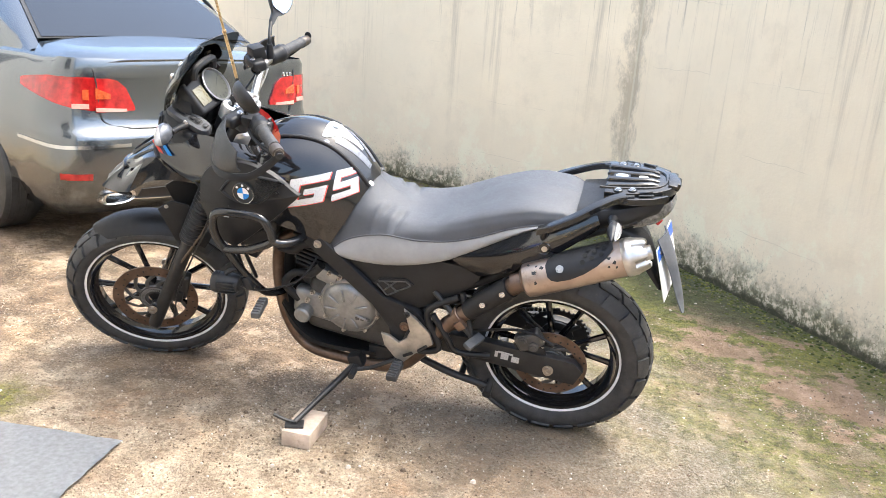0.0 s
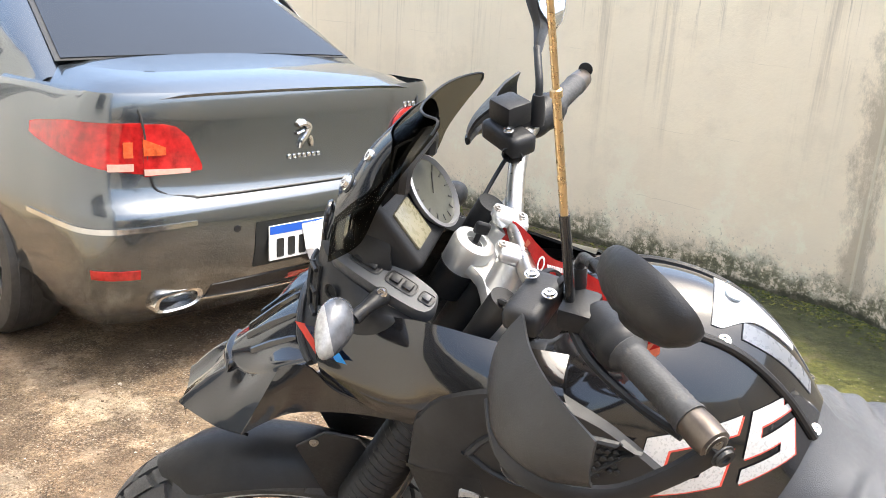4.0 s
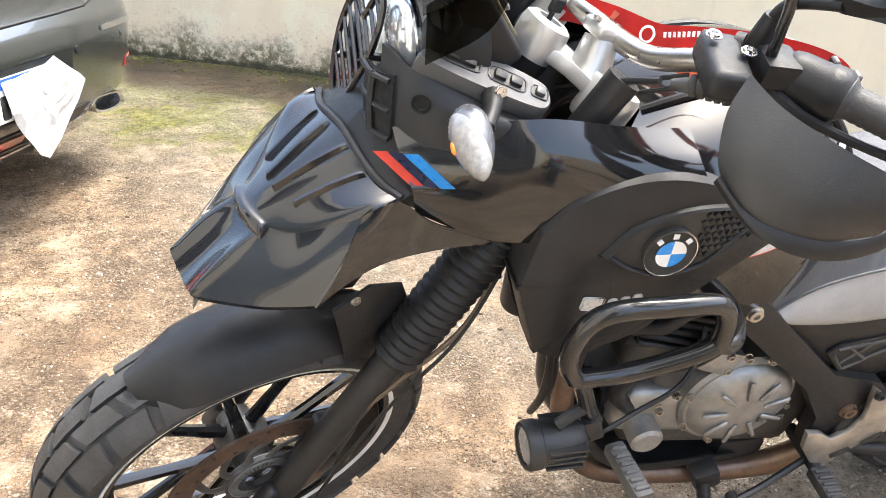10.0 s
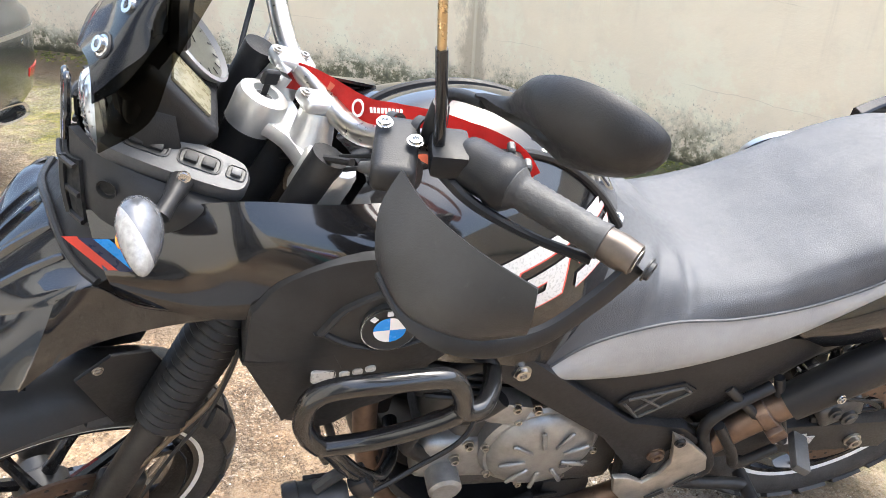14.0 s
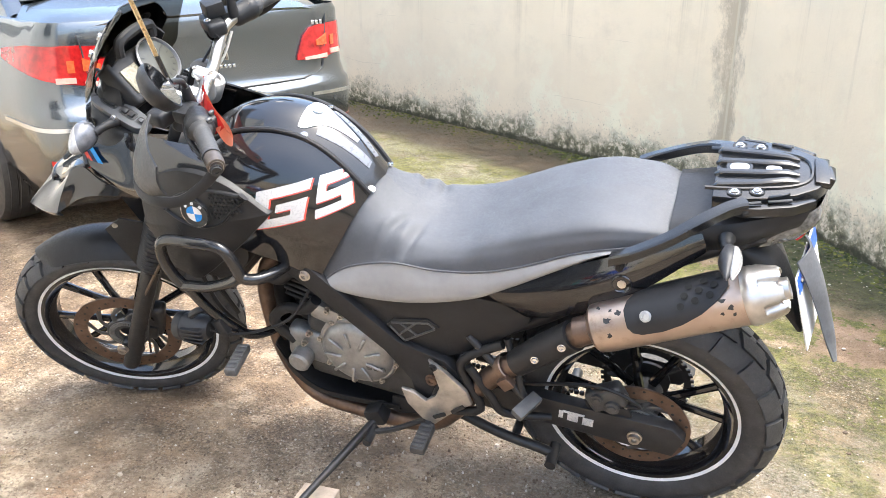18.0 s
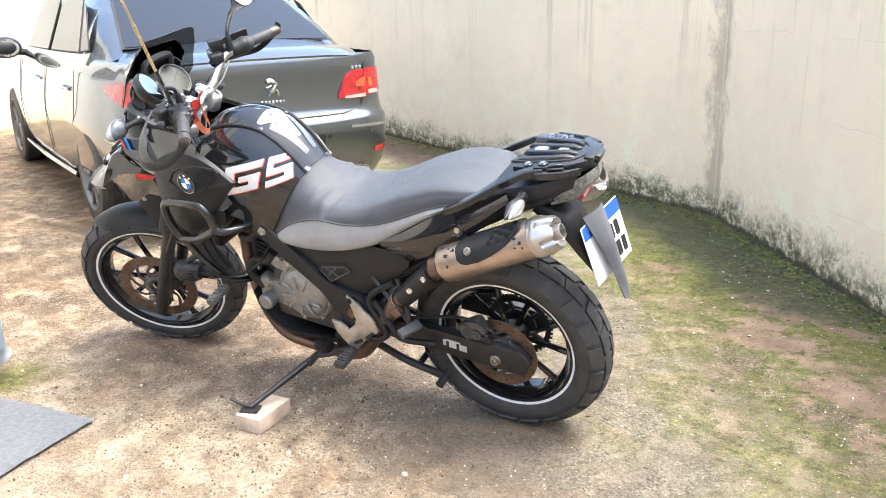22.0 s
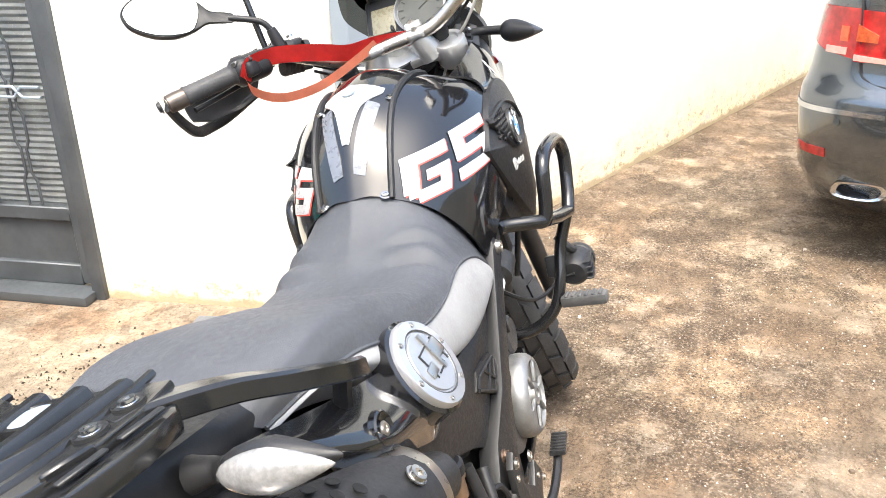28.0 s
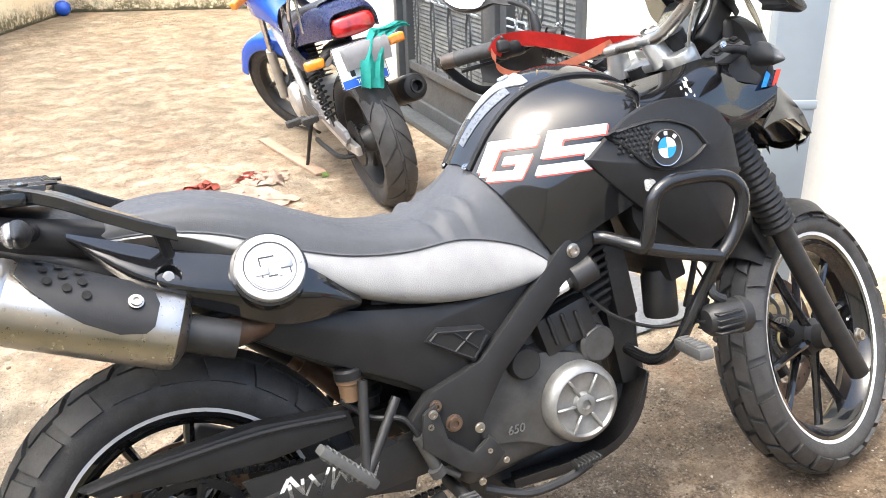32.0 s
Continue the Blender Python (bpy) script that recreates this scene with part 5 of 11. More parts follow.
def both_sides(bm, rows):
    """Mesh a grid of points and its mirror image, facing outwards."""
    for s in (1, -1):
        grid = [[bm.verts.new((p[0], s * p[1], p[2])) for p in row] for row in rows]
        for a, b in zip(grid, grid[1:]):
            for k in range(len(a) - 1):
                bm.faces.new((a[k], a[k + 1], b[k + 1], b[k]))
    bmesh.ops.remove_doubles(bm, verts=bm.verts, dist=0.0006)
    bmesh.ops.recalc_face_normals(bm, faces=bm.faces)
    if sum(f.normal.z for f in bm.faces) < 0:
        bmesh.ops.reverse_faces(bm, faces=bm.faces)


bm = bmesh.new()
rows_ = [spline(row, 4) for row in SKIRT]
rows_ = [spline([r[k] for r in rows_], 3) for k in range(len(rows_[0]))]
# the lower edge turns under
rows_.append([(p.x - .007, p.y * .96, p.z - .012) for p in rows_[-1]])
both_sides(bm, rows_)
bmesh.ops.solidify(bm, geom=list(bm.faces), thickness=0.004)
beak = P("beak", bm, GLOSS_BLACK, "scuffed gloss black duck-bill front mudguard", None, BEAK_FRAME, angle=45)
bm = bmesh.new()
rows_ = beak_rows(PLATE, 4)
lip = rows_[-1]
for dx, dz in ((.0030, .0006), (.0075, -.001), (.0110, -.006), (.0115, -.015)):
    rows_.append([(p.x + dx, p.y * (1 + dx * 12), p.z + dz) for p in lip])
# the plate's outer edge rolls down on to the skirt
rows_ = [list(r) + [(r[-1][0] - .001, r[-1][1] + .0035, r[-1][2] - .003), (r[-1][0] - .002, r[-1][1] + .0045, r[-1][2] - .010)] for r in rows_]
both_sides(bm, rows_)
P("beak_plate", bm, GLOSS_BLACK, "raised gloss black centre plate", beak, angle=50)
for s in (1, -1):
    for a, b, w in (((1.430, .010, .8905), (1.347, .026, .9445), .0030), ((1.418, .045, .8895), (1.344, .068, .9335), .0030)):
        bm = bmesh.new()
        a, b = Vector((b[0], s * b[1], b[2])), Vector((a[0], s * a[1], a[2]))
        rings = []
        for u, k in ((0, .3), (.1, .8), (.5, 1), (.95, 1.6), (1, .2)):
            q = a.lerp(b, u) + Vector((0, 0, .004 * math.sin(math.pi * u)))
            rings.append([q + Vector((0, x * w, 0)) + Vector((.5, 0, .85)) * (z * .0035 * k) for x, z in ((-1.6, -1), (-.7, 1), (.7, 1), (1.6, -1))])
        skin(bm, rings)
        P("rib", bm, GLOSS_BLACK, "", beak, angle=25)
    bm = bmesh.new()
    rows_ = [spline(row, 3) for row in BLADE]
    rows_ = [spline([r[k] for r in rows_], 4) for k in range(len(rows_[0]))]
    grid = [[bm.verts.new((p.x, s * p.y, p.z)) for p in row] for row in rows_]
    for a, b in zip(grid, grid[1:]):
        for k in range(len(a) - 1):
            bm.faces.new((a[k], a[k + 1], b[k + 1], b[k]))
    bmesh.ops.remove_doubles(bm, verts=bm.verts, dist=0.0004)
    bmesh.ops.recalc_face_normals(bm, faces=bm.faces)
    solid(bm, .004)
    P("beak_blade", bm, GLOSS_BLACK, "pointed gloss black blade towards the fork", beak, angle=30)
    bm = bmesh.new()
    tube(bm, [(p[0], s * (p[1] + .001), p[2] + .0006) for p in ((1.326, .120, .926), (1.288, .134, .894), (1.248, .142, .874), (1.208, .148, .853))], .0022, 6, 4)
    P("blade_edge", bm, GLOSS_BLACK, "", beak)
    bolt("blade_rivet", beak, (1.357, s * .129, .872), (1.42, s * .4, .90), .003, .002, WHITE)
# rubber seam between the beak and the lamp housing
bm = bmesh.new()
half_seam = [(1.319, .117, .926), (1.330, .094, .930), (1.338, .068, .938), (1.341, .035, .947), (1.341, 0, .952)]
tube(bm, half_seam + [(x, -y, z) for x, y, z in half_seam[-2::-1]], .005, 8, 5)
P("beak_seam", bm, SATIN_BLACK, "", beak)
# dark sheet added for the shade in the gap up to the lamp housing
bm = bmesh.new()
for s in (1, -1):
    sheet(bm, [[(1.270, 0, 1.005), (1.310, 0, .976), (1.341, 0, .947)], [(1.268, .045, .995), (1.308, .046, .968), (1.340, .046, .940)], [(1.264, .078, .975), (1.303, .078, .955), (1.336, .078, .931)], [(1.240, .112, .942), (1.285, .116, .934), (1.320, .116, .922)]], s, 3, 3, .003)
P("beak_neck", bm, SATIN_BLACK, "matt black sheet filling the gap under the lamps", beak)
F = [[(1.285, .105, .982), (1.19, .128, 1.000), (1.11, .143, 1.012), (1.02, .140, .998), (.93, .125, .984)],
     [(1.278, .135, .958), (1.18, .157, .962), (1.11, .172, .975), (1.02, .176, .972), (.93, .168, .968)],
     [(1.268, .160, .934), (1.175, .172, .900), (1.09, .188, .908), (1.01, .196, .932), (.92, .186, .945)],
     [(1.262, .160, .902), (1.165, .170, .862), (1.07, .184, .872), (1.00, .190, .915), (.92, .180, .928)]]
for s in (1, -1):
    bm = bmesh.new()
    sheet(bm, F, s, 6, 4, 0.004)
    arm = P("fairing_arm", bm, GLOSS_BLACK, "gloss black fairing side", angle=60)
    if s < 0:
        random.seed(8)
        for x, z, big in ((1.029, .968, .010), (1.033, .956, .008), (1.022, .950, .005), (1.016, .962, .004), (1.040, .945, .004), (1.036, .977, .006)):
            bm = bmesh.new()
            patch = []
            for k in range(10):
                a, r = 2 * math.pi * k / 10, big * random.uniform(.45, 1.0)
                px, pz = x + r * .7 * math.cos(a), z + r * math.sin(a)
                patch.append(bm.verts.new((px, s * (side_depth(arm, s, px, pz) + .0012), pz)))
            bm.faces.new(patch)
            P("paint_scuff", bm, WHITE, "chipped white scuff", arm)
    # dark sheet added so the gap below the arm reads as shade
    bm = bmesh.new()
    sheet(bm, [[(1.300, .088, .965), (1.250, .118, .950), (1.170, .130, .930)], [(1.296, .100, .925), (1.245, .124, .905), (1.165, .134, .885)], [(1.285, .105, .890), (1.235, .124, .868), (1.165, .132, .848)]], s, 4, 3, .003)
    P("inner_panel", bm, SATIN_BLACK, "dark filler sheet behind the fairing", arm)
    # three colour flash
    for k, (c, w) in enumerate(((LETTER_RED, 0), (bpy.data.materials.get("flash_navy") or plain("flash_navy", (0.012, 0.018, 0.06), 0.3), 1), (bpy.data.materials.get("flash_blue") or plain("flash_blue", (0.03, 0.30, 0.72), 0.3), 2))):
        bm = bmesh.new()
        x0 = 1.304 - 0.0165 * k
        ring = []
        for i in range(7):
            u = i / 6
            z = .938 + .030 * u
            x = x0 - 0.034 * (1 - u) + 0.006 * u
            y = .156 - .026 * u + 0.004 * k
            ring.append(((x, s * y, z), (x - 0.0165, s * (y + .003), z + 0.001)))
        vs = [(bm.verts.new(a), bm.verts.new(b)) for a, b in ring]
        for a, b in zip(vs, vs[1:]):
            bm.faces.new((a[0], a[1], b[1], b[0]))
        bmesh.ops.solidify(bm, geom=list(bm.faces), thickness=0.0015)
        P("colour_flash", bm, c, "", arm)
    # black side of the lamp housing with its vents, grey switch strip with buttons
    bm = bmesh.new()
    sheet(bm, [[(1.293, .070, 1.054), (1.262, .104, 1.038), (1.190, .128, 1.010), (1.112, .138, .984)],
               [(1.298, .088, 1.000), (1.262, .122, 1.005), (1.190, .146, .996), (1.112, .147, .988)],
               [(1.303, .100, .934), (1.255, .138, .948), (1.185, .154, .966), (1.112, .150, .982)]], s, 5, 4, .012)
    housing = P("lamp_housing_side", bm, SATIN_BLACK, "black headlamp housing side", None, NOSE, angle=50)
    bm = bmesh.new()
    at_ = Vector((1.257, s * .127, 1.009))
    lathe(bm, [(0, -.002), (.0085, -.002), (.0098, .001), (.0115, .0016), (.0115, 0)], frame_to(at_, at_ + Vector((.45, s, .05))), 20)
    P("hole", bm, HOLE_BLACK, "", housing)
    bm = bmesh.new()
    sheet(bm, [[(1.306, .050, 1.026), (1.300, .080, 1.026), (1.284, .101, 1.030)], [(1.310, .056, .994), (1.303, .090, .992), (1.287, .112, .990)], [(1.308, .056, .962), (1.302, .096, .960), (1.288, .118, .960)]], s, 4, 3, .004)
    P("vent_face", bm, HOLE_BLACK, "dark vent opening under the lamp", housing)
    for k, z in enumerate((.963, .993, 1.025)):
        bm = bmesh.new()
        tube(bm, [(1.310, s * .050, z), (1.305, s * (.092 - .006 * k), z - .001), (1.289, s * (.118 - .008 * k), z - .002)], .0036, 6, 4)
        P("vent_bar", bm, SATIN_BLACK, "", housing)
    bm = bmesh.new()
    tube(bm, [(1.306, s * .094, .961), (1.307, s * .088, .993), (1.303, s * .080, 1.027)], .0045, 6, 4)
    P("vent_bar", bm, SATIN_BLACK, "", housing)
    # strip: a tapered plate that slopes down to the rear
    u_ = Vector((-.139, s * .029, -.050)).normalized()
    n_ = Vector((-.18, s * .42, .89))
    n_ = (n_ - u_ * n_.dot(u_)).normalized()
    v_ = n_.cross(u_) * (-s if n_.cross(u_).y * s > 0 else s)
    v_ = v_ if v_.y * s < 0 else -v_
    SF = Matrix((u_, v_, n_)).transposed().to_4x4()
    SF = Matrix.Translation((1.256, s * .110, 1.052)) @ SF
    bm = bmesh.new()
    ring = spline([(-.006, .0, 0), (.03, -.006, 0), (.09, -.007, 0), (.140, -.004, 0), (.153, .008, 0), (.150, .026, 0), (.135, .036, 0), (.07, .041, 0), (.025, .038, 0), (.004, .020, 0)], 3, True)
    rings = []
    for grow, h in ((1.0, -.018), (1.0, .002), (.965, .006), (.6, .0062), (.2, .0062)):
        rings.append([SF @ Vector((.074 + (q.x - .074) * grow, .017 + (q.y - .017) * grow, h)) for q in ring])
    skin(bm, rings)
    strip = P("switch_strip", bm, plain("grey_plastic", (.062, .064, .069), .5, 0, .1, 20, .1, 400) if s > 0 else bpy.data.materials["grey_plastic"], "grey strip with buttons", None, NOSE, angle=35)
    for x0, w, d in ((.040, .046, .020), (.097, .044, .020), (.137, .020, .016)):
        bm = bmesh.new()
        ring = spline([(-w / 2, 0, 0), (-w * .42, d * .45, 0), (0, d * .5, 0), (w * .42, d * .45, 0), (w / 2, 0, 0), (w * .42, -d * .45, 0), (0, -d * .5, 0), (-w * .42, -d * .45, 0)], 3, True)
        skin(bm, [[SF @ Vector((x0 + q.x * g, .018 + q.y * g, h)) for q in ring] for g, h in ((1.1, .006), (1.1, .0075), (1.0, .0078), (.96, .0068), (.2, .0068))])
        P("button_well", bm, INK, "", strip, angle=30)
        for k in ((-1, 1) if w > .03 else (0,)):
            bm = bmesh.new()
            box(bm, (w * .34 if w > .03 else w * .6, d * .62, .007), (x0 + k * w * .22, .018, .0085), (0, 0, 0), .003, 2)
            bm.transform(SF)
            P("button", bm, bpy.data.materials["grey_plastic"] if w < .03 else SATIN_BLACK, "", strip)
    # front indicator
    base = Vector((1.180, s * .125, 1.030)) if s > 0 else Vector((1.168, s * .125, 1.020))
    tip = Vector((1.175, s * .165, 1.018)) if s > 0 else Vector((1.175, s * .165, 1.018))
    bm = bmesh.new()
    tube(bm, [base, base + Vector((.010, s * .030, .0)), base + (Vector((.02, s * .050, -.005)) if s > 0 else Vector((.012, s * .085, -.012)))], [.014, .009, .010], 10)
    stalk = P("front_indicator", bm, SATIN_BLACK, "front turn indicator on a rubber stalk")
    bolt("stalk_bolt", stalk, base + Vector((-.004, s * .008, .012)), base + Vector((-.02, s * .5, .1)), .006, .004)
    c = Vector((1.219, .200, 1.021)) if s > 0 else Vector((1.181, -.235, 1.0))
    fm = Matrix.Translation(c) @ pose(0, 0, 0, -14 * s, 10, 0)
    cut = Vector((.86, s * .44, .18)).normalized()
    for half_, material in (("indicator_shell", SMOKED if s > 0 else MATT_BLACK), ("indicator_lens", LENS if s > 0 else SMOKED)):
        bm = bmesh.new()
        bmesh.ops.create_uvsphere(bm, u_segments=24, v_segments=16, radius=1.0, matrix=Matrix.Diagonal((.022, .046, .029, 1)))
        for v in bm.verts:
            out_ = v.co.y * s / .046
            v.co.x *= 1.0 - (.35 if s > 0 else .55) * out_
            v.co.z *= (1.0 - .30 * out_) if s > 0 else (.72 - .42 * out_)
        sgn = -1 if half_ == "indicator_shell" else 1
        bmesh.ops.bisect_plane(bm, geom=list(bm.verts) + list(bm.edges) + list(bm.faces), plane_co=cut * .004, plane_no=-cut * sgn, clear_outer=True)
        rim_ = [e for e in bm.edges if e.is_boundary]
        bmesh.ops.contextual_create(bm, geom=rim_)
        bm.transform(fm)
        P(half_, bm, material, "clear ribbed lens" if sgn > 0 else "black shell", stalk)
    bm = bmesh.new()
    bmesh.ops.create_uvsphere(bm, u_segments=12, v_segments=8, radius=1.0, matrix=fm @ Matrix.Translation((.0205, 0, .0)) @ Matrix.Diagonal((.004, .009, .007, 1)))
    P("bulb", bm, AMBER, "amber bulb behind the lens", stalk)

# windscreen
# curves from the lower edge to the top, from the middle out to the wing's edge
W = [[(1.279, 0, 1.113), (1.254, 0, 1.148), (1.224, 0, 1.186), (1.192, 0, 1.220), (1.157, 0, 1.251)],
     [(1.268, .044, 1.129), (1.247, .050, 1.150), (1.221, .053, 1.187), (1.188, .055, 1.221), (1.150, .055, 1.254)],
     [(1.256, .082, 1.128), (1.234, .090, 1.152), (1.208, .094, 1.182), (1.174, .092, 1.217), (1.134, .088, 1.257)],
     [(1.256, .113, 1.098), (1.222, .131, 1.126), (1.188, .133, 1.165), (1.150, .124, 1.208), (1.112, .108, 1.258)],
     [(1.258, .130, 1.056), (1.203, .156, 1.104), (1.176, .152, 1.160), (1.146, .140, 1.206), (1.116, .120, 1.244)]]
# dark see-through sheet: tinted passage with a plain surface gloss
SMOKE = bpy.data.materials.new("smoked_screen")
_t, _p = nodes_of(SMOKE)
_t.nodes.remove(_p)
_pass, _gloss, _join = node(_t, "ShaderNodeBsdfTransparent"), node(_t, "ShaderNodeBsdfGlossy", Roughness=.06), _t.nodes.new("ShaderNodeMixShader")
_co = _t.nodes.new("ShaderNodeTexCoord").outputs["Object"]
_t.links.new(ramp(_t, noise_fac(_t, _co, 9.0, 5.0), [(.3, (.40, .385, .35)), (.7, (.46, .445, .40))]), _pass.inputs["Color"])
_rim = math_node(_t, 'POWER', node(_t, "ShaderNodeLayerWeight", Blend=.5).outputs["Facing"], 7.0)
_t.links.new(math_node(_t, 'MULTIPLY', _rim, .5), _join.inputs[0])
_t.links.new(_pass.outputs[0], _join.inputs[1])
_t.links.new(_gloss.outputs[0], _join.inputs[2])
_t.links.new(_join.outputs[0], _t.nodes["Material Output"].inputs["Surface"])
bm = bmesh.new()
for s in (1, -1):
    sheet(bm, W, s, 6, 5, 0)
bmesh.ops.remove_doubles(bm, verts=bm.verts, dist=0.0008)
bmesh.ops.recalc_face_normals(bm, faces=bm.faces)
bmesh.ops.solidify(bm, geom=list(bm.faces), thickness=0.004)
screen = P("windscreen", bm, SMOKE, "dark smoked plastic windscreen", None, NOSE, angle=50)
# its inner face only tints
INNER_TINT = bpy.data.materials.new("smoked_screen_inside")
_t, _p = nodes_of(INNER_TINT)
_t.nodes.remove(_p)
_t.links.new(node(_t, "ShaderNodeBsdfTransparent", Color=(.44, .425, .385, 1)).outputs[0], _t.nodes["Material Output"].inputs["Surface"])
screen.data.materials.append(INNER_TINT)
for f in screen.data.polygons:
    f.material_index = 0 if f.normal.dot(Vector((.75, 0, .66)) + Vector((0, math.copysign(.35, f.center.y), 0))) > 0 else 1
bm = bmesh.new()
for s in (1, -1):
    sheet(bm, [[(x + .003, y, z + .002) for x, y, z in c[:4]] for c in W[:3]] + [[(x + .003, y - .006, z + .002) for x, y, z in W[3][:3] + [(1.172, .120, 1.180)]]], s, 6, 4, 0)
bmesh.ops.remove_doubles(bm, verts=bm.verts, dist=0.0008)
bmesh.ops.recalc_face_normals(bm, faces=bm.faces)
bmesh.ops.solidify(bm, geom=list(bm.faces), thickness=0.0012)
P("screen_centre", bm, plain("screen_black", (0.010, 0.011, 0.014), 0.12, 0.0, 0.2, 10, ior=1.45), "glossy black raised centre", screen, angle=50)
bm = bmesh.new()
edge = [tuple(c[-1]) for c in W]
tube(bm, [(x, -y, z) for x, y, z in edge[:0:-1]] + edge, .0017, 6, 5)
P("screen_edge", bm, SATIN_BLACK, "", screen)
for s in (1, -1):
    for x, y, z in ((1.207, .078, 1.189), (1.240, .083, 1.151)):
        a = Vector((x, s * y, z))
        out_ = Vector((.72, s * .42, .55)).normalized()
        bolt("screen_bolt", screen, a + out_ * .002, a + out_, .009, .008)
        bm = bmesh.new()
        lathe(bm, [(.008, 0), (.0135, .0005), (.0135, .003), (.008, .0035)], frame_to(a + out_ * .001, a + out_), 20, True)
        P("bolt_washer", bm, RUBBER, "", screen)

# inner shell between the screen and the dials
bm = bmesh.new()
for s in (1, -1):
    sheet(bm, [[(1.262, 0, 1.112), (1.232, 0, 1.150), (1.205, 0, 1.178)], [(1.245, .075, 1.105), (1.215, .078, 1.145), (1.188, .070, 1.172)], [(1.232, .084, 1.092), (1.200, .094, 1.120), (1.172, .088, 1.150)]], s, 4, 3, .004)
P("inner_fairing", bm, SATIN_BLACK, "black inner shell behind the screen", None, NOSE)
HEAD_GLASS = plain("headlamp_glass", (.60, .62, .63), .06, .55, .3, 60, coat=1.0)
# headlamp pair behind a wire guard
# the cluster sits a little twisted on its bracket
LAT, RISE = Vector((-.20, .87, .45)).normalized(), Vector((-.19, 0, 1)).normalized()
for k in (0, 1):
    c = Vector((1.218, .012, 1.046)) - LAT * (.095 * k)
    fm = frame_to(c, c + Vector((.98, .10, -.04)))
    bm = bmesh.new()
    lathe(bm, [(0, 0), (.044, 0), (.052, .010), (.054, .018), (.050, .020), (0, .014)], fm, 40)
    lathe(bm, [(.055, -.030), (.084, -.032), (.087, .000), (.078, .022), (.066, .028), (.057, .022)], fm, 36, True)
    lamp = P("headlamp", bm, SATIN_BLACK, "round clear headlamp behind a guard")
    bm = bmesh.new()
    lathe(bm, [(0, .016), (.026, .020), (.048, .034)], fm, 40)
    P("reflector", bm, CHROME, "", lamp)
    bm = bmesh.new()
    lathe(bm, [(.050, .016), (.051, .036), (.049, .050), (.043, .057), (.030, .062), (0, .064)], fm, 40)
    P("lens", bm, HEAD_GLASS, "clear glass lens", lamp)
    bm = bmesh.new()
    lathe(bm, [(.0505, .034), (.053, .037), (.0525, .042), (.0495, .044)], fm, 40, True)
    P("lens_rim", bm, CHROME, "", lamp)
    bm = bmesh.new()
    turn = (-75, -40, 0, 40, 80, 120, 150) if k == 0 else (40, 80, 120, 160, 200)
    tube(bm, [c + Vector((.020, 0, 0)) + (LAT * math.cos(radians(q)) + RISE * math.sin(radians(q))) * .074 for q in turn], .012, 10, 4)
    P("lamp_hood", bm, SATIN_BLACK, "black plastic hood round the lamp", lamp)
    bm = bmesh.new()
    for q in range(7):
        a = radians(-60 + 20 * q)
        rod(bm, fm @ Vector((.028 * math.cos(a), .028 * math.sin(a), .0625)), fm @ Vector((.046 * math.cos(a), .046 * math.sin(a), .054)), .0014, 5)
    tagged(P("lens_flute", bm, LENS, "moulded flutes of the lens", lamp), "moulded flutes of the lens", kind="stuff")
bm = bmesh.new()
box(bm, (.06, .20, .12), (1.222, -.01, 1.028), (0, 0, 0), .02, 3)
P("lamp_housing", bm, SATIN_BLACK, "black headlamp housing")
GUARD_AT = Vector((1.312, -.020, 1.014))


def on_guard(a, b):
    return GUARD_AT + LAT * a + RISE * b


HEART = [(.066, .020), (.060, .052), (.036, .066), (.006, .040), (-.030, .068), (-.060, .058), (-.072, .018), (-.058, -.036), (-.020, -.085), (.002, -.088), (.030, -.050), (.056, -.018)]


def in_heart(a, b):
    inside = False
    for (x0, y0), (x1, y1) in zip(HEART, HEART[1:] + HEART[:1]):
        if (y0 > b) != (y1 > b) and a < (x1 - x0) * (b - y0) / (y1 - y0) + x0:
            inside = not inside
    return inside


bm = bmesh.new()
tube(bm, [on_guard(a, b) for a, b in HEART], .0042, 8, 6, True, True)
guard = P("lamp_guard", bm, TUBE_BLACK, "black wire headlamp guard")
for k in range(9):
    off = -.080 + .0195 * k
    line = [(.5 * off + .70 * u, .75 * off - .72 * u) for u in [q * .004 for q in range(-40, 41)]]
    line = [q for q in line if in_heart(*q)]
    if len(line) > 3:
        bm = bmesh.new()
        rod(bm, on_guard(*line[0]), on_guard(*line[-1]), .0026, 6)
        P("guard_bar", bm, TUBE_BLACK, "", guard)
for a in (.060, -.066):
    bm = bmesh.new()
    rod(bm, on_guard(a, -.012), on_guard(a, -.012) - Vector((.075, 0, .01)), .005, 6)
    P("guard_bracket", bm, TUBE_BLACK, "", guard)

# instruments
gz = Vector((-.147, 0, .102)).normalized()
gx = Vector((0, 1, 0))
gy = gz.cross(gx)
GAUGE = Matrix.Translation((1.167, -.045, 1.098)) @ Matrix((gx, gy, gz)).transposed().to_4x4()
bm = bmesh.new()
box(bm, (.185, .112, .05), (.036, 0, -.024), (0, 0, 0), .012, 3)
bm.transform(GAUGE)
dash = P("instrument_panel", bm, SATIN_BLACK, "black instrument panel with round dial and display")
bm = bmesh.new()
lathe(bm, [(0, 0), (.050, 0), (.056, .006), (.058, .012), (.054, .014), (.052, .006), (.0, .005)], GAUGE, 40)
P("dial_rim", bm, plain("grey_bezel", (.30, .30, .31), .35, .4, .05), "silver-grey dial rim", dash)
bm = bmesh.new()
lathe(bm, [(0, .0075), (.051, .0075), (.051, .0060)], GAUGE, 40)
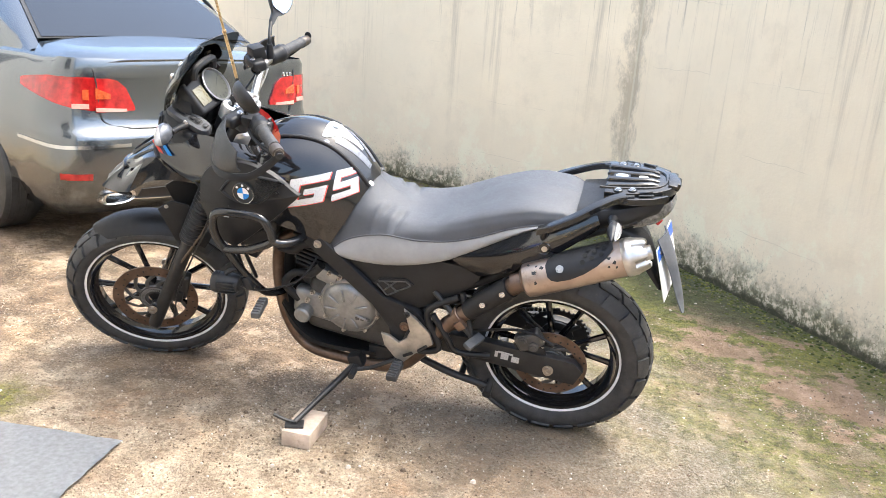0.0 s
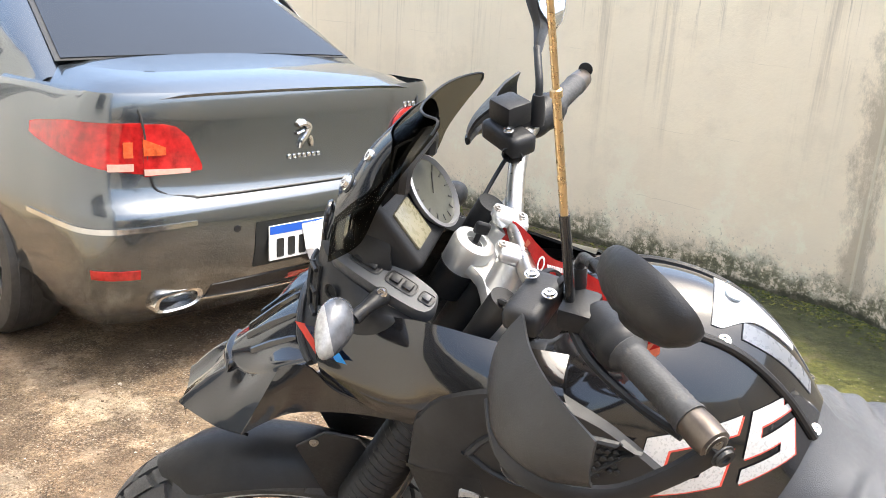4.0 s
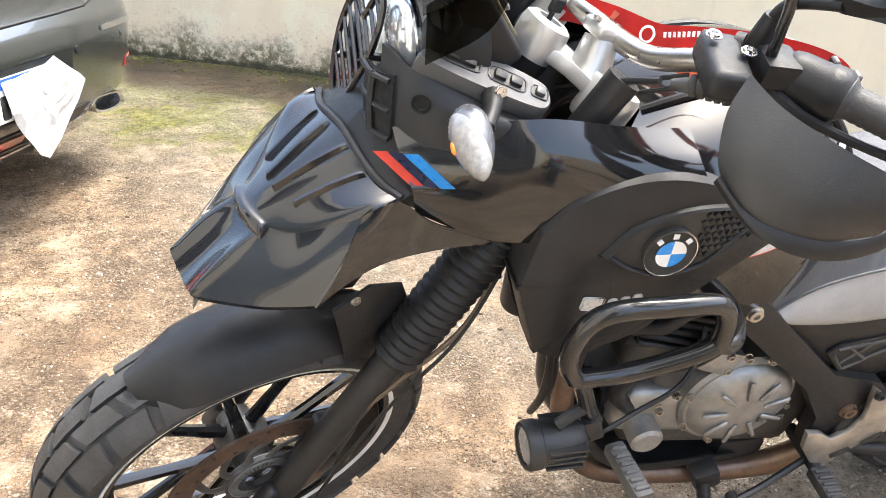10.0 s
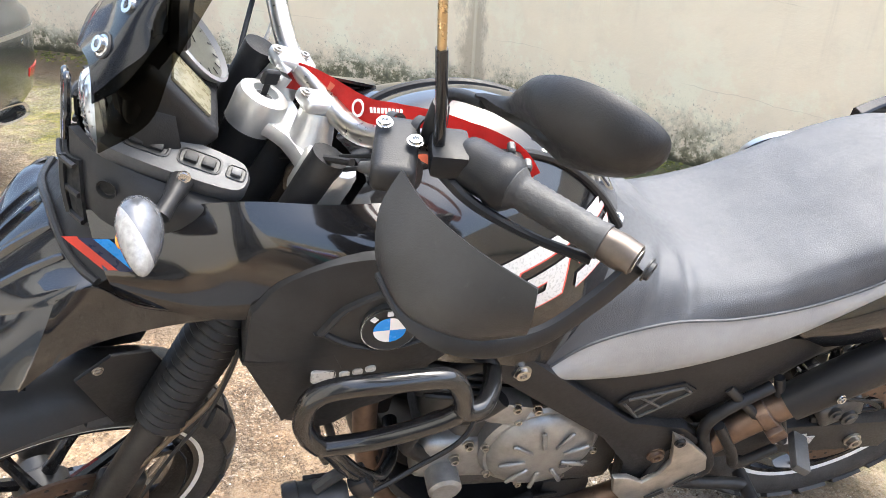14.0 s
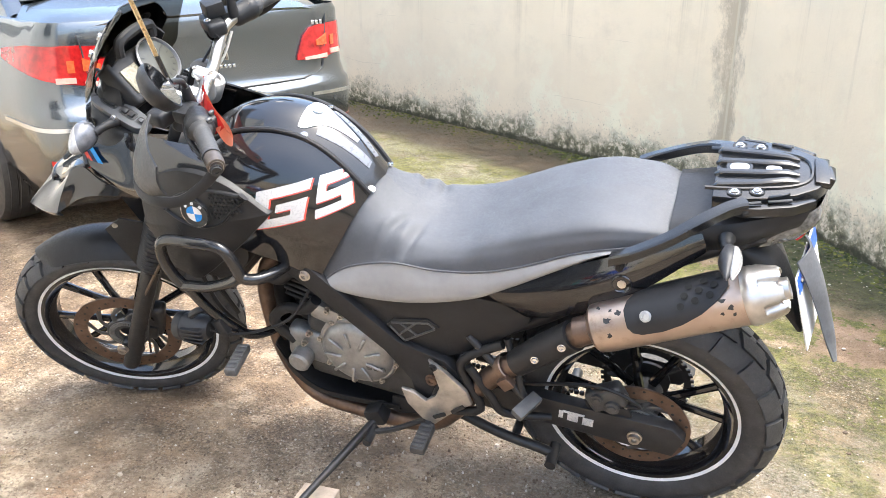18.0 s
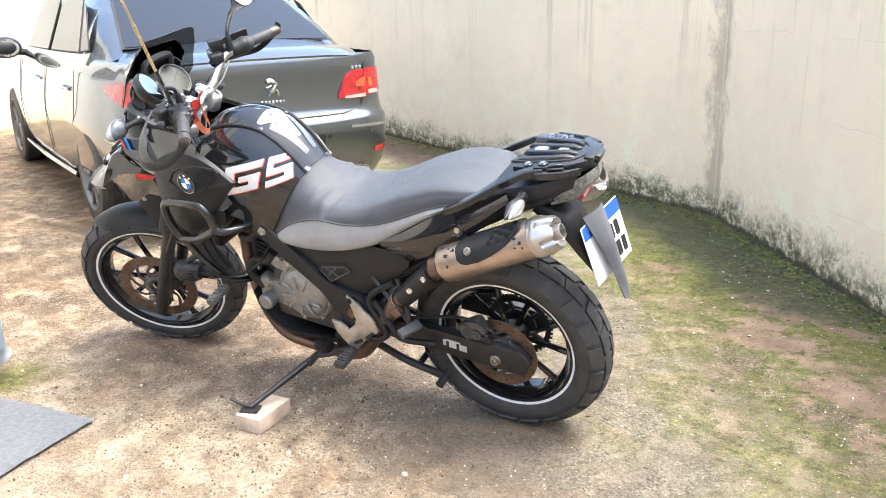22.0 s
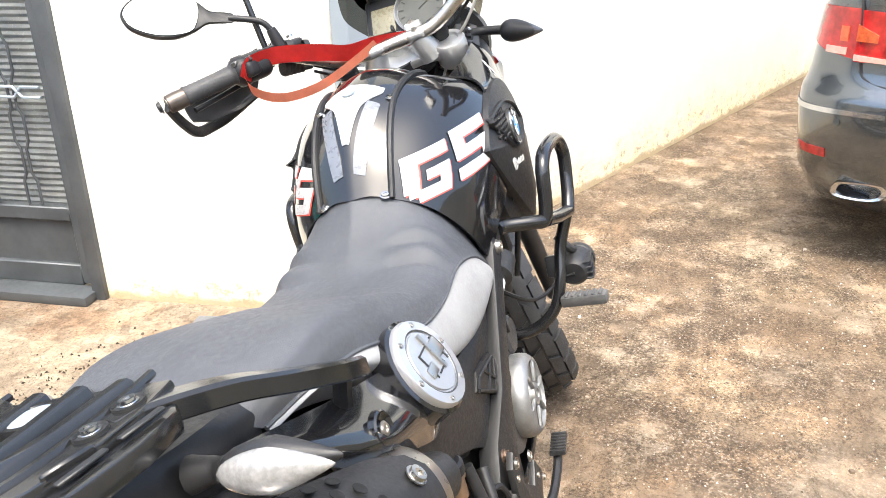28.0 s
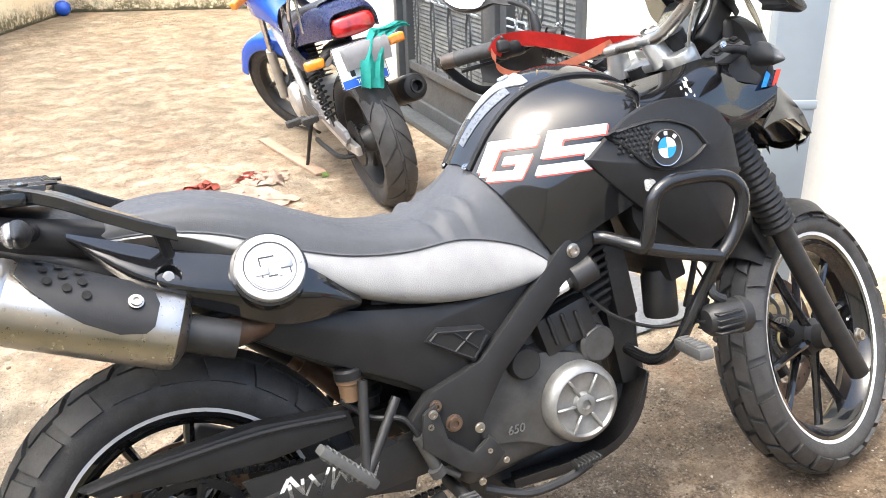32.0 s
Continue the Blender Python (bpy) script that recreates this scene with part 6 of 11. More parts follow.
P("dial_face", bm, plain("dial_grey", (.060, .060, .048), .35, 0, .15, 40, coat=.15), "pale dial face", dash)
bm = bmesh.new()
for k in range(11):
    a = radians(210 - 24 * k)
    box(bm, (.009, .002, .0008), (.042 * math.cos(a), .042 * math.sin(a), .0086), (0, 0, math.degrees(a)))
box(bm, (.036, .0018, .001), (-.012, -.008, .009), (0, 0, 215))
bm.transform(GAUGE)
P("dial_mark", bm, INK, "", dash)
bm = bmesh.new()
box(bm, (.054, .060, .006), (.086, .004, .002), (0, 0, 0), .003)
bm.transform(GAUGE @ pose(0, 0, 0, 0, 0, 0))
P("display", bm, plain("lcd_grey_green", (.17, .155, .10), .3, 0, .08, coat=.15), "grey-green display", dash)
bm = bmesh.new()
tube(bm, [(1.170, .060, 1.155), (1.165, .055, 1.185), (1.160, 0, 1.195), (1.165, -.055, 1.185), (1.170, -.060, 1.155)], .012, 8, 3)
P("device_mount", bm, SATIN_BLACK, "black mounting bar behind the screen")

# forks, clamps (turned with the bars)
def leg(h):
    return 1.443 - math.tan(RAKE) * (h - .32)


for s in (1, -1):
    y = s * .100
    bm = bmesh.new()
    tube(bm, [(leg(.225), y, .225), (leg(.40), y, .40), (leg(.63), y, .63)], [.0235, .0240, .0240], 18, 3)
    box(bm, (.052, .032, .062), (leg(.30) + .012, y, .30), (0, -28, 0), .014, 3)
    slider = P("fork_leg", bm, MATT_BLACK, "black fork leg with rubber boot", None, STEER)
    bm = bmesh.new()
    prof = []
    length = .265
    for k in range(17):
        prof += [(.0345, length * k / 17), (.0390, length * (k + .5) / 17)]
    prof = [(.024, 0)] + prof + [(.031, length), (.024, length)]
    lathe(bm, prof, frame_to((leg(.615), y, .615), (leg(.90), y, .90)), 28)
    P("fork_boot", bm, SATIN_BLACK, "ribbed black rubber boot", slider)
    bm = bmesh.new()
    rod(bm, (leg(.84), y, .84), (leg(1.055), y, 1.055), .0215, 18)
    P("fork_tube", bm, SATIN_BLACK, "", slider)
    bolt("axle_nut", slider, (1.475, s * .125, .320), (1.475, s * .3, .320), .013, .012, STEEL)
bm = bmesh.new()
h, x = .865, leg(.865)
box(bm, (.062, .200, .032), (x - .012, 0, h), (0, -28, 0), .012, 3)
for y in (.100, -.100):
    lathe(bm, [(0, -.022), (.036, -.022), (.038, -.016), (.038, .018), (.034, .024), (.024, .024), (.022, .018), (0, .018)], frame_to((x, y, h), (leg(h + .2), y, h + .2)), 28)
P("lower_clamp", bm, MATT_BLACK, "", None, STEER)
# upper clamp: a waisted alloy casting that carries fork tops, bar risers and the ignition lock
BRIGHT_ALLOY = plain("bright_cast_alloy", (.58, .58, .57), .38, .75, .12, 30, .15, 300)
slope_ = frame_to((1.058, 0, 1.012), Vector((1.058, 0, 1.012)) + AXIS)
turn_ = slope_ if abs((slope_.to_3x3() @ Vector((1, 0, 0))).x) > .5 else slope_ @ pose(0, 0, 0, 0, 0, -90)
turn_ = turn_ if (turn_.to_3x3() @ Vector((1, 0, 0))).x > 0 else turn_ @ pose(0, 0, 0, 0, 0, 180)
bm = bmesh.new()
plate(bm, [(q.x, q.y) for q in spline([(.058, .022, 0), (.062, 0, 0), (.058, -.022, 0), (.030, -.050, 0), (.022, -.110, 0), (.0, -.134, 0), (-.030, -.125, 0), (-.036, -.095, 0), (-.020, -.050, 0), (-.018, 0, 0), (-.020, .050, 0), (-.036, .095, 0), (-.030, .125, 0), (.0, .134, 0), (.022, .110, 0), (.030, .050, 0)], 3, True)], .020, turn_, .005)
clamp = P("upper_clamp", bm, BRIGHT_ALLOY, "cast alloy fork clamp with bar risers", None, TURNED, angle=35)
for y in (.100, -.100):
    bm = bmesh.new()
    lathe(bm, [(.0, -.034), (.032, -.034), (.034, -.028), (.034, .014), (.031, .019), (.022, .019), (.020, .013), (0, .013)], turn_ @ pose(-.006, y, 0), 32)
    P("fork_boss", bm, BRIGHT_ALLOY, "", clamp)
bm = bmesh.new()
lathe(bm, [(.0, -.026), (.030, -.026), (.032, .010), (.030, .018), (.024, .022), (.016, .022), (.014, .014), (0, .014)], turn_ @ pose(.048, 0, .010), 32)
P("lock_ring", bm, BRIGHT_ALLOY, "", clamp)
bm = bmesh.new()
lathe(bm, [(.0, -.075), (.027, -.075), (.029, -.03), (.031, -.026), (0, -.026)], turn_ @ pose(.048, 0, .010), 28)
lathe(bm, [(.0, .0145), (.0125, .0145), (.0125, .012)], turn_ @ pose(.048, 0, .010), 24)
P("ignition_lock", bm, SATIN_BLACK, "black ignition lock", clamp)
for s in (1, -1):
    bm = bmesh.new()
    tube(bm, [(1.058, s * .058, 1.010), (1.048, s * .051, 1.032), (1.039, s * .044, 1.056)], [.029, .025, .021], 18, 4)
    P("bar_riser", bm, BRIGHT_ALLOY, "", clamp)
    bm = bmesh.new()
    box(bm, (.054, .036, .018), (1.036, s * .043, 1.066), (0, -24, s * 4), .008, 3)
    P("riser_cap", bm, BRIGHT_ALLOY, "", clamp)
    for dx in (-.016, .018):
        a = Vector((1.036 + dx, s * .043, 1.0755 + dx * .42))
        bolt("riser_bolt", clamp, a, a + Vector((-.4, 0, 1)), .0055, .004, STEEL)
bm = bmesh.new()
tube(bm, [(leg(.86) - .005, 0, .84), (leg(1.03) - .01, 0, 1.02)], .03, 16, 2)
P("steering_head", bm, MATT_BLACK)
bm = bmesh.new()
box(bm, (.008, .003, .03), (1.086, -.004, 1.058), (0, -20, 0), .001, 1)
box(bm, (.022, .008, .02), (1.078, -.004, 1.078), (0, -20, 0), .003, 1)
P("ignition_key", bm, SATIN_BLACK, "", None, TURNED)

SCUFFED = plain("scuffed_black_plastic", (.020, .020, .021), .42, 0, .3, 16, .2, 500, dirt=(.11, .11, .105), dirt_amount=.10)
GUARDS = TURNED @ Matrix.Translation((0, .018, 0))
# handlebar with grips, levers, guards, mirrors
HB = [(1.022, 0, 1.058), (1.022, .055, 1.058), (1.016, .100, 1.064), (1.003, .160, 1.096), (.985, .205, 1.118)]
GRIPS = {1: (Vector((.955, .290, 1.1205)), Vector((.902, .422, 1.1160))), -1: (Vector((.930, -.284, 1.1215)), Vector((.858, -.400, 1.1140)))}
bm = bmesh.new()
tube(bm, [GRIPS[-1][1], GRIPS[-1][0]] + [(x, -y, z) for x, y, z in HB[:0:-1]] + HB + [GRIPS[1][0], GRIPS[1][1]], .0135, 14, 5)
P("handlebar", bm, STEEL, "bright alloy handlebar", None, BARS)
for s in (1, -1):
    g0, g1 = GRIPS[s]
    bm = bmesh.new()
    prof = [(.0, -.010), (.0235, -.010), (.0245, .004), (.0195, .009)]
    for k in range(10):
        prof += [(.0180, .011 + .0086 * k), (.0172, .015 + .0086 * k)]
    prof += [(.0180, .099), (.0190, .102), (.0190, .106), (0, .106)]
    lathe(bm, prof, frame_to(g0, g1), 18)
    grip = P("grip", bm, RUBBER, "black ribbed rubber grip", None, BARS)
    bm = bmesh.new()
    lathe(bm, [(0, .104), (.0170, .104), (.0182, .122), (.0170, .140), (.011, .143), (.008, .143), (.007, .138), (0, .138)], frame_to(g0, g1), 18)
    P("bar_end", bm, plain("worn_bar_end", (.12, .10, .085), .38, .7, .2, 60) if s > 0 else bpy.data.materials["worn_bar_end"], "worn bar-end weight", grip)
    bm = bmesh.new()
    c = Vector((.962, s * .268, 1.127))
    lathe(bm, [(.0, -.004), (.020, -.004), (.025, .002), (.027, .012), (.027, .040), (.029, .044), (.029, .060), (.024, .066), (0, .066)], frame_to(Vector((.976, s * .232, 1.1195)), g0), 26)
    box(bm, (.034, .046, .030), c + Vector((-.016, 0, -.008)), (0, 0, -31 * s), .010, 3)
    sw = P("switch_block", bm, SATIN_BLACK, "black handlebar switch block", None, BARS)
    for k in range(3):
        bm = bmesh.new()
        box(bm, (.008, .014, .010), c + Vector((-.026, s * (-.012 + .014 * k), .010 - .012 * (k % 2))), (0, 0, -31 * s), .002, 1)
        P("switch", bm, GREY_CASTING if k != 1 else SATIN_BLACK, "", sw)
    bm = bmesh.new()
    tube(bm, [(1.000, s * .225, 1.112), (.990, s * .275, 1.100), (.956, s * .335, 1.092), (.918, s * .382, 1.088)], [.009, .006, .005, .006], 8)
    box(bm, (.04, .05, .03), (.992, s * .228, 1.128), (0, 0, -31 * s), .008, 2)
    P("lever", bm, SATIN_BLACK, "black hand lever", None, BARS)
    if s < 0:
        bm = bmesh.new()
        box(bm, (.045, .05, .035), (1.010, s * .205, 1.160), (0, 0, -31 * s), .006, 2)
        P("fluid_reservoir", bm, SATIN_BLACK, "black brake fluid reservoir", None, BARS)
    # hand guard
    HG = [[(1.050, .242, 1.152), (1.046, .290, 1.144), (1.026, .350, 1.139), (.996, .404, 1.133)],
          [(1.076, .254, 1.122), (1.076, .308, 1.104), (1.052, .364, 1.098), (1.000, .413, 1.110)],
          [(1.088, .276, 1.084), (1.086, .326, 1.068), (1.052, .376, 1.068), (.999, .413, 1.086)],
          [(1.086, .292, 1.064), (1.078, .340, 1.052), (1.042, .382, 1.054), (.994, .408, 1.070)]]
    bm = bmesh.new()
    sheet(bm, HG, s, 5, 4, 0.004)
    hg = P("hand_guard", bm, SCUFFED, "scuffed matt black plastic hand guard", None, GUARDS)
    bm = bmesh.new()
    path_ = spline([(1.088, s * .286, 1.066), (1.076, s * .342, 1.050), (1.036, s * .386, 1.046), (.975, s * .404, 1.052), (.920, s * .408, 1.086), (.882, s * .408, 1.122)], 5)
    rings = []
    for i, q in enumerate(path_):
        d_ = (path_[min(i + 1, len(path_) - 1)] - path_[max(i - 1, 0)]).normalized()
        side_ = d_.cross(Vector((0, s, .35))).normalized()
        up_ = d_.cross(side_)
        w_ = float(np.interp(i / (len(path_) - 1), [0, .3, .7, 1], [.004, .011, .010, .011]))
        rings.append([q + side_ * a * w_ + up_ * b * .006 for a, b in ((-1, -.6), (-.6, -1), (.6, -1), (1, -.6), (1, .6), (.6, 1), (-.6, 1), (-1, .6))])
    skin(bm, rings)
    P("guard_arm", bm, SATIN_BLACK, "", hg, angle=35)
    bolt("arm_bolt", hg, (.880, s * .418, 1.126), (.80, s * .60, 1.12), .010, .006, MATT_BLACK)
    bm = bmesh.new()
    box(bm, (.046, .088, .034), (1.030, s * .194, 1.125), (0, 0, -31 * s), .012, 3)
    P("guard_bracket", bm, SATIN_BLACK, "", hg)
    for dy in (-.018, .018):
        a = Vector((1.024 - .008 * dy / .018, s * (.188 + dy), 1.1475))
        bolt("bracket_bolt", hg, a, a + Vector((0, 0, 1)), .007, .004)
    # mirror
    bm = bmesh.new()
    tube(bm, [(.985, s * .206, 1.128), (.984, s * .207, 1.152), (.983, s * .209, 1.176)], [.0125, .012, .009], 12, 3)
    tube(bm, [(.983, s * .209, 1.172), (.982, s * .218, 1.192), (.982, s * .240, 1.207), (.981, s * .273, 1.223)], .0062, 10, 5)
    mir = P("mirror", bm, SATIN_BLACK, "black rear-view mirror on a stalk", None, TURNED)
    lng = Vector((-.225, s * .885, .40)).normalized()
    upw = Vector((.52, s * -.20, .84))
    upw = (upw - lng * upw.dot(lng)).normalized()
    back = lng.cross(upw) * s
    root_ = Vector((.981, s * .268, 1.221))
    out = [(.0, .009), (.038, .011), (.058, .026), (.088, .044), (.125, .049), (.165, .037), (.190, .014), (.195, -.006), (.180, -.029), (.140, -.044), (.100, -.043), (.066, -.028), (.042, -.012), (.0, -.009)]
    pts = spline([(a, b, 0) for a, b in out], 3, True)
    mid_ = Vector((.118, 0, 0))
    bm = bmesh.new()
    rings = []
    for sc, dp in ((.95, -.004), (1.0, -.006), (1.02, .0), (.99, .008), (.84, .020), (.5, .029), (.15, .032)):
        rings.append([root_ + lng * (mid_.x + (q.x - mid_.x) * sc) + upw * q.y * sc + back * dp * min(1.0, .25 + q.x * 9) for q in pts])
    skin(bm, rings)
    P("mirror_shell", bm, SATIN_BLACK, "", mir)
    glass_ = spline([(a, b, 0) for a, b in out[2:12]], 3, True)
    bm = bmesh.new()
    bm.faces.new([bm.verts.new(root_ + lng * (mid_.x + (q.x - mid_.x) * .94) + upw * q.y * .91 - back * .0068) for q in glass_])
    bmesh.ops.solidify(bm, geom=list(bm.faces), thickness=.0005)
    P("mirror_glass", bm, MIRROR, "", mir)
# cables from the bars
random.seed(3)
for k, pts in enumerate((
        [(1.050, .160, 1.076), (1.063, .116, 1.048), (1.078, .070, 1.005), (1.072, .035, .960), (1.06, 0, .90)],
        [(1.020, .170, 1.070), (1.045, .120, 1.030), (1.066, .060, .985), (1.055, .010, .93), (1.05, -.02, .88)],
        [(1.015, .165, 1.080), (1.040, .110, 1.040), (1.075, .050, 1.000), (1.090, -.010, .95), (1.08, -.03, .88)],
        [(.985, -.235, 1.115), (1.040, -.165, 1.080), (1.095, -.085, 1.010), (1.100, -.030, .93)],
        [(.995, -.190, 1.098), (1.020, -.150, 1.050), (1.070, -.100, 1.000), (1.080, -.040, .92)])):
    bm = bmesh.new()
    tube(bm, pts, (.0044, .0030, .0028, .0034, .0032)[k], 8)
    P("cable", bm, SATIN_BLACK if k < 4 else bpy.data.materials.get("pale_hose") or plain("pale_hose", (.42, .40, .36), .5, 0, .15, 30), "black control cable" if k < 4 else "pale throttle hose", None, TURNED)
for s in (1, -1):
    for y in (.155, .185):
        bm = bmesh.new()
        lathe(bm, [(.0138, -.005), (.0162, -.005), (.0162, .005), (.0138, .005)], frame_to((1.012 - (y - .155) * .45, s * y, 1.1135 + (y - .155) * .4), (.990, s * .205, 1.130)), 16, True)
        P("cable_tie", bm, SATIN_BLACK, "", None, BARS)
bm = bmesh.new()
boot_line = [(.0, 0), (.017, 0)]
for k in range(5):
    boot_line += [(.0185 - .0016 * k, .004 + .009 * k), (.0185 - .0016 * k, .009 + .009 * k), (.0145 - .0014 * k, .0105 + .009 * k)]
boot_line += [(.008, .054), (.0058, .066), (0, .066)]
lathe(bm, boot_line, frame_to((1.018, .212, 1.096), (1.060, .145, 1.070)), 20)
P("rubber_boot", bm, RUBBER, "ribbed rubber cable boot", None, BARS)
for pts in ([(1.10, .05, .90), (1.085, .12, .78), (1.05, .16, .66), (1.035, .15, .54), (1.02, .10, .43)], [(1.09, .03, .89), (1.075, .10, .76), (1.03, .14, .62), (1.01, .12, .50)], [(1.11, -.05, .90), (1.085, -.12, .78), (1.05, -.15, .66), (1.03, -.12, .52)]):
    bm = bmesh.new()
    tube(bm, pts, .0065, 8)
    P("cable", bm, SATIN_BLACK, "black control cable")
# line-cutter mast
bm = bmesh.new()
tube(bm, [(1.003, .226, 1.130), (1.008, .225, 1.19), (1.016, .223, 1.254)], .0060, 10, 2)
mast = P("line_cutter_mast", bm, TUBE_BLACK, "telescopic mast on the handlebar", None, BARS)
way = Vector((.0128, -.003, .116)).normalized()
foot = Vector((1.016, .223, 1.254))
for a, b, r in ((0, .14, .0046), (.14, .27, .0037), (.27, .38, .0030)):
    bm = bmesh.new()
    rod(bm, foot + way * a, foot + way * b, r, 10)
    lathe(bm, [(r, 0), (r * 1.35, .001), (r * 1.35, .008), (r, .009)], frame_to(foot + way * (b - .009), foot + way * b), 12)
    P("mast_section", bm, bpy.data.materials.get("brass_rod") or plain("brass_rod", (.55, .40, .22), .3, .9, .15), "", mast)


def ribbon(points, width, up, material, name, parent, thick=.0012, label=""):
    path = spline(points, 6)
    bm = bmesh.new()
    prev = None
    faces = []
    for i, p in enumerate(path):
        d = (path[min(i + 1, len(path) - 1)] - path[max(i - 1, 0)]).normalized()
        u = Vector(up[min(int(i / len(path) * len(up)), len(up) - 1)])
        w = (u - d * u.dot(d)).normalized() * width / 2
        cur = (bm.verts.new(p - w), bm.verts.new(p + w))
        if prev:
            faces.append(bm.faces.new((prev[0], prev[1], cur[1], cur[0])))
        prev = cur
    bmesh.ops.solidify(bm, geom=faces, thickness=thick)
    return P(name, bm, material, label, parent)


strap = thing("camera_strap", "red printed camera strap draped over the handlebar", "strap", bike.matrix_basis.copy())

# strap: from the key over the riser and along the tank to the left bar, with a loop below
ribbon([(1.060, -.048, 1.050), (1.036, -.016, 1.060), (1.020, .035, 1.072), (1.000, .089, 1.078), (.984, .130, 1.096), (.966, .172, 1.114), (.948, .220, 1.130), (.925, .262, 1.132), (.912, .280, 1.112)], .033, [(-.45, -.15, 1), (-.35, -.1, 1), (-.3, 0, 1), (-.45, 0, .8)], RED, "strap_band", strap, label="red printed webbing")
ribbon([(.912, .280, 1.122), (.905, .272, 1.085), (.912, .230, 1.055), (.940, .165, 1.046), (.985, .100, 1.056), (1.022, .030, 1.075)], .018, [(-.3, 0, 1)], bpy.data.materials.get("strap_back") or plain("strap_back", (.62, .22, .13), .7, 0, .15, 30), "strap_band", strap, label="paler back of the webbing")
bm = bmesh.new()
box(bm, (.012, .030, .020), (1.052, -.040, 1.068), (20, 20, 20), .002, 1)
P("strap_tag", bm, WHITE, "white sewn-on tag", strap)
out_ = Vector((.90, .10, .38)).normalized()
bm = bmesh.new()
lathe(bm, [(.0075, .0), (.0105, .0), (.0105, .0008), (.0075, .0008)], frame_to(Vector((1.004, .080, 1.0775)) + out_ * .0022, Vector((1.004, .080, 1.0775)) + out_), 20, True)
P("print_ring", bm, WHITE, "white printed ring", strap)
for k in range(9):
    bm = bmesh.new()
    q = Vector((.998, .100, 1.088)).lerp(Vector((.982, .138, 1.110)), k / 8)
    box(bm, (.0008, .0032, .006), q + out_ * .0022, (22, -12, 20), 0, 1)
    P("print_bar", bm, WHITE, "white lettering bar", strap)
for o in strap.children:
    o.matrix_basis = TURNED

# front mudguard, front caliper
bm = bmesh.new()
cols = []
for k in range(13):
    a = radians(62 + 73 * k / 12)
    r = .338 + .012 * (k / 12)
    w = (.060 + .012 * math.sin(math.pi * min(1, k / 9))) * (0.55 if k == 0 else 0.85 if k == 1 else 1)
    row = []
    for j in range(9):
        b = (j - 4) / 4
        drop = .030 * b * b + .012 * b ** 4
        row.append(bm.verts.new((1.475 + (r - drop) * math.cos(a), w * b, .320 + (r - drop) * math.sin(a))))
    cols.append(row)
for a, b in zip(cols, cols[1:]):
    for j in range(8):
        bm.faces.new((a[j], b[j], b[j + 1], a[j + 1]))
bmesh.ops.recalc_face_normals(bm, faces=bm.faces)
bmesh.ops.solidify(bm, geom=list(bm.faces), thickness=.004)
fender = P("front_mudguard", bm, SATIN_BLACK, "matt black front wheel mudguard", None, STEER)
for s in (1, -1):
    bm = bmesh.new()
    bike_plate(bm, [(1.375, .725), (1.325, .755), (1.275, .735), (1.235, .62), (1.27, .56), (1.345, .585)], s * .066, .006, .002)
    P("mudguard_stay", bm, SATIN_BLACK, "", fender)
    for x, z in ((1.345, .735), (1.275, .605)):
        bolt("stay_bolt", fender, (x, s * .069, z), (x, s * .2, z), .006, .004, STEEL)
bm = bmesh.new()
box(bm, (.07, .045, .11), (1.372, .082, .395), (0, -20, 0), .014, 3)
box(bm, (.045, .055, .05), (1.385, .085, .36), (0, -20, 0), .010, 2)
lathe(bm, [(0, 0), (.016, 0), (.016, .006), (0, .006)], frame_to((1.372, .105, .41), (1.372, .2, .41)), 16)
P("front_caliper", bm, MATT_BLACK, "black front brake caliper", None, STEER)
bm = bmesh.new()
tube(bm, [(1.37, .10, .45), (1.33, .12, .53), (1.28, .13, .60), (1.21, .14, .70), (1.16, .12, .82), (1.12, .08, .92)], .0042, 8)
P("brake_hose", bm, bpy.data.materials.get("brown_hose") or plain("brown_hose", (.10, .07, .045), .45), "brownish brake hose", None, STEER)
bm = bmesh.new()
tube(bm, [(1.40, .13, .30), (1.36, .135, .42), (1.29, .135, .55), (1.22, .145, .68), (1.16, .125, .82), (1.12, .085, .92)], .003, 6)
P("sensor_wire", bm, SATIN_BLACK, "", None, STEER)

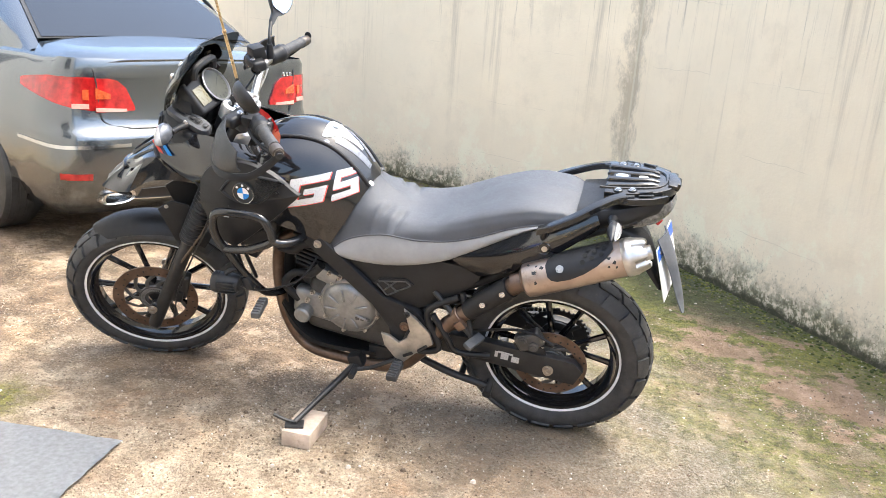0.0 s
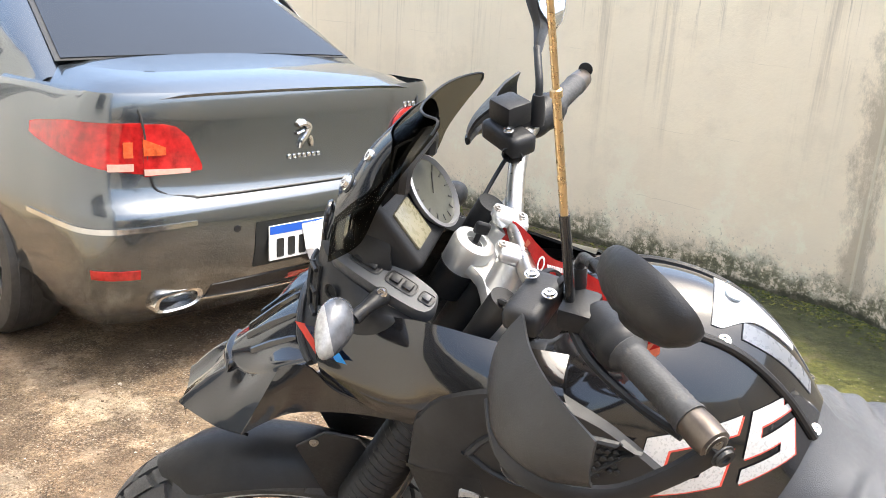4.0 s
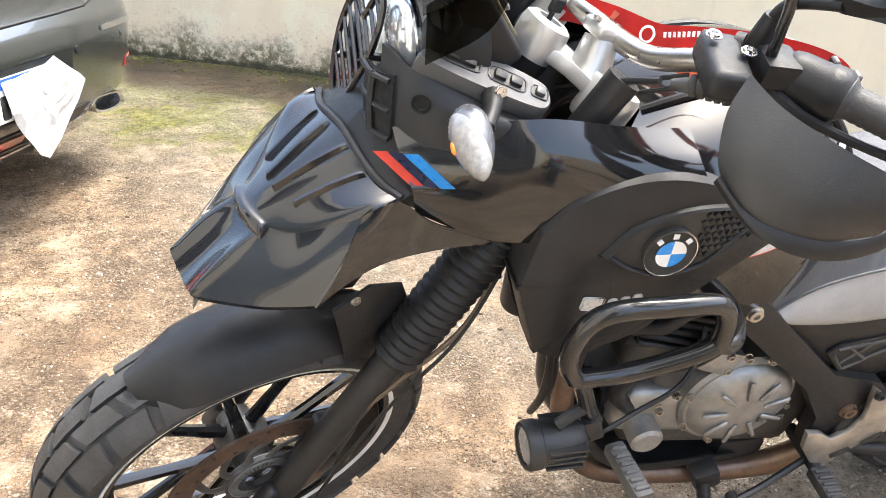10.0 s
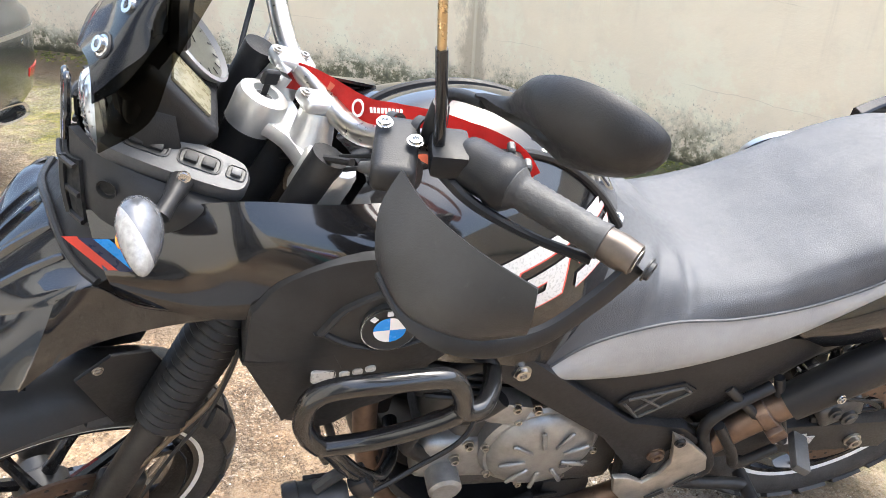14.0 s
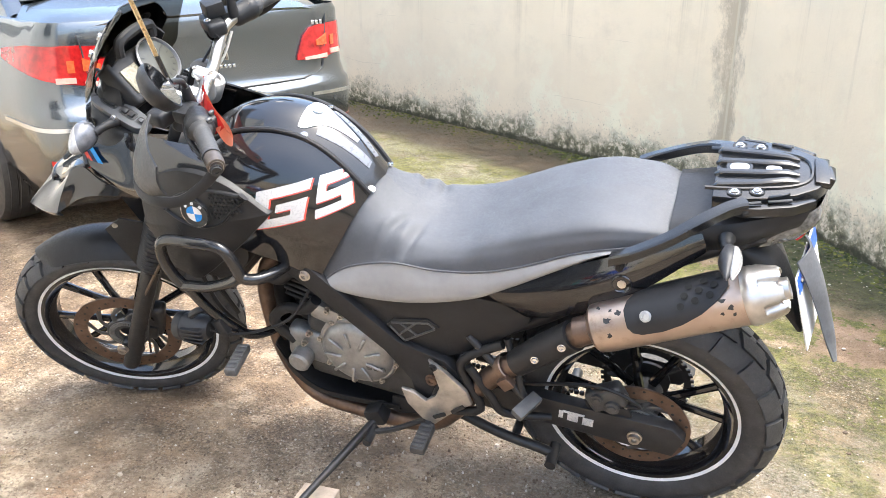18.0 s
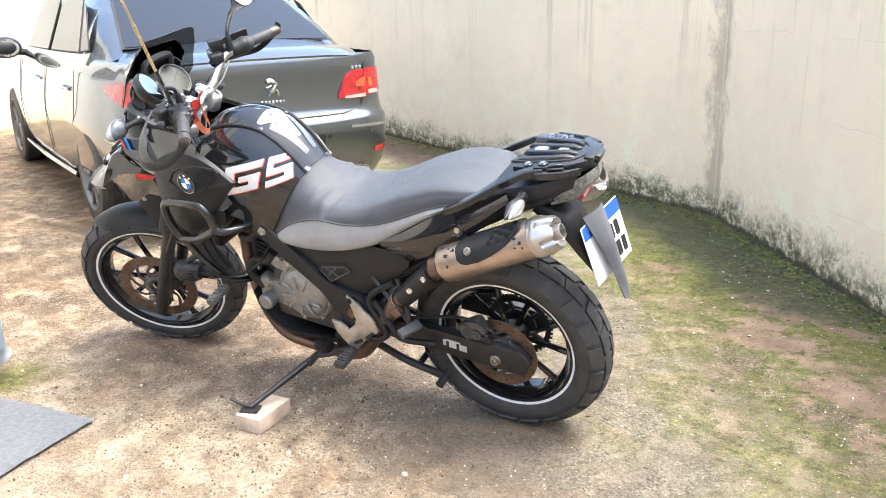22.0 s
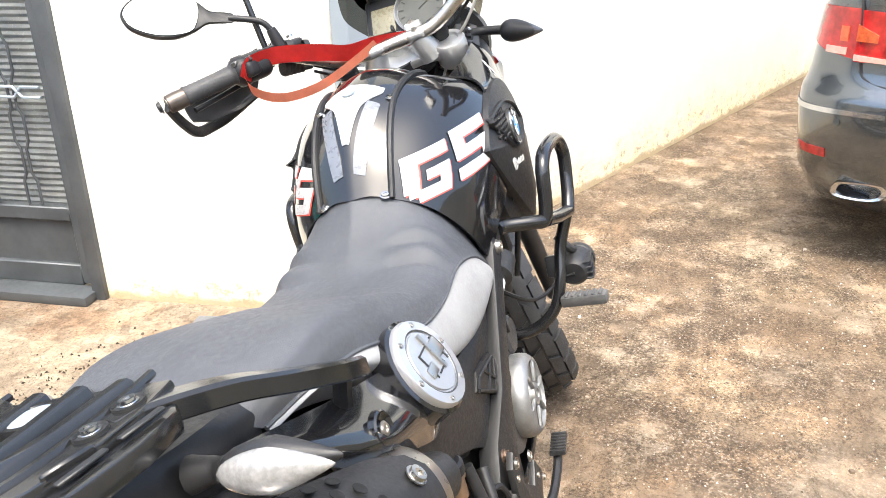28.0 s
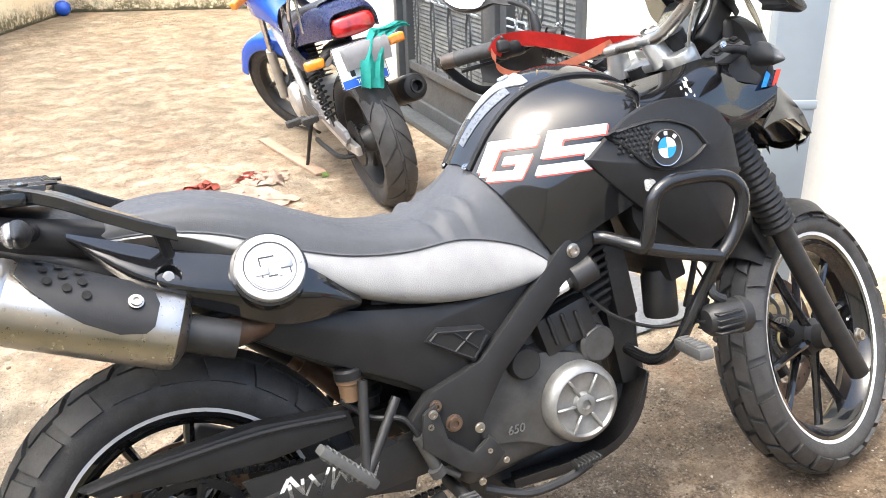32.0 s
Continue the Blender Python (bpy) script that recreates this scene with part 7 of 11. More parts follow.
# crash bars with pegs and fog lamps
for s in (1, -1):
    bm = bmesh.new()
    loop = [(.80, .165, .715), (.812, .205, .720), (.835, .240, .726), (.862, .250, .735), (.868, .253, .765), (.876, .255, .792), (.890, .256, .812), (.915, .258, .820), (.965, .260, .822), (1.015, .258, .820), (1.045, .254, .808), (1.060, .250, .785), (1.066, .245, .745), (1.060, .240, .705), (1.045, .237, .676)]
    if s < 0:
        loop = [(.80, .165, .712), (.821, .175, .709), (.845, .225, .697), (.862, .243, .692), (.868, .252, .725), (.874, .257, .765), (.887, .260, .790), (.915, .263, .803), (.965, .267, .805), (1.02, .271, .798), (1.05, .274, .780), (1.062, .275, .752), (1.055, .272, .715), (1.035, .268, .675), (1.011, .264, .648)]
    tube(bm, [(x, s * y, z) for x, y, z in loop], .0135, 12, 4)
    crash = P("crash_bar", bm, TUBE_BLACK, "black tubular crash bar")
    bm = bmesh.new()
    tube(bm, [(1.045, .236, .672), (.97, .240, .682), (.885, .250, .722), (.86, .248, .745)] if s > 0 else [(1.011, -.264, .648), (.94, -.255, .666), (.864, -.244, .690)], .0135, 12, 4)
    P("cross_tube", bm, TUBE_BLACK, "", crash)
    bm = bmesh.new()
    tube(bm, [(1.011, -.262, .648), (.989, -.235, .584), (.955, -.222, .52), (.935, -.195, .465), (.922, -.137, .436), (.91, -.05, .45)] if s < 0 else [(1.035, s * .236, .672), (1.005, s * .225, .60), (.975, s * .205, .54), (.95, s * .175, .485), (.92, s * .12, .46), (.91, s * .05, .455)], .0125, 12, 4)
    P("lower_tube", bm, TUBE_BLACK, "", crash)
    bm = bmesh.new()
    box(bm, (.028, .036, .045), (.985, s * .215, .545), (0, 20, 0), .005)
    P("peg_clamp", bm, MATT_BLACK, "", crash)
    # highway peg
    bm = bmesh.new()
    box(bm, (.030, .095, .022), (0, s * .055, 0), (0, 0, 0), .006, 2)
    for k in range(6):
        box(bm, (.024, .008, .006), (0, s * (.020 + .014 * k), .012), (0, 0, 0), .002, 1)
    bm.transform(Matrix.Translation((.938, s * .212, .487)) @ pose(0, 0, 0, 0, 0, s * 8))
    P("highway_peg", bm, bpy.data.materials.get("worn_grey_rubber") or plain("worn_grey_rubber", (.085, .085, .085), .6, 0, .2, 30, .2, 300), "worn grey folding foot peg", crash)
    # fog lamp
    c = Vector((1.06, .240, .545)) if s > 0 else Vector((1.03, -.252, .524))
    bm = bmesh.new()
    lathe(bm, [(0, -.055), (.022, -.055), (.030, -.045), (.033, -.02), (.034, .012), (.036, .014), (.036, .028), (.033, .034), (.028, .034), (.028, .028), (0, .028)], frame_to(c, c + Vector((1, s * .05, -.02))), 28)
    for k in range(4):
        box(bm, (.055, .070, .004), c + Vector((-.022, 0, -.018 + .012 * k)), (0, 0, 0), .001, 1)
    fog = P("fog_lamp", bm, MATT_BLACK, "black round fog lamp on the crash bar")
    bm = bmesh.new()
    lathe(bm, [(.028, .030), (.02, .033), (0, .034)], frame_to(c, c + Vector((1, s * .05, -.02))), 24)
    P("lens", bm, LENS, "", fog)
    bm = bmesh.new()
    tube(bm, [c + Vector((-.01, 0, .036)), c + Vector((-.03, -s * .005, .05)), (1.010, s * .228, .600)], .009, 8)
    P("lamp_bracket", bm, MATT_BLACK, "", fog)
    bm = bmesh.new()
    tube(bm, [c + Vector((-.055, 0, 0)), (.97, s * .22, .52), (.90, s * .19, .52), (.82, s * .17, .56), (.78, s * .12, .62)], .004, 6)
    P("lamp_wire", bm, SATIN_BLACK, "", fog)

# engine
bm = bmesh.new()
box(bm, (.36, .23, .22), (.66, 0, .40), (0, -8, 0), .04, 3)
box(bm, (.20, .17, .12), (.76, 0, .50), (0, -20, 0), .03, 3)
crank = P("crankcase", bm, GREY_CASTING, "grey cast engine crankcase")
bm = bmesh.new()
box(bm, (.15, .17, .15), (.79, 0, .60), (0, -18, 0), .01)
cylinder = P("cylinder", bm, MATT_BLACK, "black finned cylinder")
for k in range(7):
    bm = bmesh.new()
    box(bm, (.17, .20, .010), (.79, 0, .545 + .018 * k), (0, -18, 0), .003, 1)
    P("cooling_fin", bm, MATT_BLACK, "", cylinder)
bm = bmesh.new()
box(bm, (.17, .19, .075), (.765, 0, .70), (0, -18, 0), .02, 3)
P("cylinder_head", bm, MATT_BLACK, "")
# left cover
bm = bmesh.new()
lathe(bm, [(0, -.06), (.098, -.06), (.103, -.02), (.103, .006), (.097, .012), (.092, .012), (.088, .020), (.072, .030), (.040, .034), (0, .034)], frame_to((.675, .130, .455), (.675, .40, .455)), 44)
lc = P("left_engine_cover", bm, ALU, "grey alloy round engine cover with radial ribs")
for k in range(9):
    a = 2 * math.pi * k / 9
    bm = bmesh.new()
    box(bm, (.045, .006, .008), (.675 + .055 * math.cos(a), .166, .455 + .055 * math.sin(a)), (0, -math.degrees(a), 0), .002, 1)
    P("cover_rib", bm, ALU, "", lc)
for k in range(8):
    a = 2 * math.pi * (k + .3) / 8
    bolt("cover_screw", lc, (.675 + .100 * math.cos(a), .140, .455 + .100 * math.sin(a)), (.675 + .100 * math.cos(a), .4, .455 + .100 * math.sin(a)), .006, .008, STEEL)
bm = bmesh.new()
box(bm, (.15, .05, .10), (.805, .105, .425), (0, -10, 0), .02, 3)
lathe(bm, [(0, 0), (.028, 0), (.028, .045), (.022, .05), (0, .05)], frame_to((.835, .12, .405), (.835, .3, .405)), 24)
box(bm, (.07, .04, .05), (.745, .125, .56), (0, -20, 0), .01)
P("pump_housing", bm, ALU, "alloy pump housing")
for k, (x, z) in enumerate(((.80, .49), (.735, .575), (.70, .565), (.82, .455))):
    bolt("case_screw", crank, (x, .138, z), (x, .4, z), .007, .012, STEEL)
bm = bmesh.new()
tube(bm, [(.86, .12, .44), (.90, .13, .50), (.86, .13, .55), (.80, .135, .56), (.76, .14, .60)], .014, 10)
P("coolant_hose", bm, SATIN_BLACK, "black coolant hose")
bm = bmesh.new()
tube(bm, [(.92, .10, .62), (.86, .12, .63), (.82, .12, .66), (.75, .11, .66)], .014, 10)
P("coolant_hose", bm, SATIN_BLACK, "black coolant hose")
bm = bmesh.new()
for k in range(3):
    box(bm, (.014, .003, .013), (.638 - .018 * k, .1655, .432), (0, 0, 0), .002, 1)
P("maker_bars", bm, GREY_CASTING, "", lc)
# right covers
bm = bmesh.new()
panel(bm, [(.56, .48), (.53, .42), (.55, .36), (.63, .34), (.70, .31), (.78, .33), (.80, .40), (.79, .47), (.72, .50), (.62, .51)], -1, .128, .004, .05)
rc = P("right_engine_cover", bm, GREY_CASTING, "grey cast engine side cover")
bm = bmesh.new()
lathe(bm, [(0, -.04), (.078, -.04), (.080, .0), (.078, .012), (.070, .022), (.064, .024), (.060, .018), (.024, .014), (.020, .024), (.010, .026), (.009, .018), (0, .018)], frame_to((.748, -.142, .395), (.748, -.4, .395)), 40)
cc = P("clutch_cover", bm, ALU, "light grey round clutch cover with six ribs", rc)
for k in range(6):
    a = 2 * math.pi * k / 6
    bm = bmesh.new()
    box(bm, (.040, .008, .006), (.748 + .042 * math.cos(a), -.164, .395 + .042 * math.sin(a)), (0, -math.degrees(a), 0), .002, 1)
    P("cover_rib", bm, ALU, "", rc)
bm = bmesh.new()
lathe(bm, [(0, 0), (.038, 0), (.038, .03), (.032, .036), (0, .036)], frame_to((.808, -.10, .495), (.808, -.4, .495)), 28)
P("water_pump", bm, GREY_CASTING, "", rc)
bm = bmesh.new()
lathe(bm, [(0, 0), (.033, 0), (.033, .03), (.028, .036), (0, .036)], frame_to((.640, -.115, .500), (.640, -.4, .500)), 28)
P("filter_cap", bm, MATT_BLACK, "", rc)
bm = bmesh.new()
box(bm, (.12, .05, .08), (.745, -.11, .545), (0, -15, 0), .012)
for k in range(3):
    box(bm, (.008, .054, .06), (.71 + .03 * k, -.115, .545), (0, -15, 0), .002, 1)
P("sensor_cover", bm, MATT_BLACK, "black plastic cover")
bm = bmesh.new()
lathe(bm, [(0, 0), (.016, 0), (.016, .05), (.028, .055), (.028, .10), (.022, .106), (0, .106)], frame_to((.70, -.15, .625), (.82, -.16, .665)), 20)
P("coolant_cap", bm, MATT_BLACK, "black ribbed coolant cap")
bm = bmesh.new()
lathe(bm, [(0.0163, .012), (.0175, .012), (.0175, .040), (.0163, .040)], frame_to((.70, -.15, .625), (.82, -.16, .665)), 20, True)
P("label_band", bm, WHITE, "")
writing("size_number", "650", .024, ALU, rc, pose(.610, -.1335, .372, 90, 0, 0), .0012, 'CENTER', 0.2)
bm = bmesh.new()
box(bm, (.06, .05, .26), (.905, -.045, .50), (0, -8, 0), .012, 2)
box(bm, (.05, .05, .16), (.895, -.075, .60), (0, -8, 0), .010, 2)
P("engine_mount", bm, MATT_BLACK, "black engine mount bracket")
# radiator and oil canister
bm = bmesh.new()
box(bm, (.04, .26, .24), (.985, 0, .70), (0, -14, 0), .008)
rad = P("radiator", bm, MATT_BLACK, "black finned radiator")
for k in range(12):
    bm = bmesh.new()
    box(bm, (.044, .22, .004), (.985 + .0045 * (k - 6) * -.9 + .002, 0, .60 + .0175 * k), (0, -14, 0))
    P("fin", bm, MATT_BLACK, "", rad)
bm = bmesh.new()
lathe(bm, [(0, 0), (.034, 0), (.036, .008), (.036, .085), (.03, .10), (0, .10)], frame_to((1.0, -.075, .50), (1.0, -.075, .7)), 24)
P("oil_canister", bm, MATT_BLACK, "black cylindrical oil canister")
# bash plate
bm = bmesh.new()
for s in (1, -1):
    sheet(bm, [[(.94, .0, .40), (.90, 0, .30), (.80, 0, .235), (.60, 0, .23)], [(.935, .10, .40), (.895, .11, .305), (.80, .11, .245), (.60, .105, .24)], [(.925, .118, .40), (.88, .125, .33), (.80, .125, .275), (.60, .12, .265)]], s, 4, 3, .004)
P("bash_plate", bm, SATIN_BLACK, "black plastic engine guard")

def base_angle(fr, s):
    """The angle of the outer upper side round a silencer's axis, in degrees."""
    up = Matrix(fr).to_3x3().inverted() @ Vector((0, s, .35))
    return math.degrees(math.atan2(up.y, up.x))


# exhaust: two headers, collector, two silencers
for s in (1, -1):
    bm = bmesh.new()
    pts = [(.86, .05, .66), (.93, .06, .62), (.955, .065, .50), (.935, .075, .33), (.86, .09, .225), (.72, .105, .208), (.58, .115, .212)] if s > 0 else [(.86, -.03, .66), (.92, -.02, .60), (.925, -.02, .48), (.90, -.02, .34), (.84, -.02, .25), (.72, -.02, .225), (.58, -.03, .23)]
    if s > 0:
        pts += [(.50, .13, .25), (.44, .14, .315), (.36, .15, .43), (.27, .165, .53), (.13, .185, .66), (.09, .19, .70)]
        tube(bm, pts, [.020] * 6 + [.022, .025, .026, .026, .026, .028, .030], 16, 5)
        P("exhaust_pipe", bm, RUSTY, "heat-browned steel exhaust pipe")
    else:
        tube(bm, [(.36, -.03, .66), (.26, -.08, .685), (.17, -.14, .685), (.10, -.19, .69)], .026, 14, 5)
        P("exhaust_pipe", bm, RUSTY, "heat-browned steel exhaust pipe")
    a, b = Vector((.100, s * .195, .690)), Vector((-.215, s * .165, .815))
    fr = frame_to(a, b) @ Matrix.Diagonal((.79, .79, 1, 1) if s > 0 else (.92, .92, 1, 1))
    bm = bmesh.new()
    f0 = 0 if s > 0 else .046
    lathe(bm, [(0, f0), (.035, f0), (.052, f0 + .006), (.064, f0 + .014), (.067, f0 + .03), (.067, .322), (.0, .322)], fr, 40)
    muf = P("silencer", bm, RUSTY if s > 0 else STEEL, "bead-blasted steel silencer, browned by heat" if s > 0 else "brushed steel silencer")
    if s > 0:
        muf.data.materials[0] = bpy.data.materials.get("browned_silencer") or plain("browned_silencer", (.40, .325, .275), .36, .9, .3, 6, .15, 300, dirt=(.10, .045, .025), dirt_amount=.24)
    if s > 0:
        # flaked soot marks round both ends
        random.seed(21)
        for u0, q0, big in ((.036, -60, .008), (.052, -28, .012), (.060, -48, .007), (.050, 4, .009), (.075, -40, .010), (.268, -20, .009), (.280, -4, .010), (.284, 12, .006), (.262, 6, .006)):
            bm = bmesh.new()
            mark = []
            for k in range(11):
                a_, r_ = 2 * math.pi * k / 11, big * random.uniform(.35, 1.0)
                q_ = radians(base_angle(fr, s) + q0) + r_ * math.cos(a_) / .067
                mark.append(bm.verts.new(fr @ Vector((.0674 * math.cos(q_), .0674 * math.sin(q_), u0 + r_ * math.sin(a_) * .8))))
            bm.faces.new(mark)
            P("soot_mark", bm, INK, "", muf)
    bm = bmesh.new()
    rod(bm, fr @ Vector((0, 0, -.03)), fr @ Vector((0, 0, f0 + .01)), .030, 18)
    P("inlet_pipe", bm, RUSTY if s > 0 else MATT_BLACK, "", muf)
    bm = bmesh.new()
    lathe(bm, [(.0675, .303), (.0705, .308), (.0705, .322), (.0690, .324), (.0690, .334), (.066, .342), (.057, .366), (.050, .372), (.047, .366), (.041, .352), (.028, .348), (.026, .380), (.021, .381), (.020, .34), (0, .34)], fr, 96)
    inv_ = fr.inverted()
    for v in bm.verts:
        q = inv_ @ v.co
        r_, a_ = math.hypot(q.x, q.y), math.atan2(q.y, q.x)
        if q.z > .338 and r_ > .048:
            k_ = max(0.0, math.cos(6 * a_)) ** 1.5
            v.co = fr @ Vector((q.x * (1 - .13 * k_), q.y * (1 - .13 * k_), q.z - .009 * k_))
    P("end_cap", bm, bpy.data.materials.get("dull_alloy_cap") or plain("dull_alloy_cap", (.50, .48, .46), .36, .95, .2, 18, dirt=(.16, .12, .09), dirt_amount=.1), "dented bright end cap", muf)
    bm = bmesh.new()
    lathe(bm, [(0, .344), (.019, .344)], fr, 20)
    P("outlet", bm, INK, "", muf)
    bm = bmesh.new()
    # heat shield: a strip of the cylinder's outer upper side
    base = base_angle(fr, s)
    outline = [(.088, 6, 40), (.096, -6, 58), (.112, -13, 76), (.15, -15, 96), (.19, -9, 104), (.23, 4, 108), (.262, 22, 110), (.285, 44, 110)]
    if s < 0:
        outline = [(.095, -6, 24), (.105, -16, 40), (.14, -22, 56), (.19, -16, 64), (.23, -4, 72), (.27, 14, 80), (.295, 30, 84)]
    flip = 1 if (Matrix(fr).to_3x3() @ Vector((math.cos(radians(base + 30)), math.sin(radians(base + 30)), 0))).z > (Matrix(fr).to_3x3() @ Vector((math.cos(radians(base - 30)), math.sin(radians(base - 30)), 0))).z else -1
    grid = []
    for u, lo, hi in outline:
        grid.append([bm.verts.new(fr @ Vector((.0755 * math.cos(radians(base + flip * (lo + (hi - lo) * j / 8))), .0755 * math.sin(radians(base + flip * (lo + (hi - lo) * j / 8))), u))) for j in range(9)])
    for g, h in zip(grid, grid[1:]):
        for j in range(8):
            bm.faces.new((g[j], g[j + 1], h[j + 1], h[j]))
    bmesh.ops.recalc_face_normals(bm, faces=bm.faces)
    bmesh.ops.solidify(bm, geom=list(bm.faces), thickness=.004)
    sh = P("heat_shield", bm, SATIN_BLACK, "black perforated heat shield", muf)
    for i in range(3):
        for j in range(3):
            q, u = radians(base + flip * (24 + 17 * j + 5 * i - (6 if s < 0 else 0))), .195 + .028 * i + .010 * j
            n = Vector((math.cos(q), math.sin(q), 0))
            at = fr @ (n * .0785 + Vector((0, 0, u)))
            bm = bmesh.new()
            lathe(bm, [(0, .0006), (.0068, .0006), (.0069, 0)], frame_to(at, at + Matrix(fr).to_3x3() @ n), 16)
            P("shield_hole", bm, HOLE_BLACK, "", sh)
    q = radians(base + flip * 20)
    n = Vector((math.cos(q), math.sin(q), 0))
    at = fr @ (n * .078 + Vector((0, 0, .128)))
    bolt("shield_bolt", sh, at, at + Matrix(fr).to_3x3() @ n, .009, .006, STEEL)
    bm = bmesh.new()
    rod(bm, (.04, s * .13, .80), (.03, s * .165, .745), .010, 8)
    P("silencer_hanger", bm, MATT_BLACK, "", muf)
# dark shield round the pipe before the silencer
bm = bmesh.new()
tube(bm, [(.265, .168, .536), (.20, .176, .598), (.135, .186, .658)], [.031, .034, .034], 18, 4)
shield = P("pipe_shield", bm, SATIN_BLACK, "dark pipe shield with two bolts")
for at_ in ((.215, .209, .592), (.155, .219, .648)):
    bolt("shield_bolt", shield, at_, (at_[0] - .05, at_[1] + .3, at_[2] + .05), .007, .005)
# exhaust clamp strap
bm = bmesh.new()
lathe(bm, [(.030, 0), (.033, .002), (.033, .022), (.030, .024)], frame_to((.30, .160, .50), (.25, .168, .555)), 24, True)
box(bm, (.03, .02, .03), (.285, .195, .495), (0, 40, 0), .003)
P("pipe_clamp", bm, RUSTY, "")

# side panels, badges, tail cowls, fuel cap
for s in (1, -1):
    bm = bmesh.new()
    panel(bm, [(.70, .655), (.52, .655), (.36, .685), (.235, .655), (.30, .58), (.40, .515), (.47, .488), (.545, .51), (.63, .585)] if s > 0 else
          [(.69, .655), (.52, .645), (.34, .670), (.10, .720), (.13, .680), (.25, .605), (.40, .525), (.46, .488), (.53, .51), (.63, .585)], s, .146, .010, .05)
    sp = P("side_panel", bm, SATIN_BLACK, "matt black plastic side panel")
    bm = bmesh.new()
    bike_plate(bm, [(.575, .578), (.555, .598), (.47, .612), (.445, .592), (.535, .532)], s * .157, .006, .002)
    P("cross_badge", bm, SATIN_BLACK, "raised crossed-bars relief", sp)
    for a, b in (((.56, .588), (.47, .602)), ((.565, .578), (.535, .540)), ((.47, .602), (.455, .590)), ((.455, .588), (.532, .540)), ((.54, .590), (.50, .560)), ((.50, .597), (.545, .555))):
        bm = bmesh.new()
        rod(bm, (a[0], s * .161, a[1]), (b[0], s * .161, b[1]), .0028, 6)
        P("relief_bar", bm, GREY_CASTING if s > 0 else SATIN_BLACK, "", sp)
    bm = bmesh.new()
    if s > 0:
        sheet(bm, [[(.345, .135, .735), (.24, .150, .775), (.13, .158, .820), (.02, .150, .865), (-.09, .130, .905)],
                   [(.325, .165, .715), (.23, .178, .735), (.12, .185, .775), (.01, .172, .825), (-.10, .140, .885)],
                   [(.245, .155, .660), (.18, .172, .685), (.09, .180, .735), (.0, .168, .790), (-.10, .135, .865)]], 1, 5, 4, .004)
    else:
        sheet(bm, [[(.345, .150, .700), (.27, .165, .772), (.155, .165, .806), (.05, .155, .838), (-.085, .138, .885)],
                   [(.342, .172, .690), (.26, .194, .728), (.15, .204, .757), (.03, .201, .802), (-.085, .150, .878)],
                   [(.337, .160, .680), (.216, .182, .682), (.12, .190, .724), (.0, .187, .790), (-.085, .142, .873)]], -1, 5, 4, .004)
    tc = P("tail_cowl", bm, GLOSS_BLACK, "gloss black tail side cowl", angle=35)
    bm = bmesh.new()
    lathe(bm, [(.010, -.003), (.016, .000), (.018, .003), (.020, .001), (.020, -.006)], frame_to((.045, .178 if s > 0 else -.199, .800), (.045, s * .5, .84)), 28)
    P("bolt_cup", bm, GLOSS_BLACK, "", tc)
    bolt("cowl_bolt", tc, (.045, .179 if s > 0 else -.200, .800), (.045, s * .5, .84), .007, .003, STEEL)
    # pillion grab rail
    bm = bmesh.new()
    path = spline([(.068, s * .183, .860), (.03, s * .184, .878), (-.03, s * .170, .908), (-.08, s * .145, .934), (-.13, s * .112, .951), (-.16, s * .098, .955)], 5)
    rings = []
    for i, q in enumerate(path):
        way = (path[min(i + 1, len(path) - 1)] - path[max(i - 1, 0)]).normalized()
        out = Vector((way.y, -way.x, 0)).normalized() * .013
        high = Vector((0, 0, .011))
        rings.append([q + out * a + high * b for a, b in ((-1, -.8), (-.8, -1), (.8, -1), (1, -.8), (1, .7), (.7, 1), (-.7, 1), (-1, .7))])
    skin(bm, rings, True, True)
    bmesh.ops.recalc_face_normals(bm, faces=bm.faces)
    gr = P("grab_rail", bm, RACK_BLACK, "flat black plastic grab rail", angle=35)
    bm = bmesh.new()
    rod(bm, (.045, s * .178, .868), (.055, s * .158, .815), .010, 8)
    P("rail_foot", bm, SATIN_BLACK, "", gr)
bm = bmesh.new()
cap_at, cap_to = (.196, -.200, .782), (.196, -.517, .95)
fr = frame_to(cap_at, cap_to)
lathe(bm, [(0, -.004), (.056, -.004), (.0565, .004), (.054, .009), (.042, .010), (.041, .008), (.038, .008), (.037, .010), (0, .010)], fr, 44)
collar = bmesh.new()
lathe(collar, [(.050, -.035), (.062, -.028), (.061, -.002), (.055, .001)], fr, 40)
P("cap_collar", collar, GLOSS_BLACK, "gloss black filler collar")
fcap = P("fuel_cap", bm, plain("satin_alloy_cap", (.50, .50, .51), .34, .75, .06, 20), "round satin alloy fuel cap with screws")
bm = bmesh.new()
box(bm, (.006, .05, .004), (.012, .006, .011))
box(bm, (.022, .022, .004), (.024, .004, .0115), (0, 0, 0), .002)
box(bm, (.022, .014, .003), (-.014, -.006, .0105), (0, 0, 0), .002)
bm.transform(fr)
P("cap_flap", bm, STEEL, "", fcap)
for sz, at_ in (((.030, .002, .002), (.0, .016, .0103)), ((.002, .034, .002), (-.015, .0, .0103)), ((.002, .034, .002), (.030, .0, .0103)), ((.020, .002, .002), (.004, -.016, .0103))):
    bm = bmesh.new()
    box(bm, sz, at_)
    bm.transform(fr)
    P("cap_gap", bm, INK, "", fcap)
bm = bmesh.new()
lathe(bm, [(.0400, .0095), (.0415, .0104), (.0425, .0095)], fr, 40)
P("cap_ring", bm, GREY_CASTING, "", fcap)
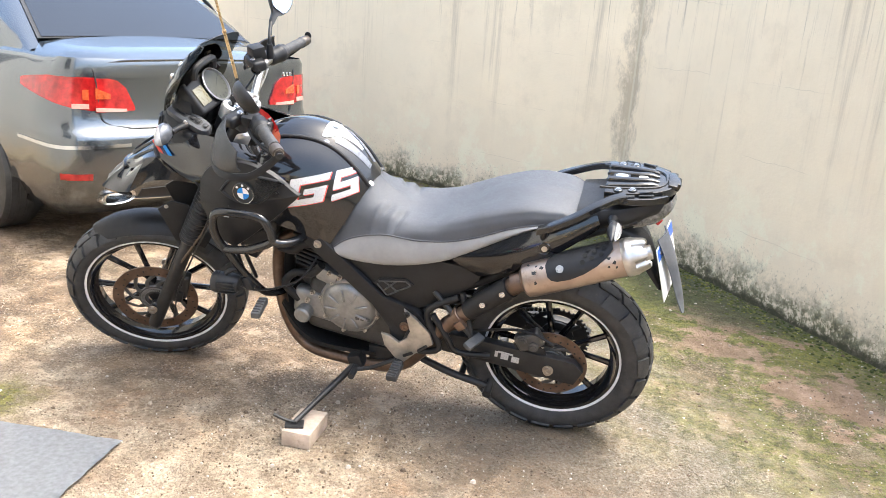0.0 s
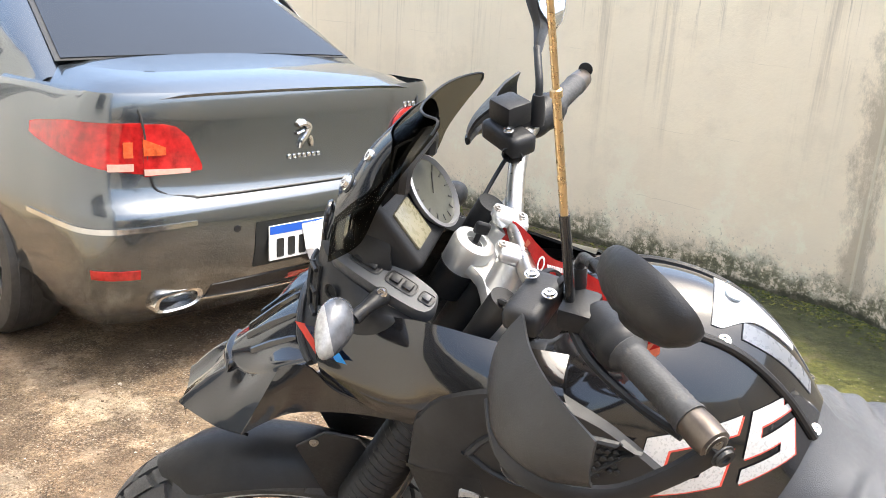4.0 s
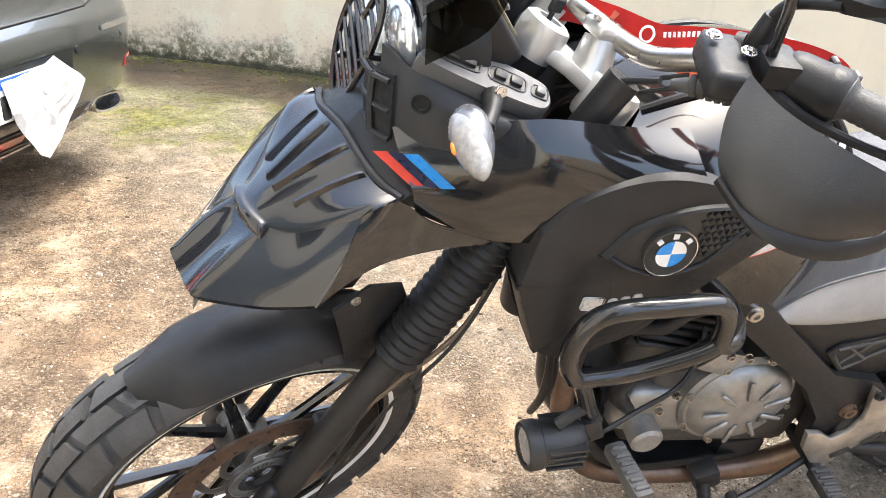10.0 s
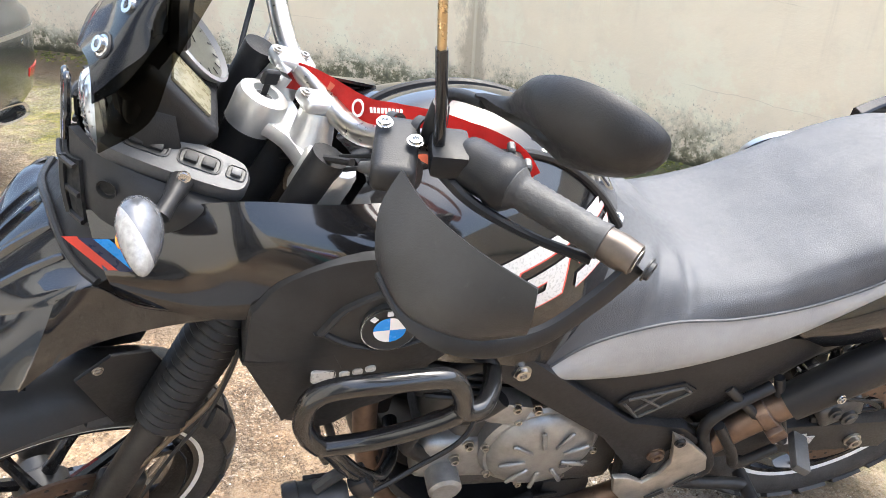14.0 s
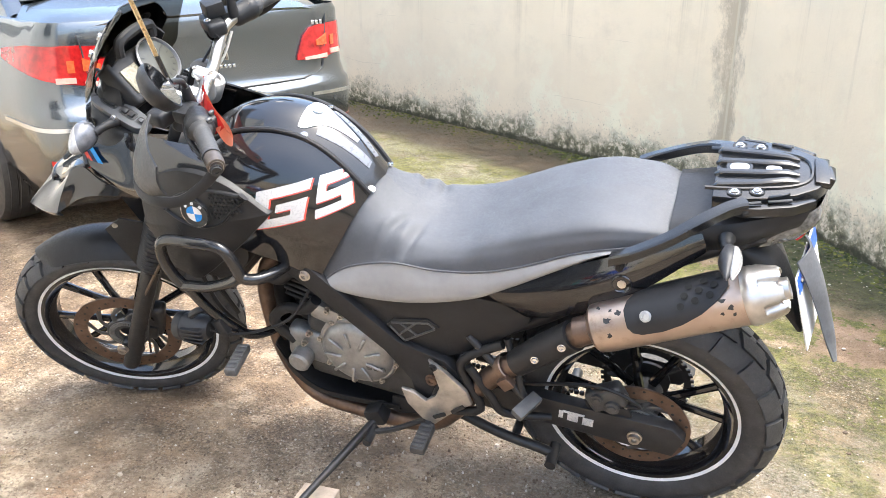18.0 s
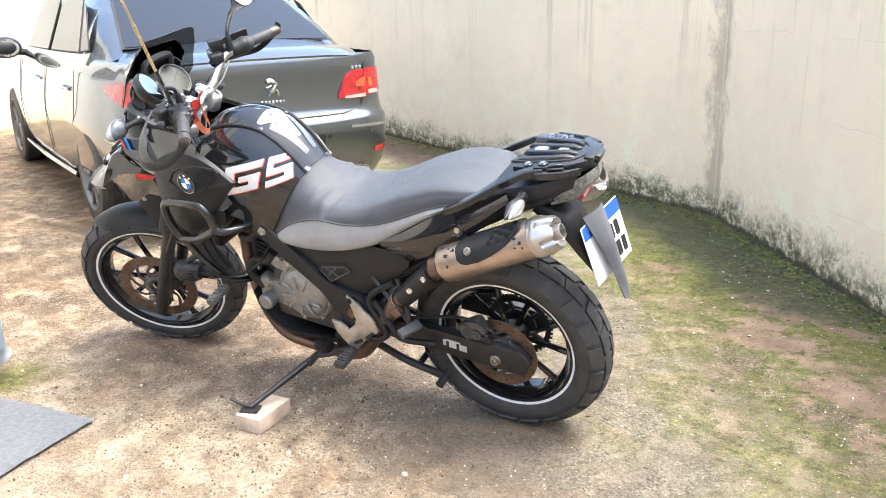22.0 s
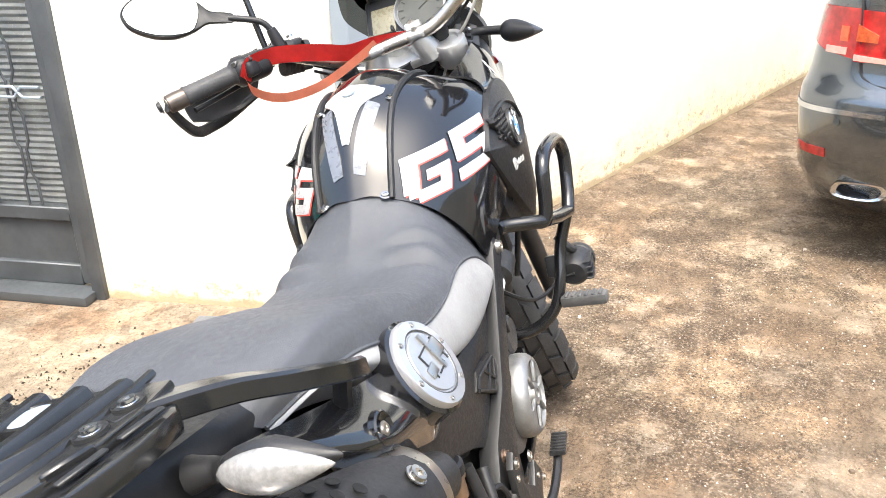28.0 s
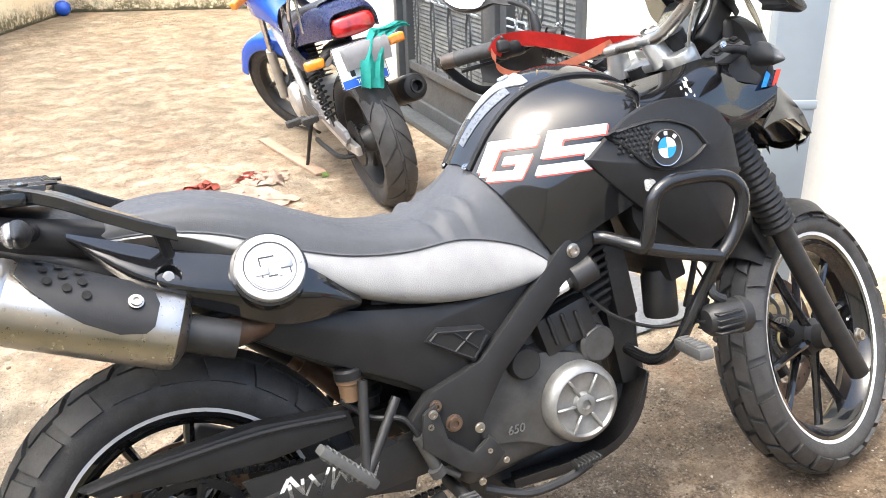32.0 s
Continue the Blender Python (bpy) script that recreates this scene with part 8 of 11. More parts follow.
for k in range(6):
    a = 2 * math.pi * k / 6
    bolt("cap_screw", fcap, fr @ Vector((.048 * math.cos(a), .048 * math.sin(a), .009)), fr @ Vector((.048 * math.cos(a), .048 * math.sin(a), .1)), .0035, .002, STEEL)

# luggage rack and tail
bm = bmesh.new()
RY = -.013
lo = [(-.100, .102), (-.150, .106), (-.195, .100), (-.245, .084), (-.280, .058), (-.298, .022)]
lo = [(x, RY + y) for x, y in lo] + [(x, RY - y) for x, y in lo[::-1]]
slope = Matrix.Translation((0, 0, .9415)) @ pose(0, 0, 0, 0, 3.0, 0)
plate(bm, lo, .030, slope, .004)
rack = P("rack_plate", bm, RACK_BLACK, "black plastic luggage rack with raised ribs")
for yf, yr in ((.064, .040), (.021, .016), (-.021, -.016), (-.064, -.040)):
    bm = bmesh.new()
    rings = []
    for u, grow in ((0, .3), (.06, 1), (.55, 1), (.86, 1.15), (1, .5)):
        x, y = -.098 - .150 * u, RY + yf + (yr - yf) * max(0, (u - .25) / .75)
        w, h = .010 * (grow + .1), .011 * grow
        rings.append([slope @ Vector((x, y + a * w, .013 + b * h)) for a, b in ((-1, 0), (-.72, .8), (-.4, 1), (.4, 1), (.72, .8), (1, 0))])
    skin(bm, rings, True, True)
    P("rack_rib", bm, RACK_BLACK, "", rack, angle=30)
bm = bmesh.new()
lip = [(-.085, .074), (-.15, .074), (-.230, .060), (-.262, .038), (-.270, .0), (-.262, -.038), (-.230, -.060), (-.15, -.074), (-.085, -.074)]
tube(bm, [slope @ Vector((x, RY + y, .0155)) for x, y in lip], .004, 6, 4)
P("rack_lip", bm, RACK_BLACK, "", rack)
bm = bmesh.new()
lathe(bm, [(0, .003), (.017, .003), (.019, .006), (.024, .006), (.025, .002), (.025, 0)], slope @ pose(-.142, RY, .015), 32)
P("rack_badge_rim", bm, RACK_BLACK, "", rack)
bm = bmesh.new()
lathe(bm, [(0, .0065), (.014, .0060), (.018, .0050)], slope @ pose(-.142, RY, .015), 28)
P("rack_badge", bm, POST, "round pale blue badge", rack)
bm = bmesh.new()
lathe(bm, [(0, 0), (.014, 0), (.014, .004), (0, .006)], slope @ pose(-.203, RY, .015), 24)
P("rack_lock", bm, plain("pale_steel_lock", (.62, .62, .60), .35, .6, .08), "round steel lock", rack)
for x, y in ((-.138, .088), (-.177, .082), (-.138, -.088), (-.177, -.082)):
    bm = bmesh.new()
    lathe(bm, [(0, .001), (.012, .001), (.0135, .003), (.0135, 0)], slope @ pose(x, RY + y, .015), 20)
    P("bolt_well", bm, INK, "", rack)
    bolt("rack_bolt", rack, slope @ Vector((x, RY + y, .016)), slope @ Vector((x, RY + y, .1)), .007, .005)
for s in (1, -1):
    bm = bmesh.new()
    outline = [(-.128, .120), (-.140, .128), (-.185, .126), (-.240, .112), (-.278, .086), (-.272, .078), (-.235, .090), (-.185, .104), (-.135, .108)]
    plate(bm, [(x, RY + s * y) for x, y in outline], .020, slope @ pose(0, 0, -.003), .004)
    wing = P("rack_wing", bm, RACK_BLACK, "", rack)
    for k in range(2):
        bm = bmesh.new()
        box(bm, (.042, .007, .003), (-.165 - .052 * k, RY + s * (.116 - .013 * k), .0120), (0, 0, s * 14), .001, 1)
        bm.transform(slope)
        P("rack_slot", bm, INK, "", rack)
    bm = bmesh.new()
    box(bm, (.040, .006, .010), (-.215, RY + s * .092, .014), (0, 0, s * 24), .002, 1)
    bm.transform(slope)
    P("rack_step", bm, RACK_BLACK, "", rack)
bm = bmesh.new()
box(bm, (.026, .090, .012), (-.286, RY, .014), (0, -8, 0), .004, 2)
box(bm, (.014, .048, .024), (-.300, RY, .004), (0, -20, 0), .004, 2)
bm.transform(slope)
P("rack_latch", bm, RACK_BLACK, "", rack)
bm = bmesh.new()
for s in (1, -1):
    sheet(bm, [[(-.03, .0, .900), (-.15, .0, .925), (-.27, .0, .955)], [(-.03, .11, .895), (-.15, .105, .918), (-.27, .08, .948)], [(-.03, .12, .845), (-.15, .105, .865), (-.25, .07, .890)], [(-.03, .08, .815), (-.15, .06, .835), (-.23, .04, .860)]], s, 4, 3, .004)
P("tail_body", bm, SATIN_BLACK, "black tail section")
TAILGLASS = plain("clear_tail_lens", (.13, .13, .13), .14, .2, .6, 90, .5, 160, coat=1.0)
bm = bmesh.new()
for s in (1, -1):
    sheet(bm, [[(-.298, 0, .940), (-.283, .055, .938), (-.245, .078, .922), (-.205, .086, .908)], [(-.302, 0, .910), (-.288, .058, .906), (-.243, .080, .892), (-.200, .088, .880)], [(-.275, 0, .876), (-.262, .052, .868), (-.225, .072, .860), (-.192, .080, .852)]], s, 5, 4, 0)
bmesh.ops.remove_doubles(bm, verts=bm.verts, dist=.0008)
bmesh.ops.recalc_face_normals(bm, faces=bm.faces)
tl = P("tail_lamp", bm, TAILGLASS, "clear tail lamp with crystal pattern", angle=60)
bm = bmesh.new()
box(bm, (.012, .075, .022), (-.262, 0, .858), (0, -35, 0), .004)
P("reflector", bm, TAIL_RED, "red reflector", tl)
for s in (1, -1):
    base = Vector((-.135, s * .125, .895))
    bm = bmesh.new()
    tube(bm, [base, base + Vector((0, s * .025, .002)), base + Vector((-.004, s * .04, .003))], [.016, .010, .013], 10)
    st = P("rear_indicator", bm, SATIN_BLACK, "rear turn indicator with clear lens")
    c = base + Vector((-.010, s * .082, .006))
    for nm, mt, dx, sc in (("indicator_shell", MATT_BLACK, .004, (.017, .052, .021)), ("indicator_lens", LENS, -.006, (.015, .049, .019))):
        bm = bmesh.new()
        bmesh.ops.create_uvsphere(bm, u_segments=20, v_segments=12, radius=1.0)
        for v in bm.verts:
            taper = 1.0 - .62 * max(0, v.co.y * s)
            v.co.x *= taper
            v.co.z *= taper
        bm.transform(Matrix.Translation(c + Vector((dx, 0, 0))) @ Matrix.Diagonal((*sc, 1)))
        P(nm, bm, mt, "", st)
# rear mudguard, plate with a grey rubber flap over it
bm = bmesh.new()
for s in (1, -1):
    sheet(bm, [[(-.16, 0, .850), (-.235, 0, .80), (-.275, 0, .72), (-.31, 0, .64)], [(-.15, .055, .845), (-.225, .06, .795), (-.265, .055, .715), (-.30, .05, .64)], [(-.13, .065, .82), (-.20, .07, .77), (-.25, .065, .70), (-.29, .055, .64)]], s, 4, 3, .004)
P("rear_mudguard", bm, SATIN_BLACK, "black plate carrier")
PL = Matrix.Translation((-.305, -.022, .700)) @ pose(0, 0, 0, 0, 0, -9) @ pose(0, 0, 0, 0, 15, 0)
bm = bmesh.new()
box(bm, (.004, .205, .175), (0, 0, 0), (0, 0, 0), .0015, 1)
bm.transform(PL)
lp = P("number_plate", bm, PLATE_WHITE, "white number plate with blue band")
bm = bmesh.new()
box(bm, (.001, .200, .038), (-.0027, 0, .066))
bm.transform(PL)
P("plate_band", bm, PLATE_BLUE, "blue band", lp)
bm = bmesh.new()
for k, (y, z) in enumerate(((-.045, -.045), (-.075, -.045), (-.060, .012), (-.03, .012))):
    box(bm, (.001, .018, .044), (-.0028, y, z), (0, 0, 0), .003, 1)
bm.transform(PL)
P("plate_bar", bm, INK, "black character bars", lp)
bolt("plate_screw", lp, PL @ Vector((-.003, .070, .066)), PL @ Vector((-.3, .070, .066)), .006, .003)
FLAP = plain("grey_rubber_flap", (.10, .105, .115), .6, 0, .2, 14, .3, 120)
bm = bmesh.new()
sheet(bm, [[(-.268, .052, .806), (-.297, .046, .745), (-.322, .034, .68), (-.347, .032, .61), (-.372, .040, .560)],
           [(-.292, .0, .812), (-.322, .004, .748), (-.345, .008, .680), (-.366, .012, .61), (-.378, .02, .555)],
           [(-.284, -.055, .802), (-.308, -.042, .745), (-.333, -.026, .68), (-.352, -.016, .61), (-.362, -.022, .566)]], 1, 5, 4, .004)
P("plate_flap", bm, FLAP, "crumpled grey rubber flap over the plate")

# foot controls, stands
for s in (1, -1):
    bm = bmesh.new()
    bike_plate(bm, [(0.471, 0.513), (0.430, 0.481), (0.386, 0.433), (0.375, 0.394), (0.434, 0.345), (0.475, 0.302), (0.505, 0.314), (0.540, 0.360), (0.550, 0.406), (0.520, 0.400), (0.491, 0.378), (0.464, 0.400), (0.452, 0.429), (0.462, 0.477)] if s > 0 else [(.44, .485), (.415, .47), (.405, .41), (.47, .35), (.52, .325), (.56, .36), (.535, .40), (.50, .375), (.455, .415)], s * .182, .012, .004)
    hp = P("heel_plate", bm, plain("bare_alloy", (.46, .435, .395), .42, .8, .25, 30) if s > 0 else bpy.data.materials["bare_alloy"] if s > 0 else MATT_BLACK, "bare alloy heel plate" if s > 0 else "black heel plate")
    if s > 0:
        bolt("heel_bolt", hp, (0.459, .191, 0.498), (0.459, .4, 0.498), .008, .006, MATT_BLACK)
        for x, z, ln, tilt in ((0.410, 0.373, 0.042, 139.8), (0.459, 0.340, 0.037, 149.3)):
            bm = bmesh.new()
            box(bm, (ln, .003, .010), (x, .1905, z), (0, -tilt, 0), .003, 2)
            P("heel_slot", bm, INK, "", hp)
    else:
        bolt("heel_bolt", hp, (.432, -.188, .468), (.432, -.4, .468), .007, .005, STEEL)
    bm = bmesh.new()
    x, z = (.49, .30) if s > 0 else (.47, .30)
    box(bm, (.036, .085, .022), (x, s * .235, z), (0, 0, 0), .006, 2)
    peg = P("foot_peg", bm, RUBBER, "black rubber foot peg")
    for k in range(6):
        bm = bmesh.new()
        box(bm, (.030, .007, .006), (x, s * (.205 + .013 * k), z + .0125), (0, 0, 0), .002, 1)
        P("peg_rib", bm, RUBBER, "", peg)
    bm = bmesh.new()
    rod(bm, (x, s * .10, z), (x, s * .20, z), .012, 10)
    P("peg_bracket", bm, MATT_BLACK)
    bm = bmesh.new()
    if s > 0:
        box(bm, (.030, .075, .018), (.235, .215, .455), (0, -20, -25), .005, 2)
    else:
        fm = frame_to((.222, -.215, .474), (.311, -.205, .379))
        lump = bmesh.new()
        box(lump, (.030, .018, .125), (0, 0, .062), (0, 0, 0), .006, 2)
        for k in range(9):
            box(lump, (.026, .024, .006), (0, 0, .014 + .012 * k), (0, 0, 0), .002, 1)
        lump.transform(fm)
        bm.free()
        bm = lump
    P("pillion_peg", bm, bpy.data.materials["worn_grey_rubber"], "worn grey pillion peg")
    struts = (((.25, .185, .45), (.29, .15, .585)), ((.25, .185, .45), (.38, .15, .575))) if s > 0 else (((.300, -.185, .398), (.325, -.155, .550)), ((.304, -.185, .398), (.380, -.155, .505)))
    for a, b in struts:
        bm = bmesh.new()
        rod(bm, a, b, .009, 10)
        P("pillion_bracket", bm, MATT_BLACK)
# rear brake cylinder with its hose, frame bolts on the drive side
bm = bmesh.new()
rod(bm, (.405, -.172, .430), (.428, -.172, .368), .012, 12)
rod(bm, (.428, -.172, .368), (.470, -.170, .335), .006, 8)
cyl = P("brake_cylinder", bm, GREY_CASTING, "grey rear brake cylinder")
bm = bmesh.new()
tube(bm, [(.405, -.172, .432), (.38, -.170, .470), (.33, -.150, .480), (.285, -.140, .520)], .005, 8, 5)
P("cylinder_hose", bm, SATIN_BLACK, "", cyl)
bm = bmesh.new()
rod(bm, (.425, -.178, .366), (.431, -.178, .352), .015, 12)
P("cylinder_boot", bm, RUBBER, "", cyl)
for x, z, r in ((.425, .446, .006), (.517, .420, .008), (.530, .372, .005), (.508, .318, .006), (.560, .345, .005)):
    bolt("frame_bolt", cyl, (x, -.186, z), (x, -.4, z), r, .004, STEEL)
bm = bmesh.new()
tube(bm, [(.52, -.16, .29), (.60, -.175, .262), (.68, -.18, .268), (.735, -.18, .285)], .009, 8)
for k in range(7):
    box(bm, (.006, .03, .01), (.70 + .008 * k, -.185, .292 + .001 * k), (0, 20, 0), .001, 1)
P("brake_pedal", bm, MATT_BLACK, "black toothed brake pedal")
bm = bmesh.new()
tube(bm, [(.50, .17, .30), (.58, .19, .262), (.64, .205, .25)], .007, 8)
rod(bm, (.64, .19, .25), (.64, .245, .25), .011, 10)
P("gear_lever", bm, MATT_BLACK, "black gear lever with rubber tip")
bm = bmesh.new()
lathe(bm, [(0, 0), (.018, 0), (.019, .03), (.022, .032), (.022, .042), (0, .044)], frame_to((.305, -.135, .515), (.305, -.135, .7)), 20)
P("fluid_pot", bm, bpy.data.materials.get("amber_plastic") or plain("amber_plastic", (.16, .10, .06), .35, 0, .1), "amber brake fluid pot with black cap")
bm = bmesh.new()
lathe(bm, [(0, .04), (.024, .04), (.024, .054), (.02, .058), (0, .058)], frame_to((.305, -.135, .515), (.305, -.135, .7)), 20)
P("pot_cap", bm, SATIN_BLACK)
# rear shock linkage and clutter between engine and wheel
bm = bmesh.new()
tube(bm, [(.36, 0, .72), (.36, 0, .45)], .03, 12, 2)
n = 9
for k in range(n):
    lathe(bm, [(.034, 0), (.040, .006), (.034, .012)], pose(.36, 0, .47 + .025 * k), 16)
P("shock_absorber", bm, MATT_BLACK, "black rear shock absorber")
bm = bmesh.new()
box(bm, (.20, .20, .16), (.47, 0, .60), (0, 0, 0), .03)
P("airbox", bm, MATT_BLACK, "black airbox")
bm = bmesh.new()
box(bm, (.22, .16, .10), (.14, 0, .76), (0, 20, 0), .03)
P("fuel_tank", bm, MATT_BLACK, "black under-seat fuel tank")
# side stand on a wood block, folded centre stand
SS = bike.matrix_basis.inverted()
block_top = .052
foot_w = Vector((-.766, -.332, block_top + .010))
foot = SS @ foot_w
bm = bmesh.new()
tube(bm, [(.655, .125, .225), tuple(Vector((.655, .125, .225)).lerp(foot, .4)), tuple(Vector((.655, .125, .225)).lerp(foot, .75)), tuple(foot)], [.013, .011, .009, .009], 10)
sst = P("side_stand", bm, MATT_BLACK, "black side stand resting on a wood block")
bm = bmesh.new()
box(bm, (.06, .05, .008), (0, 0, 0), (0, 0, 20), .003)
bm.transform(SS @ Matrix.Translation(foot_w - Vector((0, 0, .007))))
P("stand_foot", bm, MATT_BLACK, "", sst)
bm = bmesh.new()
tube(bm, [foot, SS @ (foot_w + Vector((-.03, -.008, .008))), SS @ (foot_w + Vector((-.065, -.018, .024)))], .0055, 8)
P("stand_tang", bm, MATT_BLACK, "", sst)
for s in (1, -1):
    bm = bmesh.new()
    tube(bm, [(.46, s * .10, .27), (.34, s * .115, .235), (.22, s * .125, .215), (.20, s * .135, .21)], .013, 10)
    cs = P("centre_stand_leg", bm, MATT_BLACK, "folded black centre stand leg")
    bm = bmesh.new()
    rod(bm, (.20, s * .10, .212), (.20, s * .165, .208), .014, 10)
    P("stand_foot", bm, MATT_BLACK, "", cs)
bm = bmesh.new()
rod(bm, (.30, -.12, .225), (.30, .12, .225), .011, 10)
P("centre_stand_bar", bm, MATT_BLACK)
bm = bmesh.new()
box(bm, (.10, .16, .09), (.58, .03, .24), (0, 0, 0), .02)
box(bm, (.05, .05, .05), (.66, .13, .235), (0, 20, 0), .01)
P("stand_bracket", bm, MATT_BLACK, "black stand bracket")

block = thing("wood_block", "pale square-cut wood block under the side stand", "block", pose(-.745, -.295, 0, 0, 0, 2))
bm = bmesh.new()
box(bm, (.095, .165, block_top), (0, 0, block_top / 2), (0, 0, 0), .003, 2)
part("block_body", bm, WOOD, block)

# ---- the parked saloon ----
# local axes: x forwards from the tail, y to its left
car = thing("car", "dark grey saloon car parked with its tail to the yard", "car", Matrix.Translation((-2.145, 1.566, 0)) @ pose(0, 0, 0, 0, 0, math.degrees(math.atan2(ALONG.y, ALONG.x))))


def C(name, bm, material, label="", parent=None, **kw):
    return part(name, bm, material, parent or car, label, None, **kw)


PLAN = [(4.36, 0), (4.34, .35), (4.22, .62), (4.00, .76), (3.35, .84), (2.3, .865), (1.2, .86), (.70, .845), (.42, .82), (.24, .80), (.13, .765), (.065, .69), (.025, .54), (.005, .32), (0, 0)]
LEVELS = [.20, .26, .34, .44, .545, .60, .625, .645, .70, .80, .90, .965, .995]
REAR_OFF = [-.10, -.045, .02, .045, .055, .052, .045, .02, .0, -.004, -.004, .002, -.012]
SIDE_OFF = [-.07, -.03, -.005, .0, .008, .010, .010, .008, .0, -.012, -.03, -.055, -.085]
half = spline([(x, y, 0) for x, y in PLAN], 5)
path = [Vector((p.x, p.y, 0)) for p in half] + [Vector((p.x, -p.y, 0)) for p in half[-2:0:-1]]


def normal_at(i):
    n = len(path)
    d = path[(i + 1) % n] - path[i - 1]
    v = Vector((-d.y, d.x, 0)).normalized()
    return -v if v.dot(path[i] - Vector((2.2, 0, 0))) < 0 else v


def body_point(i, level):
    p, v = path[i], normal_at(i)
    rear = min(1.0, max(0.0, -v.x * 1.15 - .1)) if p.x < 1 else 0.0
    off = REAR_OFF[level] * rear + SIDE_OFF[level] * (1 - rear)
    z = LEVELS[level]
    if level >= 9:
        drop = .14 * max(0.0, (p.x - 2.9) / 1.4)
        z = z - drop * (z - .70) / .3
    q = p + v * off
    if level <= 1 and 0.55 < abs(p.y):
        for wx in (.86, 3.46):
            z = max(z, .345 - 1.2 * max(0, abs(p.x - wx) - .33)) if abs(p.x - wx) < .40 else z
    return Vector((q.x, q.y, z))


def rear_x(y, z):
    """Where the tail's surface lies, for things fixed to it."""
    best = None
    for i, p in enumerate(path):
        if p.x < .5 and (best is None or abs(p.y - y) < abs(path[best].y - y)):
            best = i
    zs = LEVELS
    k = max(0, min(len(zs) - 2, sum(1 for v in zs if v <= z) - 1))
    a, b = body_point(best, k), body_point(best, k + 1)
    f = (z - a.z) / max(1e-6, b.z - a.z)
    return (a.lerp(b, f)).x


bm = bmesh.new()
rows = [[bm.verts.new(body_point(i, k)) for i in range(len(path))] for k in range(len(LEVELS))]
n = len(path)
for a, b in zip(rows, rows[1:]):
    for i in range(n):
        bm.faces.new((a[i], a[(i + 1) % n], b[(i + 1) % n], b[i]))
top = rows[-1]
bm.faces.new(rows[0])
bmesh.ops.recalc_face_normals(bm, faces=bm.faces)
body = C("body", bm, CAR_PAINT, "dark grey metallic body", angle=60)
# boot lid, bonnet and scuttle as crowned decks
for name, x0, x1, z0, z1, crown in (("boot_lid", .0, .62, .990, 1.035, .035), ("bonnet", 3.05, 4.30, .97, .80, .05), ("shoulder", .55, 3.1, .955, .955, .0)):
    bm = bmesh.new()
    nx, ny = 10, 14
    grid = []
    for i in range(nx + 1):
        u = i / nx
        x = x0 + (x1 - x0) * u
        w = min((abs(p.y) for p in path if abs(p.x - x) < .06 and p.y > 0), default=.5) - .06 if x > .12 else float(np.interp(x, [0, .03, .07, .13], [.50, .60, .66, .72])) - .02
        z = z0 + (z1 - z0) * u
        if name == "boot_lid":
            z = float(np.interp(u, [0, .06, .12, .3, 1], [.985, 1.004, 1.000, 1.010, 1.045]))
        row = []
        for j in range(ny + 1):
            v = j / ny * 2 - 1
            if name == "boot_lid":
                # the rear edge follows the tail's curve, the flanks roll down to the wings
                y = (.665 + .085 * min(1, u * 3)) * v
                tail = rear_x(y, .985) - .006
                row.append(bm.verts.new((tail + (x1 - tail) * u, y, z + crown * (1 - v * v) * min(1, .35 + u * 3) - .075 * abs(v) ** 10)))
            else:
                row.append(bm.verts.new((x, w * v, z + crown * (1 - v * v) - .025 * abs(v) ** 6)))
        grid.append(row)
    for a, b in zip(grid, grid[1:]):
        for j in range(ny):
            bm.faces.new((a[j], a[j + 1], b[j + 1], b[j]))
    bmesh.ops.recalc_face_normals(bm, faces=bm.faces)
    bmesh.ops.solidify(bm, geom=list(bm.faces), thickness=.01)
    C(name, bm, CAR_PAINT, "")
# cabin
CAB = [(.50, .70, 1.035), (.86, .665, 1.225), (1.18, .60, 1.365), (1.55, .585, 1.41), (2.0, .59, 1.425), (2.45, .59, 1.405), (2.75, .63, 1.30), (3.20, .72, 1.00)]


bm = bmesh.new()
rings = []
for x, w, z in [tuple(p) for p in spline(CAB, 4)]:
    base = .80 if .7 < x < 2.9 else .76
    low = min(.96, z)
    ring = []
    for j in range(17):
        t_ = j / 16 * 2 - 1
        s_ = 1 if t_ > 0 else -1
        a = abs(t_)
        if a > .62:
            f = (a - .62) / .38
            ring.append((x, s_ * (w + (base - w) * f ** .85 * ((z - low) / max(.01, z - low)) if z > low + .01 else s_ * w + 0), z - .035 - (z - .035 - low) * f))
        else:
            ring.append((x, s_ * w * a / .62, z - .035 * (a / .62) ** 3))
    rings.append(ring)
skin(bm, rings, False, False)
C("cabin_shell", bm, CAR_PAINT, "dark grey roof and pillars", angle=50)


